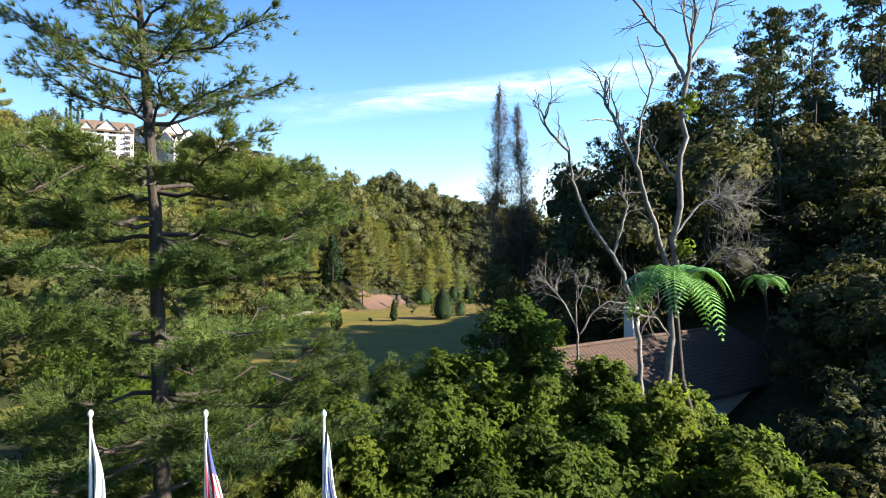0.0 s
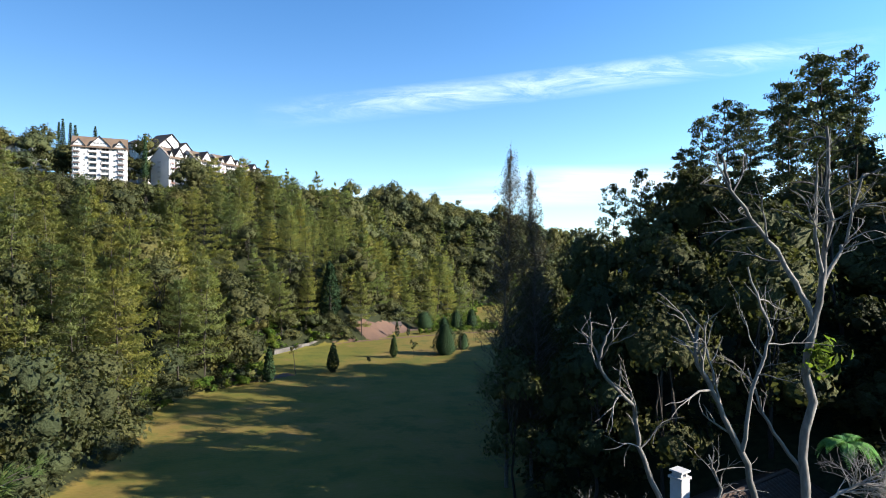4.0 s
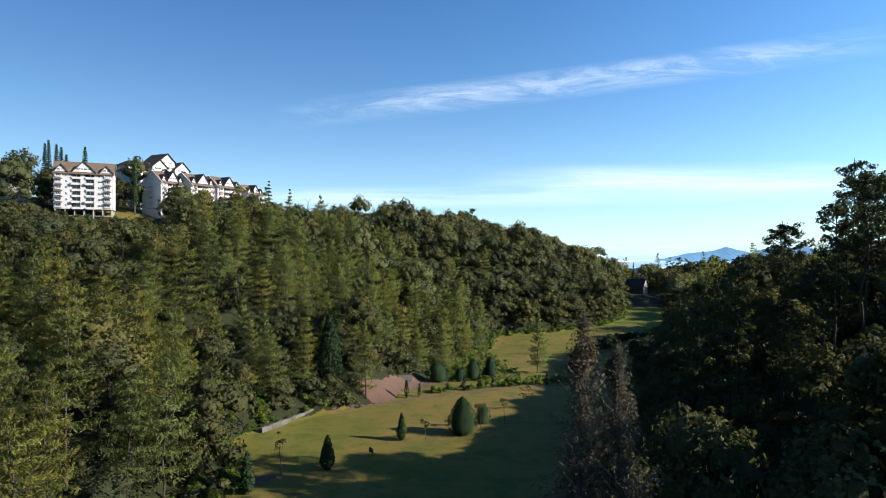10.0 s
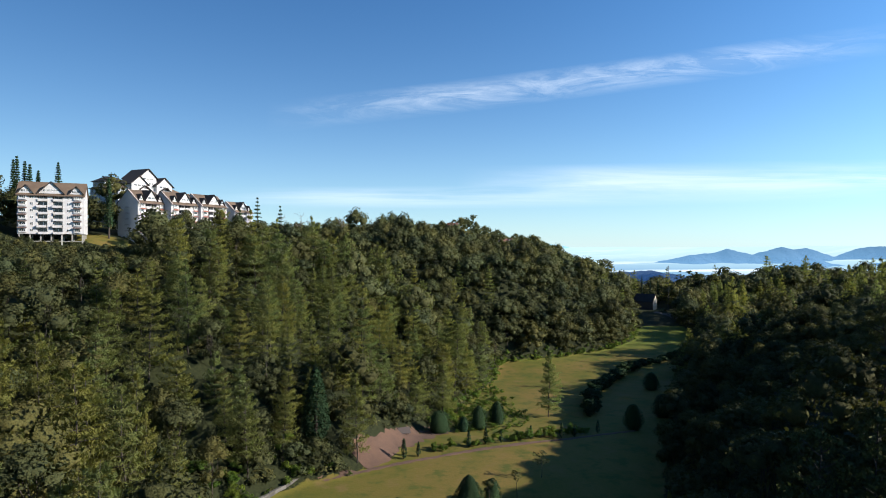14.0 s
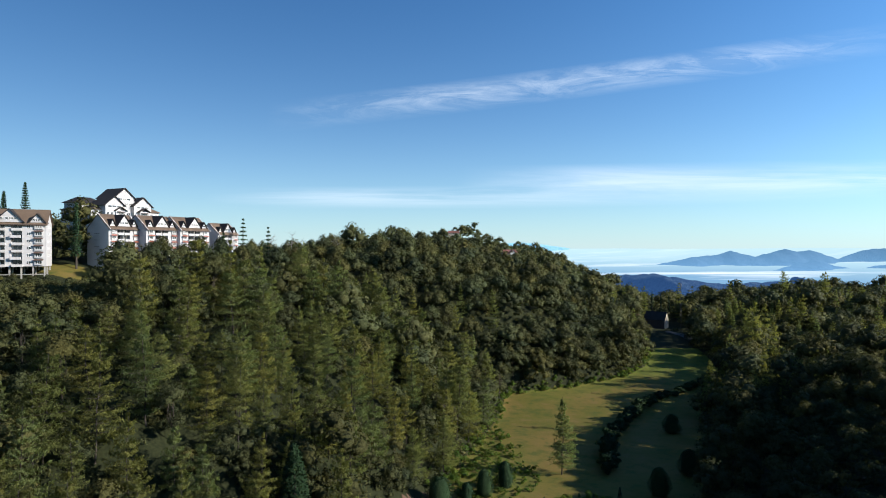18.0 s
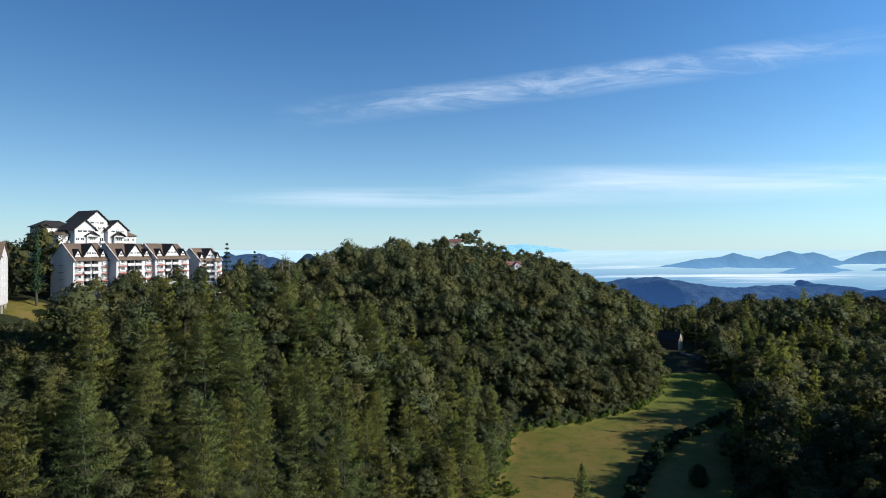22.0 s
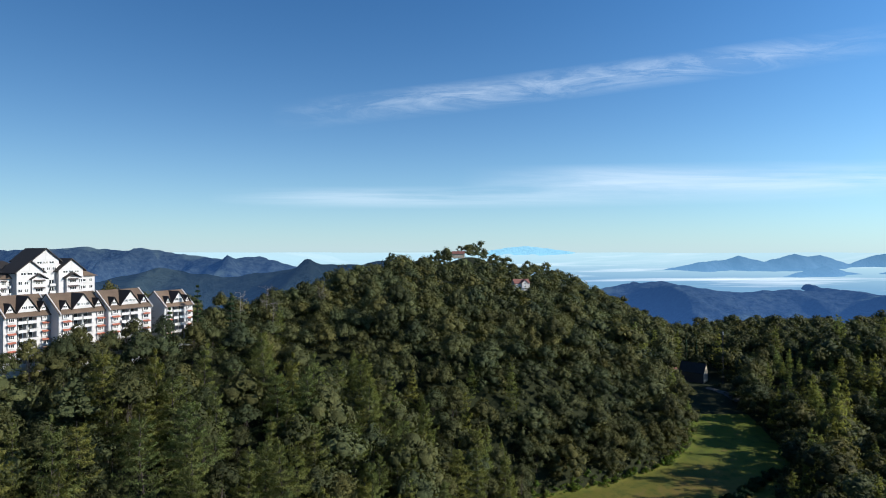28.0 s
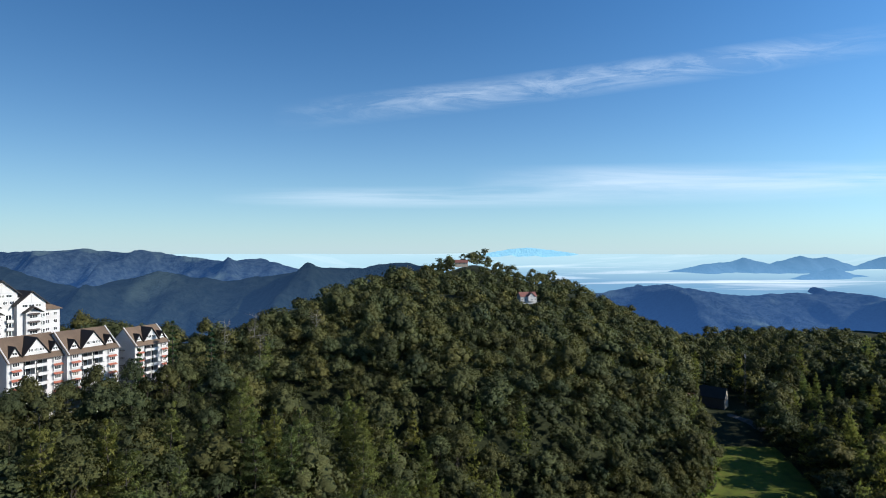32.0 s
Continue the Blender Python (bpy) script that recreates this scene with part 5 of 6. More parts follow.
    box_part("cap", ch, M_GREY, (10.1, 11.2, 0.4, 1.5, ridge + 1.9, ridge + 2.05), (10.3, 10.45, 0.6, 1.3, ridge + 2.05, ridge + 2.35), (10.85, 11.0, 0.6, 1.3, ridge + 2.05, ridge + 2.35), (10.15, 11.15, 0.45, 1.45, ridge + 2.35, ridge + 2.47))
    for x in (4, 8, 12, 17):
        window_part(root, x, -Dh + 0.79, 1.0, 1.4, 1.3, 1)
    for y in (-2.5, 1.8):
        e = window_part(root, W + 3.21, y, 1.0, 1.2, 1.2, 1)
        e.rotation_euler = (0, 0, radians(90))
    return root


house()


# ---- other houses ----
def cottage(name, label, place, angle, w_, d_, wall_h, ridge_h, wall_m, roof_m, porch=False, front_m=None):
    root = new(name)
    root.matrix_basis = pose(place[0], place[1], place[2], 0, 0, angle)
    tagged(root, label, "house")
    box_part("wall", root, wall_m, (-w_ / 2, w_ / 2, -d_ / 2, d_ / 2, -3, wall_h), label="pale rendered wall")
    gable_roof("roof", root, roof_m, -w_ / 2, w_ / 2, -d_ / 2, d_ / 2, wall_h, ridge_h, 0.7)
    for s_ in (-1, 1):
        prism("gable_wall", root, wall_m, [(-d_ / 2, wall_h), (d_ / 2, wall_h), (0, ridge_h - 0.1)], s_ * w_ / 2 - 0.1, s_ * w_ / 2 + 0.1, axis="x")
    # dark panel that paints the shade on the front wall
    if front_m:
        box_part("timber_front", root, front_m, (-w_ / 2 + 0.02, w_ / 2 - 0.3, -d_ / 2 - 0.12, -d_ / 2 + 0.05, -2.9, wall_h - 0.05), label="dark panel carrying the shade of the front wall")
    n = max(2, int(w_ / 3.2))
    for i in range(n):
        for z in ([0.9] if wall_h < 4 else [0.9, 3.7]):
            window_part(root, -w_ / 2 + w_ * (i + 0.5) / n, -d_ / 2, z, 1.3, 1.3, 1)
    for z in ([0.9] if wall_h < 4 else [0.9, 3.7]):
        e = window_part(root, w_ / 2 + 0.1, 0, z, 1.2, 1.3, 1)
        e.rotation_euler = (0, 0, radians(90))
    if porch:
        prism("front_gable", root, wall_m, [(-w_ * 0.05, 0), (w_ * 0.35, 0), (w_ * 0.35, wall_h), (w_ * 0.15, ridge_h * 0.95), (-w_ * 0.05, wall_h)], -d_ / 2 - 1.8, 0)
        prism("porch_roof", root, roof_m, [(-w_ * 0.05 - 0.6, wall_h - 0.5), (w_ * 0.15, ridge_h * 0.96), (w_ * 0.35 + 0.6, wall_h - 0.5), (w_ * 0.35 + 0.6, wall_h - 0.2), (w_ * 0.15, ridge_h + 0.05), (-w_ * 0.05 - 0.6, wall_h - 0.2)], -d_ / 2 - 2.4, 0.2)
        window_part(root, w_ * 0.15, -d_ / 2 - 1.8, 1.0, 2.0, 1.3, 2)
        window_part(root, w_ * 0.15, -d_ / 2 - 1.8, 3.6, 1.6, 1.2, 2)
    return root


M_CREAM = flat_material("cream_render", (0.42, 0.35, 0.27))
M_REDROOF = rough("red_roof", (0.13, 0.05, 0.04), (0.24, 0.10, 0.075), 0.8, 0.8, 0.4)
cottage("club_house", "two-storey club house with steep dark roof in the saddle", (166, 574, 1.5), -38, 17, 10, 5.2, 11.0, M_CREAM, M_ROOF_DARK, False, M_FASCIA)
cottage("outbuilding", "small tan-roofed outbuilding beside the club house", (150, 578, 4.5), 20, 8, 6, 3, 5, M_CREAM, M_REDROOF)
cottage("hill_house", "white villa with red roof among the trees", (56, 746, 56.5), 15, 17, 10, 5.0, 8.6, M_WALL, M_REDROOF, True)
cottage("summit_house", "long brown-roofed house on the hilltop", (-10, 946, 87), 4, 17, 8, 3.4, 6.5, M_CREAM, M_REDROOF)
cottage("ridge_house", "white gabled house beyond the apartment block", (-222, 306, 66), 30, 22, 12, 12, 16.5, M_WALL, M_ROOF)


# ---- trees and shrubs of the start: pine, dead trees, fern, shrubs ----
r4 = np.random.default_rng(41)


def needle_tufts(at, out, length, r, n=9):
    """Tufts of thin needles fanned round a direction."""
    k = len(at)
    d = np.repeat(out, n, 0) + r.normal(0, 0.55, (k * n, 3))
    d /= np.linalg.norm(d, axis=1, keepdims=True)
    s = np.cross(d, r.normal(0, 1, (k * n, 3)))
    s /= np.linalg.norm(s, axis=1, keepdims=True) + 1e-9
    base = np.repeat(at, n, 0)
    L = length * r.uniform(0.7, 1.3, (k * n, 1))
    v = np.stack([base - s * 0.008, base + s * 0.008, base + d * L + [0, 0, -0.02]], 1).reshape(-1, 3)
    return v, np.arange(k * n * 3).reshape(-1, 3)


def hero_pine(place, height, label):
    """The pine beside the flag poles: tiers of level limbs that carry tufted twigs."""
    r = np.random.default_rng(4)
    root = new("pine_tree")
    root.matrix_basis = pose(*place)
    tagged(root, label, "tree")
    spine = np.array([(0.35, 0.1, -1.5), (0.25, 0.1, 2), (0.1, 0, 6), (0, 0, 10), (-0.1, 0.05, 13), (-0.35, 0.1, 16), (-0.6, 0.1, 19), (-0.75, 0.05, height)])
    v, f = tube(spine, [0.26, 0.24, 0.21, 0.18, 0.15, 0.11, 0.07, 0.02], 10)
    part("trunk", mesh_from("trunk", v, f, [M_BARK], smooth=True), root)
    tiers = [(4.3, 4.6), (5.6, 5.2), (7.0, 5.4), (8.4, 5.2), (9.8, 5.2), (11.2, 4.6), (12.4, 4.6), (13.6, 3.6), (15.2, 3.2), (16.6, 2.8), (17.8, 2.3), (18.9, 1.9), (19.9, 1.5), (20.8, 1.0), (21.6, 0.7)]
    az = 0.3
    for z, reach in tiers:
        limb_parts, at, out = [], [], []
        n = 7 if z < 18 else 5
        for i in range(n):
            az += 2 * np.pi / n + r.normal(0, 0.22)
            ln = reach * r.uniform(0.7, 1.12)
            zz = z + r.normal(0, 0.25)
            c = np.array([np.interp(zz, spine[:, 2], spine[:, 0]), np.interp(zz, spine[:, 2], spine[:, 1]), zz])
            tip = c + np.array([np.cos(az) * ln, np.sin(az) * ln, ln * (0.12 if z < 14 else 0.45)])
            line = bent(c, tip, r, 0.05, 7)
            line[:, 2] -= np.sin(np.linspace(0, np.pi, 7)) * ln * 0.06
            limb_parts.append(tube(line, np.linspace(0.07 if z < 15 else 0.045, 0.012, 7), 5))
            for t in np.linspace(0.3, 1.0, int(6 + ln * 2.2)):
                p = np.array([np.interp(t, np.linspace(0, 1, 7), line[:, j]) for j in range(3)])
                for _ in range(2):
                    a2 = az + r.normal(0, 0.9)
                    tl = r.uniform(0.4, 1.0) * (0.5 + 0.18 * ln)
                    q = p + np.array([np.cos(a2) * tl, np.sin(a2) * tl, r.uniform(0.0, 0.45) * tl])
                    limb_parts.append(tube(np.array([p, (p + q) / 2 + [0, 0, 0.03], q]), [0.016, 0.012, 0.006], 3))
                    m = 20 if z < 14.5 else 6
                    tt = r.uniform(0.3, 1.05, (m, 1))
                    at.append(p + (q - p) * tt + r.normal(0, 0.07, (m, 3)))
                    out.append(np.tile((q - p) / (np.linalg.norm(q - p) + 1e-6) + [0, 0, 0.5], (m, 1)))
        v, f = merge(limb_parts)
        tier = part("branch_whorl", mesh_from("branch_whorl", v, f, [M_BARK], smooth=True), root)
        v, f = needle_tufts(np.concatenate(at), np.concatenate(out), 0.21, r, 18)
        part("needle_mass", mesh_from("needle_mass", v, f, [M_PINE_NEAR]), tier, "tufts of olive green needles")
    return root


hero_pine((-7.3, 14.6, 2.0), 22.3, "tall pine with open tiers of olive needles")


def twigs(start, way_, length, r, depth, rad, out_parts, curl=0.35):
    """Bare limbs that fork and thin out."""
    n = 5
    p = [np.array(start, float)]
    d = np.array(way_, float)
    d /= np.linalg.norm(d)
    for i in range(n):
        d = d + r.normal(0, curl * 0.5, 3)
        d /= np.linalg.norm(d)
        p.append(p[-1] + d * length / n)
    out_parts.append(tube(np.array(p), np.linspace(rad, rad * 0.45, n + 1), 6 if rad > 0.04 else 4))
    if depth:
        for k in (3, 4, 5):
            twigs(p[k], d + r.normal(0, 0.7, 3) + [0, 0, 0.25], length * r.uniform(0.45, 0.7), r, depth - 1, rad * 0.5, out_parts, curl)


def dead_tree(name, label, foot, stem, limbs, seed, tuft=()):
    """A bleached bare tree: stem and limbs as bent lines, each fringed with twigs."""
    r = np.random.default_rng(seed)
    root = new(name)
    root.matrix_basis = pose(*foot)
    tagged(root, label, "tree")

    def fine_line(pts, rad0, rad1):
        p = np.array(pts, float)
        t = np.linspace(0, len(p) - 1, len(p) * 4)
        q = np.stack([np.interp(t, np.arange(len(p)), p[:, j]) for j in range(3)], 1)
        q[1:-1] += r.normal(0, rad0 * 0.35, (len(q) - 2, 3))
        return tube(q, np.linspace(rad0, rad1, len(q)), 8)
    v, f = fine_line(stem[0], *stem[1:])
    part("trunk", mesh_from("trunk", v, f, [M_DEAD], smooth=True), root)
    for pts, rad, n_tw, depth in limbs:
        pieces = [fine_line(pts, rad, rad * 0.4)]
        p = np.array(pts, float)
        for _ in range(n_tw):
            t = r.uniform(len(p) * 0.3, len(p) - 1)
            q = np.array([np.interp(t, np.arange(len(p)), p[:, j]) for j in range(3)])
            i = min(int(t), len(p) - 2)
            twigs(q, (p[i + 1] - p[i]) / np.linalg.norm(p[i + 1] - p[i]) + r.normal(0, 0.6, 3), r.uniform(0.7, 1.7), r, depth, rad * 0.35, pieces)
        v, f = merge(pieces)
        part("limb", mesh_from("limb", v, f, [M_DEAD], smooth=True), root)
    for c, s_, nn in tuft:
        g = r.normal(0, 1, (nn, 3))
        v, f = sprays(np.array(c) + g * s_ * 0.5, g + [0, 0, 0.3], 0.35, 0, 0.3, r)
        part("epiphyte", mesh_from("epiphyte", v, f, [M_LEAF_NEAR]), root, "green fern clump growing on the bark")
    return root


# heights in these lists are above the foot, sideways in x, y away from the drive
dead_tree("dead_tree", "tall bleached dead tree with forked bare limbs", (10.8, 27.0, 1.5),
          ([(0, 0, -1), (-0.05, 0, 3), (0.0, 0, 6.2), (0.1, 0.1, 9.5), (0.3, 0.1, 13), (0.6, 0.1, 16.5), (0.75, 0, 20.4)], 0.22, 0.12),
          [([(0.75, 0, 20.4), (0.3, 0.2, 21.6), (-0.3, 0.4, 22.8), (-1.6, 0.5, 24.5), (-1.9, 0.6, 25.8)], 0.10, 9, 1),
           ([(0.75, 0, 20.4), (0.9, -0.2, 22.0), (1.1, -0.3, 24.0), (1.0, -0.2, 26.6)], 0.11, 9, 1),
           ([(0.85, 0, 21.2), (1.5, 0.3, 22.2), (2.1, 0.5, 23.0), (2.6, 0.4, 25.2)], 0.08, 9, 1),
           ([(0.9, -0.1, 21.8), (0.4, -0.6, 23.3), (0.3, -0.8, 25.4)], 0.07, 6, 1),
           ([(0.05, 0.1, 11.2), (-1.0, -0.3, 14.0), (-1.7, -0.5, 16.2), (-2.6, -0.6, 18.0), (-3.3, -0.6, 19.3), (-3.2, -0.6, 20.4)], 0.13, 9, 1),
           ([(-1.8, -0.5, 16.5), (-1.7, -0.9, 18.5), (-1.2, -1.0, 20.2), (-1.9, -1.0, 22.2)], 0.07, 7, 1),
           ([(0.45, 0.1, 15.5), (-0.6, 0.5, 17.3), (-1.0, 0.7, 18.8)], 0.07, 6, 1),
           ([(0.3, 0.1, 13.2), (1.5, 0.4, 14.6), (2.6, 0.5, 15.1), (3.4, 0.6, 14.8)], 0.06, 42, 2),
           ([(0.2, 0.0, 10.0), (1.3, -0.2, 11.6), (2.4, -0.3, 12.6), (3.3, -0.3, 12.2)], 0.055, 30, 2),
           ([(0.1, 0.0, 8.2), (-0.8, -0.4, 9.3), (-1.6, -0.5, 9.4)], 0.045, 9, 2)], 51,
          tuft=[((0.85, -0.2, 19.4), 0.5, 90), ((0.5, -0.2, 12.5), 0.45, 60)])
dead_tree("dead_tree", "bleached dead tree leaning over the tiled roof", (9.9, 28.2, 1.5),
          ([(-0.1, 0, -1), (0.0, 0, 4), (-0.1, 0, 7), (-0.45, 0.1, 10.0), (-1.4, 0.2, 12.2)], 0.15, 0.10),
          [([(-1.4, 0.2, 12.2), (-2.6, 0.3, 13.8), (-3.3, 0.3, 15.6), (-3.6, 0.2, 17.3), (-4.9, 0.1, 18.7), (-4.6, 0.1, 19.8)], 0.11, 12, 1),
           ([(-1.4, 0.2, 12.2), (-1.0, 0.0, 13.6), (-0.8, -0.1, 14.6), (-1.2, -0.1, 15.8)], 0.07, 7, 1),
           ([(-0.2, 0.0, 8.3), (0.7, -0.3, 9.8), (0.6, -0.4, 11.0)], 0.05, 8, 2)], 52, tuft=[((-0.3, -0.1, 9.3), 0.4, 60)])
dead_tree("dead_tree", "low twisted dead tree with matted grey twigs", (8.4, 33.5, 0.5),
          ([(0.6, 0, -1), (0.1, 0, 4), (-0.3, 0, 6.6), (-0.5, 0.1, 8.8)], 0.10, 0.06),
          [([(-0.5, 0.1, 8.8), (-1.2, 0.0, 10.2), (-2.0, -0.1, 11.2), (-2.9, -0.1, 12.0)], 0.06, 18, 2),
           ([(-0.4, 0.1, 8.2), (0.5, 0.2, 9.8), (1.4, 0.2, 10.4), (2.4, 0.3, 10.3)], 0.06, 10, 2),
           ([(-0.5, 0.1, 8.8), (-0.6, -0.3, 10.4), (0.0, -0.4, 11.8)], 0.05, 9, 2)], 53)


def tree_fern(place, height, fronds, reach, label, seed):
    r = np.random.default_rng(seed)
    root = new("tree_fern")
    root.matrix_basis = pose(*place)
    tagged(root, label, "tree fern")
    v, f = tube(bent((0.5, 0.1, -1), (0, 0, height), r, 0.02, 7), np.linspace(0.14, 0.10, 7), 8)
    part("trunk", mesh_from("trunk", v, f, [M_BARK], smooth=True), root)
    for i in range(fronds):
        a = i / fronds * 2 * np.pi + r.normal(0, 0.12)
        ln = reach * r.uniform(0.85, 1.1)
        t = np.linspace(0, 1, 26)
        lift = r.uniform(0.20, 0.55)
        rad = ln * (t - 0.18 * t ** 3)
        z = height + ln * (lift * t * 1.5 - 1.05 * t ** 2.3)
        rib = np.stack([np.cos(a) * rad, np.sin(a) * rad, z], 1)
        pieces = [tube(rib, np.linspace(0.022, 0.006, 26), 4)]
        side_v = np.array([-np.sin(a), np.cos(a), 0])
        lv, lf = [], []
        for k in range(2, 26):
            w_ = ln * 0.25 * np.sin(np.pi * (t[k] * 0.86 + 0.12)) ** 0.8
            fw = (rib[k] - rib[k - 1]) / np.linalg.norm(rib[k] - rib[k - 1])
            for s_ in (-1, 1):
                tip = rib[k] + side_v * s_ * w_ + fw * w_ * 0.35 - np.array([0, 0, w_ * 0.28])
                b0, b1 = rib[k] - fw * 0.035, rib[k] + fw * 0.035
                mid = (rib[k] + tip) / 2 + np.array([0, 0, w_ * 0.06])
                o = len(lv)
                lv += [b0, mid - fw * 0.045, tip, mid + fw * 0.045, b1]
                lf += [(o, o + 1, o + 3), (o, o + 3, o + 4), (o + 1, o + 2, o + 3)]
        pieces.append((np.array(lv), np.array(lf)))
        v, f = merge(pieces)
        part("frond", mesh_from("frond", v, f, [M_FERN]), root)
    return root


tree_fern((8.4, 20.8, 2.0), 10.9, 11, 2.6, "tree fern with wide bright green fronds", 61)
for x, y, h in ((26.0, 46.0, 9.0), (17, 70, 7.5)):
    tree_fern((x, y, float(land(x, y))), h, 9, 2.3, "dark tree fern in the shade of the wood", int(60 + x))


def shrub(place, height, radius, seed, label, leaf=0.11, n_blob=80, per=150, bare=0.18):
    r = np.random.default_rng(seed)
    form = broad_form(height, radius, bare, n_blob, per, leaf * 2, r, limb_n=22, squash=0.9, solid=0, loose=True)
    return tree_thing("garden_tree", form, M_LEAF_NEAR, M_BARK, label, pose(*place, 0, 0, seed * 40))


GREEN = "small garden tree with bright green leaves"
for i, (x, y, top, rad) in enumerate(((4.2, 22.5, 11.9, 2.0), (2.6, 22.2, 12.5, 2.2), (1.0, 21.0, 11.0, 2.2), (2.6, 21.5, 9.6, 2.2), (-2.9, 17.5, 9.4, 2.4), (-0.4, 19.0, 10.0, 2.6), (7.4, 20.5, 9.9, 2.1), (10.4, 19.2, 8.7, 2.0), (5.2, 18.6, 9.0, 2.2), (1.6, 16.0, 8.0, 2.4), (-5.0, 20.0, 8.4, 2.6), (8.6, 17.0, 7.8, 2.1), (-10.5, 19.5, 7.0, 2.6), (9.0, 22.5, 9.2, 1.8), (3.0, 18.4, 9.0, 2.2), (11.0, 17.0, 7.2, 1.7), (5.6, 21.8, 10.4, 1.9), (6.9, 23.0, 10.0, 1.8))):
    shrub((x, y, 1.8), top - 1.8, rad, 70 + i, GREEN)["group"] = "garden trees by the drive"
for i, (x, y, h, rad) in enumerate(((-3.4, 33, 5.4, 1.8), (3.4, 29.0, 5.5, 1.7), (-6.8, 36, 4.6, 2.2), (-12, 30, 6.5, 3.0), (-16, 38, 7.5, 3.4), (-11, 46, 5.0, 2.6), (-22, 34, 9, 3.6), (-15, 24, 8, 3.0))):
    shrub((x, y, float(land(x, y)) - 0.2), h, rad, 90 + i, "rounded green garden tree at the edge of the lawn")["group"] = "garden trees by the drive"


for x, y, h, rad in ((-9.0, 54.0, 4.2, 2.1), (-5.6, 57.5, 3.6, 1.8), (-12.5, 57.0, 3.0, 1.7), (-1.6, 60.5, 3.2, 1.6), (-15.5, 53.0, 4.0, 2.0)):
    form = canopy_form(h, rad, 8, 170, 0.26, r4, 0.06, 4, limbs=2)
    tree_thing("garden_bush", form, M_LEAF, M_BARK, "rounded dark green bush beside the driveway", pose(x, y, float(land(x, y)) - 0.1))["group"] = "bushes by the drive"


for i, (x, y, h, rad) in enumerate(((17.0, 24.0, 6.5, 2.8), (20.5, 28.0, 7.0, 3.0), (25.0, 31.0, 8.0, 3.4), (30.0, 36.0, 9.0, 4.0), (15.5, 20.0, 5.0, 2.2), (22.0, 23.0, 6.0, 3.0), (33.0, 44.0, 10.0, 4.0), (28.0, 28.0, 7.0, 3.2))):
    tree_thing("broadleaf_tree", broad_form(h, rad, 0.04, 26, 70, 0.4, r4, limb_n=8, fine_lumps=False, solid=0.6), M_LEAF, M_BARK, "dark leafy tree in the shade beyond the garden", pose(x, y, float(land(x, y)) - 0.3))["group"] = "dark trees beside the house"


# ---- flag poles ----
M_POLE = flat_material("painted_pole", (0.62, 0.62, 0.62), 0.4)


def cloth(name, mats, seed):
    """A furled flag hanging down its pole, with folds; stripes by faces."""
    nu, nv = 13, 15
    u, v = np.meshgrid(np.linspace(0, 1, nu), np.linspace(0, 1, nv))
    w_ = 0.05 + 0.30 * v ** 0.8
    x = 0.04 + u * w_ + 0.03 * np.sin(v * 5 + seed)
    y = 0.10 * np.sin(u * 9 + seed + v * 2) * (0.3 + v)
    z = -0.15 - v * 1.75 - u * 0.35
    idx = []
    for j in range(nv - 1):
        for i in range(nu - 1):
            if len(mats) == 3:
                idx.append(2 if j < 6 and i > 3 else (i % 2))
            else:
                idx.append(0)
    me = mesh_from(name, np.stack([x, y, z], -1).reshape(-1, 3), grid_faces(nu, nv), mats, smooth=True, mat_index=idx)
    return me


def cloth_material(name, c):
    def build(k):
        p = k.n("ShaderNodeBsdfPrincipled", {"Base Color": (*c, 1), "Roughness": 0.8})
        t = k.n("ShaderNodeBsdfTranslucent", {0: (*c, 1)})
        return k.n("ShaderNodeMixShader", {0: 0.3, 1: p.outputs[0], 2: t.outputs[0]}).outputs[0]
    return material(name, build)


F_WHITE, F_RED, F_BLUE = cloth_material("flag_white", (0.75, 0.78, 0.82)), cloth_material("flag_red", (0.5, 0.04, 0.05)), cloth_material("flag_blue", (0.05, 0.07, 0.25))
for x, mats, label in ((-5.57, [F_WHITE], "white flag hanging limp on a pale pole"), (-3.75, [F_RED, F_WHITE, F_BLUE], "red and white striped flag with blue corner on a pole"), (-1.88, [F_BLUE, F_WHITE, F_WHITE], "blue and white flag hanging limp on a pole")):
    pole = new("flag_pole")
    pole.matrix_basis = pose(x, 9.0, 1.9)
    tagged(pole, label, "flag pole", group="flag poles")
    v, f = tube([(0, 0, -0.3), (0, 0, 4.5), (0, 0, 9.45)], [0.05, 0.04, 0.022], 8)
    part("pole", mesh_from("pole", v, f, [M_POLE], smooth=True), pole)
    v, f = tube([(0, 0, 9.43), (0, 0, 9.47), (0, 0, 9.52), (0, 0, 9.56)], [0.015, 0.042, 0.042, 0.008], 8)
    part("finial", mesh_from("finial", v, f, [M_POLE], smooth=True), pole)
    ob = part("flag", cloth("flag", mats, abs(x)), pole)
    ob.location = (0, 0, 9.38)
    ob.scale = (0.7, 0.7, 0.7)


# ---- twin bare conifers ----
for x, y, top, rad, seed in ((7.3, 78.5, 36.4, 3.3, 3), (10.4, 78.0, 33.8, 2.9, 9)):
    r = np.random.default_rng(seed)
    g = float(land(x, y))
    form = whorl_form(top - g, rad * 1.35, 0.05, 260, 84, 0.23, r, 0.55, limb_n=260, droop=-0.6, depth=(0.05, 1.0), solid=0)
    tree_thing("bare_conifer", form, M_DRY, M_DEAD, "thin dying conifer with sparse brown-grey twigs", pose(x, y, g))

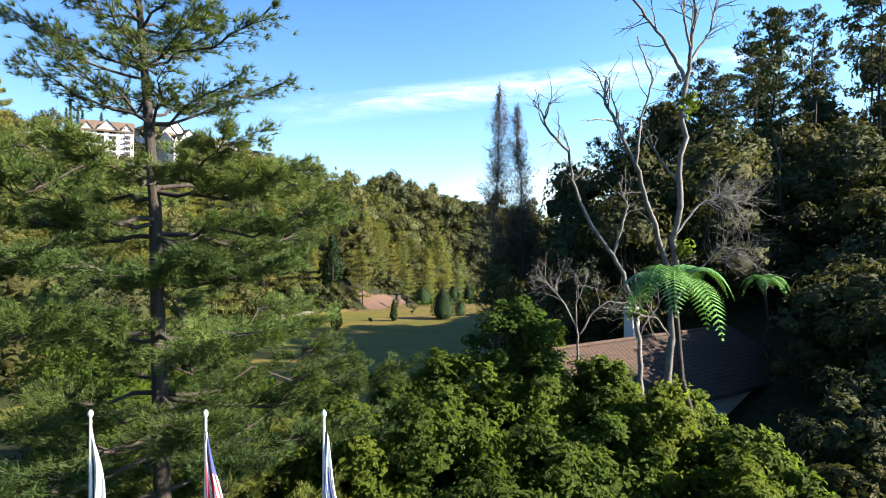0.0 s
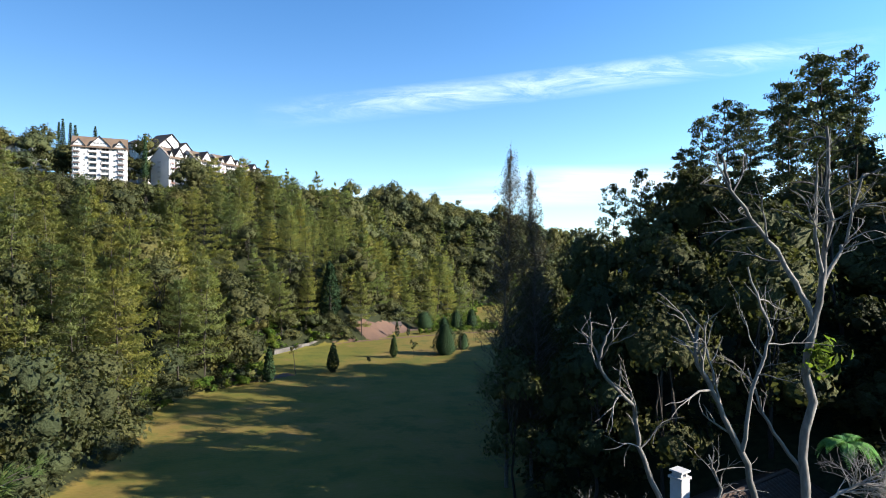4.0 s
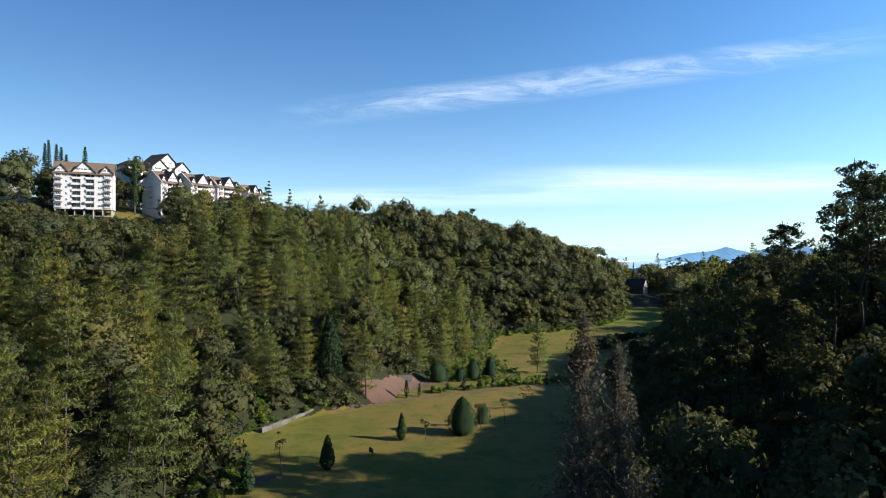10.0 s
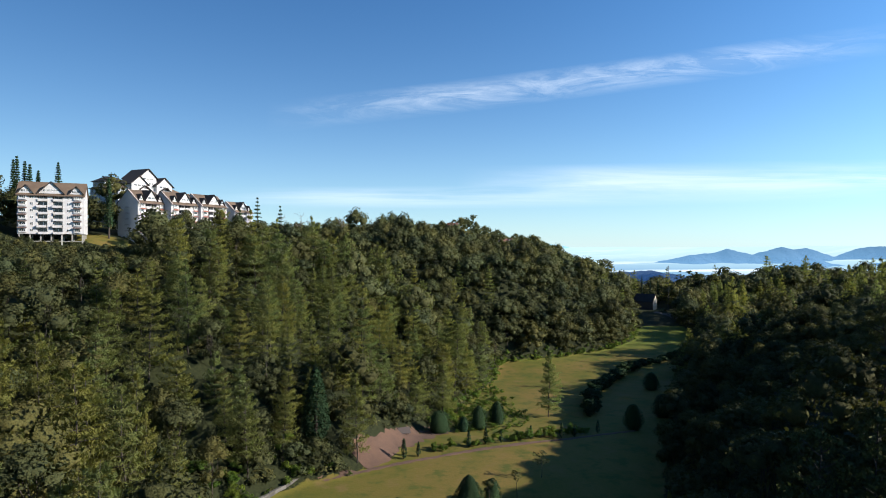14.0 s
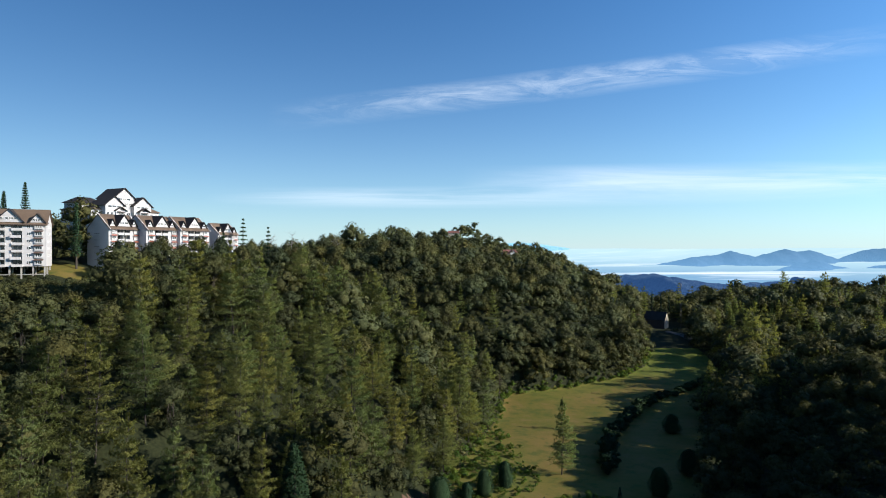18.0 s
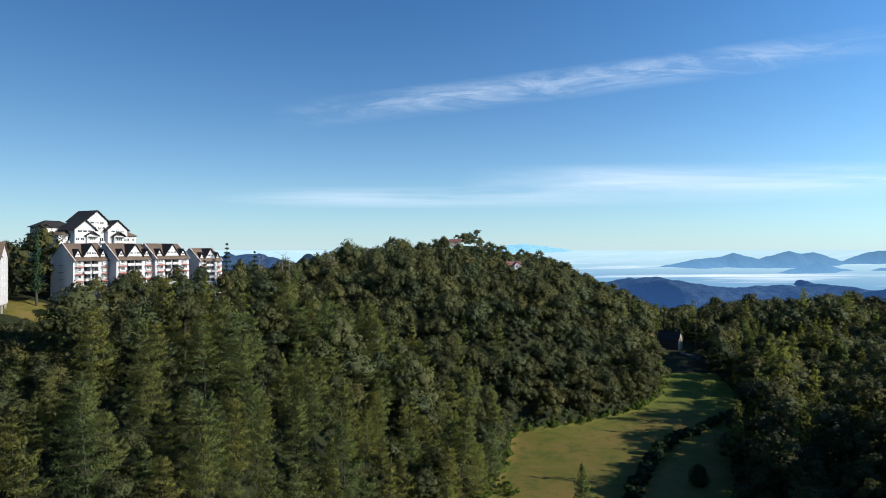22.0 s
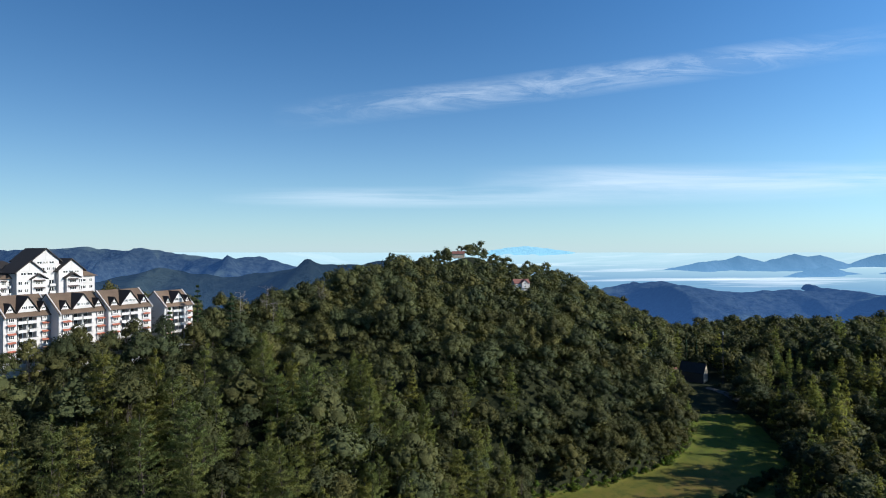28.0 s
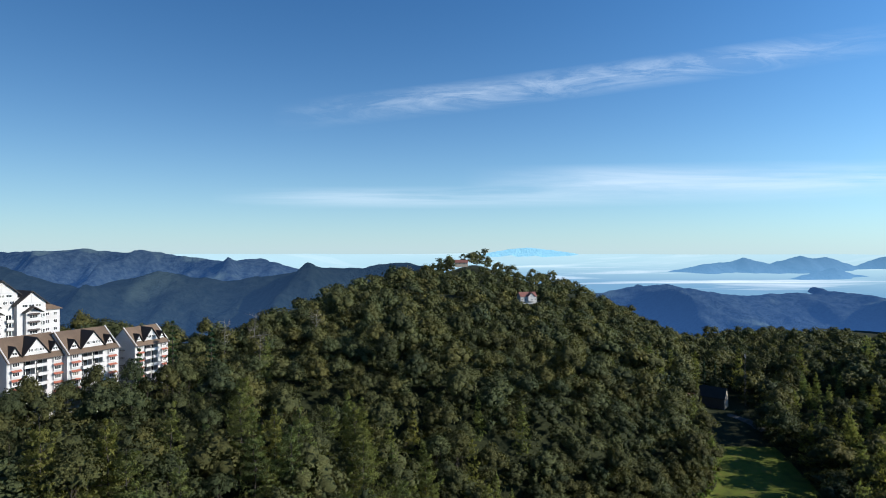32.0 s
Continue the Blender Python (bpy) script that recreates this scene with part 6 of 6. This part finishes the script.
# ---- on the fairway: clipped cypresses, bushes, saplings ----
def cone_form(h, rad, n, r):
    t = r.uniform(0, 1, n)
    a = r.uniform(0, 2 * np.pi, n)
    prof = rad * np.minimum(1, 3.2 * t + 0.25) * (1 - t) ** 0.62
    p = np.stack([np.cos(a) * prof, np.sin(a) * prof, 0.25 + t * (h - 0.25)], 1) * r.uniform(0.9, 1.06, (n, 1))
    out = np.stack([np.cos(a) * 0.5, np.sin(a) * 0.5, np.full(n, 0.9)], 1)
    core = tube([(0, 0, -0.5), (0, 0, h * 0.5), (0, 0, h * 0.95)], [h * 0.03, h * 0.02, 0.01], 6)
    return core, sprays(p, out, min(h * 0.11, 0.9), 0, 0.45, r)


def egg_form(h, rad, n, r, point=0.5, size=0.34):
    """A dense bush: leaf sprays over a closed egg-shaped mass, pointed or round at the top."""
    prof = lambda t: rad * np.minimum(1, 0.45 + 2.2 * t) * (1 - t ** 2.2) ** point
    t, a = r.uniform(0, 1, n) ** 0.9, r.uniform(0, 2 * np.pi, n)
    wave = 1 + 0.10 * np.sin(3 * a + 7 * t + r.uniform(0, 6)) + 0.08 * np.sin(5 * a - 13 * t)
    w_ = prof(t) * wave * r.uniform(0.86, 1.1, n)
    p = np.stack([np.cos(a) * w_, np.sin(a) * w_, 0.1 + t * h], 1)
    out = np.stack([np.cos(a), np.sin(a), 0.1 + 1.1 * t ** 2], 1)
    q = np.linspace(0, 0.96, 9)
    inner = tube(np.stack([0 * q, 0 * q, q * h * 0.97], 1), prof(q) * 0.8 + 0.02, 10)
    nor = inner[0][:, :3] * [1, 1, 0]
    nor = nor / (np.linalg.norm(nor, axis=1, keepdims=True) + 1e-6) + [0, 0, 0.2]
    return tube([(0, 0, -0.6), (0, 0, h * 0.4), (0, 0, h * 0.8)], [h * 0.03, h * 0.02, 0.02], 6), merge([(np.concatenate([inner[0][:, :3], nor], 1), inner[1]), sprays(p, out, size, 0.1, 0.6, r)])


rc = np.random.default_rng(77)
for x, y, h, rad in ((-44.2, 151.5, 8.2, 1.6), (-30.9, 165.2, 7.4, 1.9), (-16.0, 186.0, 6.8, 1.4)):
    tree_thing("cypress", cone_form(h, rad, 900, rc), M_CYPRESS, M_BARK, "dark clipped cypress cone on the fairway", pose(x, y, float(land(x, y))))["group"] = "cypress cones on the fairway"
tree_thing("cypress", cone_form(21, 4.6, 2600, rc), M_CYPRESS, M_BARK, "tall dark cypress at the end of the retaining wall", pose(-42.5, 219, float(land(-42.5, 219))))
small = tree_thing("cypress", cone_form(4.4, 0.8, 260, rc), M_CYPRESS, M_BARK, "small dark cypress cone beside the path", up_high)
for x, y, s in ((-18.6, 229, 1.35), (-14.4, 231, 1.0), (1.0, 240, 1.15), (6.5, 243, 1.2), (11.5, 244, 0.9), (17, 247, 0.7), (21.7, 249, 1.0), (32.2, 251, 1.1), (36.7, 252, 1.0), (46, 258, 1.0)):
    t = copy_thing(small, pose(x, y, float(land(x, y)), 0, 0, x * 31))
    t.scale = (s, s, s)
    t["group"] = "cypress cones on the fairway"
for o in (*small.children_recursive, small):
    bpy.data.objects.remove(o)
HEDGE = [(float(np.interp(k, (0, 8, 16, 21, 28), (49, 60, 84, 106, 146))) + rc.uniform(-1, 1), float(np.interp(k, (0, 8, 16, 21, 28), (286, 322, 370, 396, 428))) + rc.uniform(-1, 1), rc.uniform(4.5, 7.0) * (1.0 if k < 20 else 0.6), rc.uniform(2.6, 3.4), 20) for k in range(29)]
for i, (x, y, h, rad, n_b) in enumerate(((0.0, 191.5, 10.2, 4.2, 40), (6.0, 201, 5.6, 2.2, 22), (-9.0, 257, 7.6, 4.2, 30), (-0.6, 259, 5.2, 2.2, 22), (4.9, 262, 8.4, 3.0, 26), (12.1, 270, 8.6, 2.9, 26), (60, 264, 9, 3.5, 26), (92, 340, 8.5, 4.0, 24), (78, 285, 9, 4.0, 24), *HEDGE)):
    f = egg_form(h, rad, int(90 * h * rad), rc, 0.8 if i == 0 else rc.uniform(0.42, 0.62)) if i < 9 else broad_form(h * 1.1, rad * 1.3, 0.0, 16, 80, 0.6, rc, limb_n=4, fine_lumps=False, low=-1.0)
    tree_thing("round_bush", f, M_CYPRESS, M_BARK, "dense dark rounded bush on the fairway", pose(x, y, float(land(x, y)) - 0.2))["group"] = "dark bushes on the fairway"
f = pine_form(27.5, 6.4, 0.10, 14, 70, 0.72, rc, 0.75)
tree_thing("pine_tree", f, M_PINE, M_BARK, "lone feathery pine standing on the fairway", pose(33, 284, float(land(33, 284))))
for x, y, h, rad in ((-40.3, 162.5, 9.5, 1.6), (-9.8, 186.5, 5.6, 1.5), (5.2, 196, 8.5, 1.8), (12.4, 203, 8.0, 1.6), (20.4, 216, 8.0, 2.6), (-22, 172, 3.0, 0.7)):
    f = broad_form(h, rad, 0.45, 7, 26, 0.45, rc, limb_n=3, solid=0)
    tree_thing("sapling", f, M_LEAF, M_BARK, "thin young tree with sparse leaves on the lawn", pose(x, y, float(land(x, y))))["group"] = "saplings on the fairway"

# retaining wall, kiosk, path
M_STONE = rough("whitewashed_stone", (0.044, 0.040, 0.035), (0.21, 0.195, 0.18), 1.4, 0.9, 0.6, stain=(0.05, 0.04, 0.032))
wall = tagged(new("retaining_wall"), "weathered whitewashed retaining wall below the trees", "wall")
wa, wb = Vector((-54.6, 190.6)), Vector((-44.6, 211.2))
wd = wb - wa
wall.matrix_basis = pose(wa.x, wa.y, -9.6, 0, 0, math.degrees(math.atan2(wd.y, wd.x)))
for i in range(12):
    L = wd.length / 12
    box_part("wall_panel", wall, M_STONE, (0.02, L - 0.02, 0, 0.5, -1, 1.35), at=(i * L, 0.03 * (i % 2), -0.05 * (i % 3)))
    box_part("coping", wall, M_STONE, (0, L, -0.08, 0.58, 1.35, 1.45), at=(i * L, 0.03 * (i % 2), -0.05 * (i % 3)))
M_EARTH = rough("red_earth", (0.065, 0.036, 0.024), (0.145, 0.080, 0.050), 0.5, 0.95, 0.8)


def ribbon(name, pts, half, mat, label, lift=0.05, kind="structure"):
    """A strip laid over the ground along points."""
    p = np.array(pts, float)
    t = np.linspace(0, len(p) - 1, len(p) * 10)
    q = np.stack([np.interp(t, np.arange(len(p)), p[:, j]) for j in range(2)], 1)
    d = np.gradient(q, axis=0)
    d /= np.linalg.norm(d, axis=1, keepdims=True)
    n = np.stack([-d[:, 1], d[:, 0]], 1)
    rr = np.random.default_rng(len(name))
    cols = []
    for k in (-1, -0.4, 0.4, 1):
        e = q + n * half * k * (1 + 0.2 * rr.normal(0, 1, (len(q), 1)) * (abs(k) == 1))
        cols.append(np.stack([e[:, 0], e[:, 1], land(e[:, 0], e[:, 1]) + lift + (0.06 if abs(k) < 1 else -0.1)], 1))
    v = np.stack(cols, 1).reshape(-1, 3)
    return tagged(new(name, mesh_from(name, v, grid_faces(4, len(q)), [mat], smooth=True)), label, "path", kind=kind)


ribbon("path", [(-40, 212), (-32, 217), (-18, 226), (5, 238), (33, 249), (60, 262)], 1.0, M_EARTH, "red earth path across the fairway", 0.12)
ribbon("earth_bank", [(-31, 222), (-24, 236), (-16, 250), (-8, 262)], 4.5, M_EARTH, "bare red earth bank below the pines", 0.15)
ribbon("earth_bank", [(-52, 147), (-46, 156), (-42, 162)], 2.0, M_EARTH, "bare red earth at the wood's edge", 0.15)
M_ASPHALT = rough("asphalt", (0.05, 0.05, 0.05), (0.12, 0.115, 0.11), 1.0, 0.9, 0.3)
ribbon("driveway", [(-3, 30), (0, 38), (2, 46), (1, 56), (6, 66)], 2.0, M_ASPHALT, "grey driveway beside the house", 0.12)
ribbon("road", [(168, 556), (176, 545), (178, 530)], 2.5, M_ASPHALT, "short road below the club house", 0.2)
hut = new("kiosk")
hut.matrix_basis = pose(-20.5, 248, -9.9, 0, 0, 20)
tagged(hut, "small open shelter with a dark roof on red earth", "shelter")
for x in (-1.5, 1.5):
    for y in (-1.1, 1.1):
        box_part("post", hut, M_FASCIA, (-0.08, 0.08, -0.08, 0.08, -0.5, 2.3), at=(x, y, 0))
gable_roof("roof", hut, M_FASCIA, -1.8, 1.8, -1.4, 1.4, 2.3, 3.4, 0.4)
box_part("bench", hut, M_GREY, (-1.2, 1.2, 0.5, 0.9, 0, 0.45))

# ---- tall conifers on the ridge and in the saddle ----
rn = np.random.default_rng(88)


def norfolk(h, rad, seed, tiers=22):
    """Layered narrow conifer with level whorls."""
    r = np.random.default_rng(seed)
    parts = [tube([(0, 0, -1), (0, 0, h * 0.5), (0, 0, h)], [h * 0.016, h * 0.01, 0.02], 6)]
    at, out = [], []
    for k in range(tiers):
        q = k / (tiers - 1)
        z = h * (0.2 + 0.78 * q)
        ln = rad * (1 - q) ** 0.8 + 0.25
        for i in range(6):
            a = i / 6 * 2 * np.pi + k * 0.5 + r.normal(0, 0.1)
            d = np.array([np.cos(a), np.sin(a), 0.12])
            if k % 2 == 0:
                parts.append(tube([(0, 0, z), d * ln + [0, 0, z]], [0.06, 0.015], 3))
            t = r.uniform(0.15, 1.0, (16, 1))
            at.append(d * ln * t + [0, 0, z] + r.normal(0, 0.16, (16, 3)))
            out.append(np.tile(d, (16, 1)))
    return merge(parts), sprays(np.concatenate(at), np.concatenate(out), 0.75, 0.2, 0.5, r)


for i, (x, y, top, h, rad) in enumerate(((-209.9, 350, 98.0, 30, 3.2), (-163.5, 318.5, 85.5, 24, 2.4), (-216, 330, 98, 34, 2.4), (-221, 334, 97, 33, 2.2), (-209, 326, 95, 31, 2.4), (-205, 324, 93, 29, 2.2), (-222, 352, 94, 27, 2.6))):
    g = float(land(x, y))
    tree_thing("norfolk_pine", norfolk(top - g, rad, 90 + i), M_CYPRESS, M_BARK, "narrow layered Norfolk pine beside the apartments", pose(x, y, g))["group"] = "tall conifers on the ridge"
for i, (x, y, top, rad) in enumerate(((-115.5, 378, 82.0, 3.8), (-120, 364, 74, 3.4), (-106, 389, 78, 3.4), (-136, 332, 68, 3.0))):
    g = float(land(x, y))
    tree_thing("araucaria", norfolk(top - g, rad, 100 + i, 11), M_CYPRESS, M_BARK, "open-branched araucaria beside the flats", pose(x, y, g))["group"] = "tall conifers on the ridge"
for i, (x, y, top, rad) in enumerate(((166, 604, 23, 1.6), (173, 606, 27, 1.8), (180, 603, 24, 1.5), (188, 606, 22, 1.7), (207, 600, 34, 5.5), (216, 606, 37, 6.0), (225, 603, 33, 5.0))):
    g = float(land(x, y))
    form = cone_form(top - g, rad, 800, rn) if rad < 3 else broad_form(top - g, rad, 0.15, 30, 30, 1.0, rn, limb_n=6, fine_lumps=False)
    tree_thing("cypress" if rad < 3 else "saddle_tree", form, M_CYPRESS if rad < 3 else M_LEAF, M_BARK, "tall dark cypress in the saddle behind the club house" if rad < 3 else "tall dense tree rising above the saddle", pose(x, y, g))["group"] = "tall trees in the saddle"
for i, (x, y, top) in enumerate(((-86, 471, 74), (-110, 447, 77), (-118, 430, 76), (-98, 420, 73))):
    g = float(land(x, y))
    r = np.random.default_rng(120 + i)
    h = top - g
    limbs_ = [tube(bent((0, 0, -1), (0, 0, h), r, 0.01, 7), np.linspace(0.3, 0.04, 7), 6)]
    for k in range(14):
        twigs((0, 0, h * r.uniform(0.5, 0.97)), np.array([*r.normal(0, 1, 2), 0.35]), r.uniform(2, 4.5), r, 1, 0.09, limbs_)
    root = new("dead_tree")
    root.matrix_basis = pose(x, y, g)
    tagged(root, "grey leafless tree rising above the ridge wood", "tree", group="bare trees on the ridge")
    v, f = merge(limbs_)
    part("trunk", mesh_from("trunk", v, f, [M_DEAD], smooth=True), root)
for i, (x, y, top) in enumerate(((14, 1008, 106), (20, 1006, 106))):
    g = float(land(x, y))
    tree_thing("hilltop_tree", broad_form(top - g, 5.0, 0.2, 10, 60, 0.9, rn, limb_n=3), M_CYPRESS, M_BARK, "dark tree crowning the summit", pose(x, y, g))

# radio mast in the saddle
mast = tagged(new("radio_mast"), "slim lattice radio mast above the saddle", "mast")
g = float(land(181.6, 561))
mast.matrix_basis = pose(181.6, 561, g)
H = 38.5 - g
for k in range(3):
    a = k * 2.094
    v, f = tube([(math.cos(a) * 0.7, math.sin(a) * 0.7, -0.5), (math.cos(a) * 0.25, math.sin(a) * 0.25, H)], [0.05, 0.035], 5)
    part("leg", mesh_from("leg", v, f, [M_RAIL], smooth=True), mast)
braces = []
for j in range(16):
    z0, z1 = H * j / 16, H * (j + 1) / 16
    for k in range(3):
        a, b = k * 2.094, (k + 1) * 2.094
        q0, q1 = 0.7 - 0.45 * j / 16, 0.7 - 0.45 * (j + 1) / 16
        braces.append(tube([(math.cos(a) * q0, math.sin(a) * q0, z0), (math.cos(b) * q1, math.sin(b) * q1, z1)], [0.025, 0.025], 4))
v, f = merge(braces)
part("bracing", mesh_from("bracing", v, f, [M_RAIL]), mast)
box_part("antenna", mast, M_WALL, (-0.5, -0.3, -0.2, 0.2, H - 3, H - 1), (0.3, 0.5, -0.2, 0.2, H - 3.4, H - 1.4))


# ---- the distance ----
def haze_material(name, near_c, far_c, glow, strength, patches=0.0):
    """Far wooded country; the blue air in front of it is painted on as emission."""
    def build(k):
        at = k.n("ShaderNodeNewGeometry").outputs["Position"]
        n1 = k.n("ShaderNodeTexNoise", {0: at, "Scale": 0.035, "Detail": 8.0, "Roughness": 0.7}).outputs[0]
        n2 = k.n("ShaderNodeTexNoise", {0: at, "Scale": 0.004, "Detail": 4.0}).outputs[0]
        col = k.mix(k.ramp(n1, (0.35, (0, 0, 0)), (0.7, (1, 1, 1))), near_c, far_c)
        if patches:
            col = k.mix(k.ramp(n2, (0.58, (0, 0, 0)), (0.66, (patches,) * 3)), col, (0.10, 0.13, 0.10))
        low = k.math("DIVIDE", k.math("SUBTRACT", 70.0, k.n("ShaderNodeSeparateXYZ", {0: at}).outputs[2]), 260.0, clamp=True)      # more emission low down, painting the thicker air of the valleys
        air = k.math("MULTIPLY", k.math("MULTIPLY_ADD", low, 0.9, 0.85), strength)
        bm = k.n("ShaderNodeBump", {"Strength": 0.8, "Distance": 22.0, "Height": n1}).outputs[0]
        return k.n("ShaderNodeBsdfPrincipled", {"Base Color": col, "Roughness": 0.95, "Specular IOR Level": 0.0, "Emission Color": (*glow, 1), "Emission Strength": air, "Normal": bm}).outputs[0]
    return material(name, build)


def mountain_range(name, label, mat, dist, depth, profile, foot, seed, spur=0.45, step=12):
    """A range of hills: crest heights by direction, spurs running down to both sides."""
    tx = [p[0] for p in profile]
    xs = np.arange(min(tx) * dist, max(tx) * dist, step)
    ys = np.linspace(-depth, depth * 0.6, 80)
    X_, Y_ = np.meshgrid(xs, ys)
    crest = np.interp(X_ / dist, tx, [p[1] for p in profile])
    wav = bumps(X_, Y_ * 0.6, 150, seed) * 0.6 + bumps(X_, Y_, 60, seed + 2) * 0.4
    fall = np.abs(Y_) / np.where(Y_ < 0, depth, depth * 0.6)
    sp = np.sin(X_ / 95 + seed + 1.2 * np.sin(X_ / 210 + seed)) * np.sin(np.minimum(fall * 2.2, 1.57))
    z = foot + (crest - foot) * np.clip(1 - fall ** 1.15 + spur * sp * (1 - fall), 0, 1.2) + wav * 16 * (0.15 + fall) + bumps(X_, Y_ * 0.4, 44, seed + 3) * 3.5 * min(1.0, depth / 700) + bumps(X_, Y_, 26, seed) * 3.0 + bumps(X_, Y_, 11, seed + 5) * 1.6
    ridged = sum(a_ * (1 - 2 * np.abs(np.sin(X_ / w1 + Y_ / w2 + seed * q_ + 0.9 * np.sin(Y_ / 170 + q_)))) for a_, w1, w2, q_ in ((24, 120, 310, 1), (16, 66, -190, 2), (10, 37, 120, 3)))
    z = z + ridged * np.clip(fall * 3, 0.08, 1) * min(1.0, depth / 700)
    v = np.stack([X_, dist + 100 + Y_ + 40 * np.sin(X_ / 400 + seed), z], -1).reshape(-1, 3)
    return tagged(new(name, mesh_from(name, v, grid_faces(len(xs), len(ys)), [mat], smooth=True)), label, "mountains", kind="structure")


def crest(dist, *pts):
    """Crest heights from sideways and upward tangents as seen from 97 m up."""
    return [((x - 784) / 1007 - 0.031, 97 - (y - 441) / 1007 * dist) for x, y in pts]


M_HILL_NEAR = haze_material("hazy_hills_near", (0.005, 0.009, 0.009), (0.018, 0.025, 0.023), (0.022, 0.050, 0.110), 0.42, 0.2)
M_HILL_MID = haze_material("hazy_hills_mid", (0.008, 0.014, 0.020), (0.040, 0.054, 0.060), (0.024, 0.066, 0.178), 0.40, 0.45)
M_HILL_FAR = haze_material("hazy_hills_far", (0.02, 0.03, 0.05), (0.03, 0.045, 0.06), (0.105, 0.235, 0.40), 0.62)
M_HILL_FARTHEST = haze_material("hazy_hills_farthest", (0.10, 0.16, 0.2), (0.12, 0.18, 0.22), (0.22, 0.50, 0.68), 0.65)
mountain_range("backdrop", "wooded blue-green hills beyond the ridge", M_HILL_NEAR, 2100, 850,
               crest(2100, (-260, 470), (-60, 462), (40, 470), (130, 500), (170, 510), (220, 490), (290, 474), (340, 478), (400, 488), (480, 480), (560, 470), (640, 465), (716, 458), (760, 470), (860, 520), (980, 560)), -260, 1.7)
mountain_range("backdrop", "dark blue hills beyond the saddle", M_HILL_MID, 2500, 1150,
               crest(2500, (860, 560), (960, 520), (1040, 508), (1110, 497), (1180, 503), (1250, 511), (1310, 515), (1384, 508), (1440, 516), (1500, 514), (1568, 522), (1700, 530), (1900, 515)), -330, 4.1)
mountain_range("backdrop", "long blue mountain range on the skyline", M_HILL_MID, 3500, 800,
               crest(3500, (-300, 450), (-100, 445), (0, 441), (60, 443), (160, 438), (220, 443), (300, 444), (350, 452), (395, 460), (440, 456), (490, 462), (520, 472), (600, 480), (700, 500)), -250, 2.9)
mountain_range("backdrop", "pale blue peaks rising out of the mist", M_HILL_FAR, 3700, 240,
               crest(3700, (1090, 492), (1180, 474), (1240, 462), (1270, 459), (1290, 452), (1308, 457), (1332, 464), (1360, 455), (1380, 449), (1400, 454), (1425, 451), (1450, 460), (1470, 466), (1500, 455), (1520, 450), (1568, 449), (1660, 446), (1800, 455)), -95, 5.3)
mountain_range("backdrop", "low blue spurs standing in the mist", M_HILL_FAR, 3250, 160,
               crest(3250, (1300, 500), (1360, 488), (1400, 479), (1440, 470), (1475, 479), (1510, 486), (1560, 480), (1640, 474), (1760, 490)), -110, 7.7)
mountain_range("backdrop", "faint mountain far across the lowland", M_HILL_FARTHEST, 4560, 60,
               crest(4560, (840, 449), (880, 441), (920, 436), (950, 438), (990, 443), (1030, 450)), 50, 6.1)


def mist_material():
    """Morning mist, its haze painted as emission: blue near by, paling into the sky at the horizon, with soft white
    banks.
    """
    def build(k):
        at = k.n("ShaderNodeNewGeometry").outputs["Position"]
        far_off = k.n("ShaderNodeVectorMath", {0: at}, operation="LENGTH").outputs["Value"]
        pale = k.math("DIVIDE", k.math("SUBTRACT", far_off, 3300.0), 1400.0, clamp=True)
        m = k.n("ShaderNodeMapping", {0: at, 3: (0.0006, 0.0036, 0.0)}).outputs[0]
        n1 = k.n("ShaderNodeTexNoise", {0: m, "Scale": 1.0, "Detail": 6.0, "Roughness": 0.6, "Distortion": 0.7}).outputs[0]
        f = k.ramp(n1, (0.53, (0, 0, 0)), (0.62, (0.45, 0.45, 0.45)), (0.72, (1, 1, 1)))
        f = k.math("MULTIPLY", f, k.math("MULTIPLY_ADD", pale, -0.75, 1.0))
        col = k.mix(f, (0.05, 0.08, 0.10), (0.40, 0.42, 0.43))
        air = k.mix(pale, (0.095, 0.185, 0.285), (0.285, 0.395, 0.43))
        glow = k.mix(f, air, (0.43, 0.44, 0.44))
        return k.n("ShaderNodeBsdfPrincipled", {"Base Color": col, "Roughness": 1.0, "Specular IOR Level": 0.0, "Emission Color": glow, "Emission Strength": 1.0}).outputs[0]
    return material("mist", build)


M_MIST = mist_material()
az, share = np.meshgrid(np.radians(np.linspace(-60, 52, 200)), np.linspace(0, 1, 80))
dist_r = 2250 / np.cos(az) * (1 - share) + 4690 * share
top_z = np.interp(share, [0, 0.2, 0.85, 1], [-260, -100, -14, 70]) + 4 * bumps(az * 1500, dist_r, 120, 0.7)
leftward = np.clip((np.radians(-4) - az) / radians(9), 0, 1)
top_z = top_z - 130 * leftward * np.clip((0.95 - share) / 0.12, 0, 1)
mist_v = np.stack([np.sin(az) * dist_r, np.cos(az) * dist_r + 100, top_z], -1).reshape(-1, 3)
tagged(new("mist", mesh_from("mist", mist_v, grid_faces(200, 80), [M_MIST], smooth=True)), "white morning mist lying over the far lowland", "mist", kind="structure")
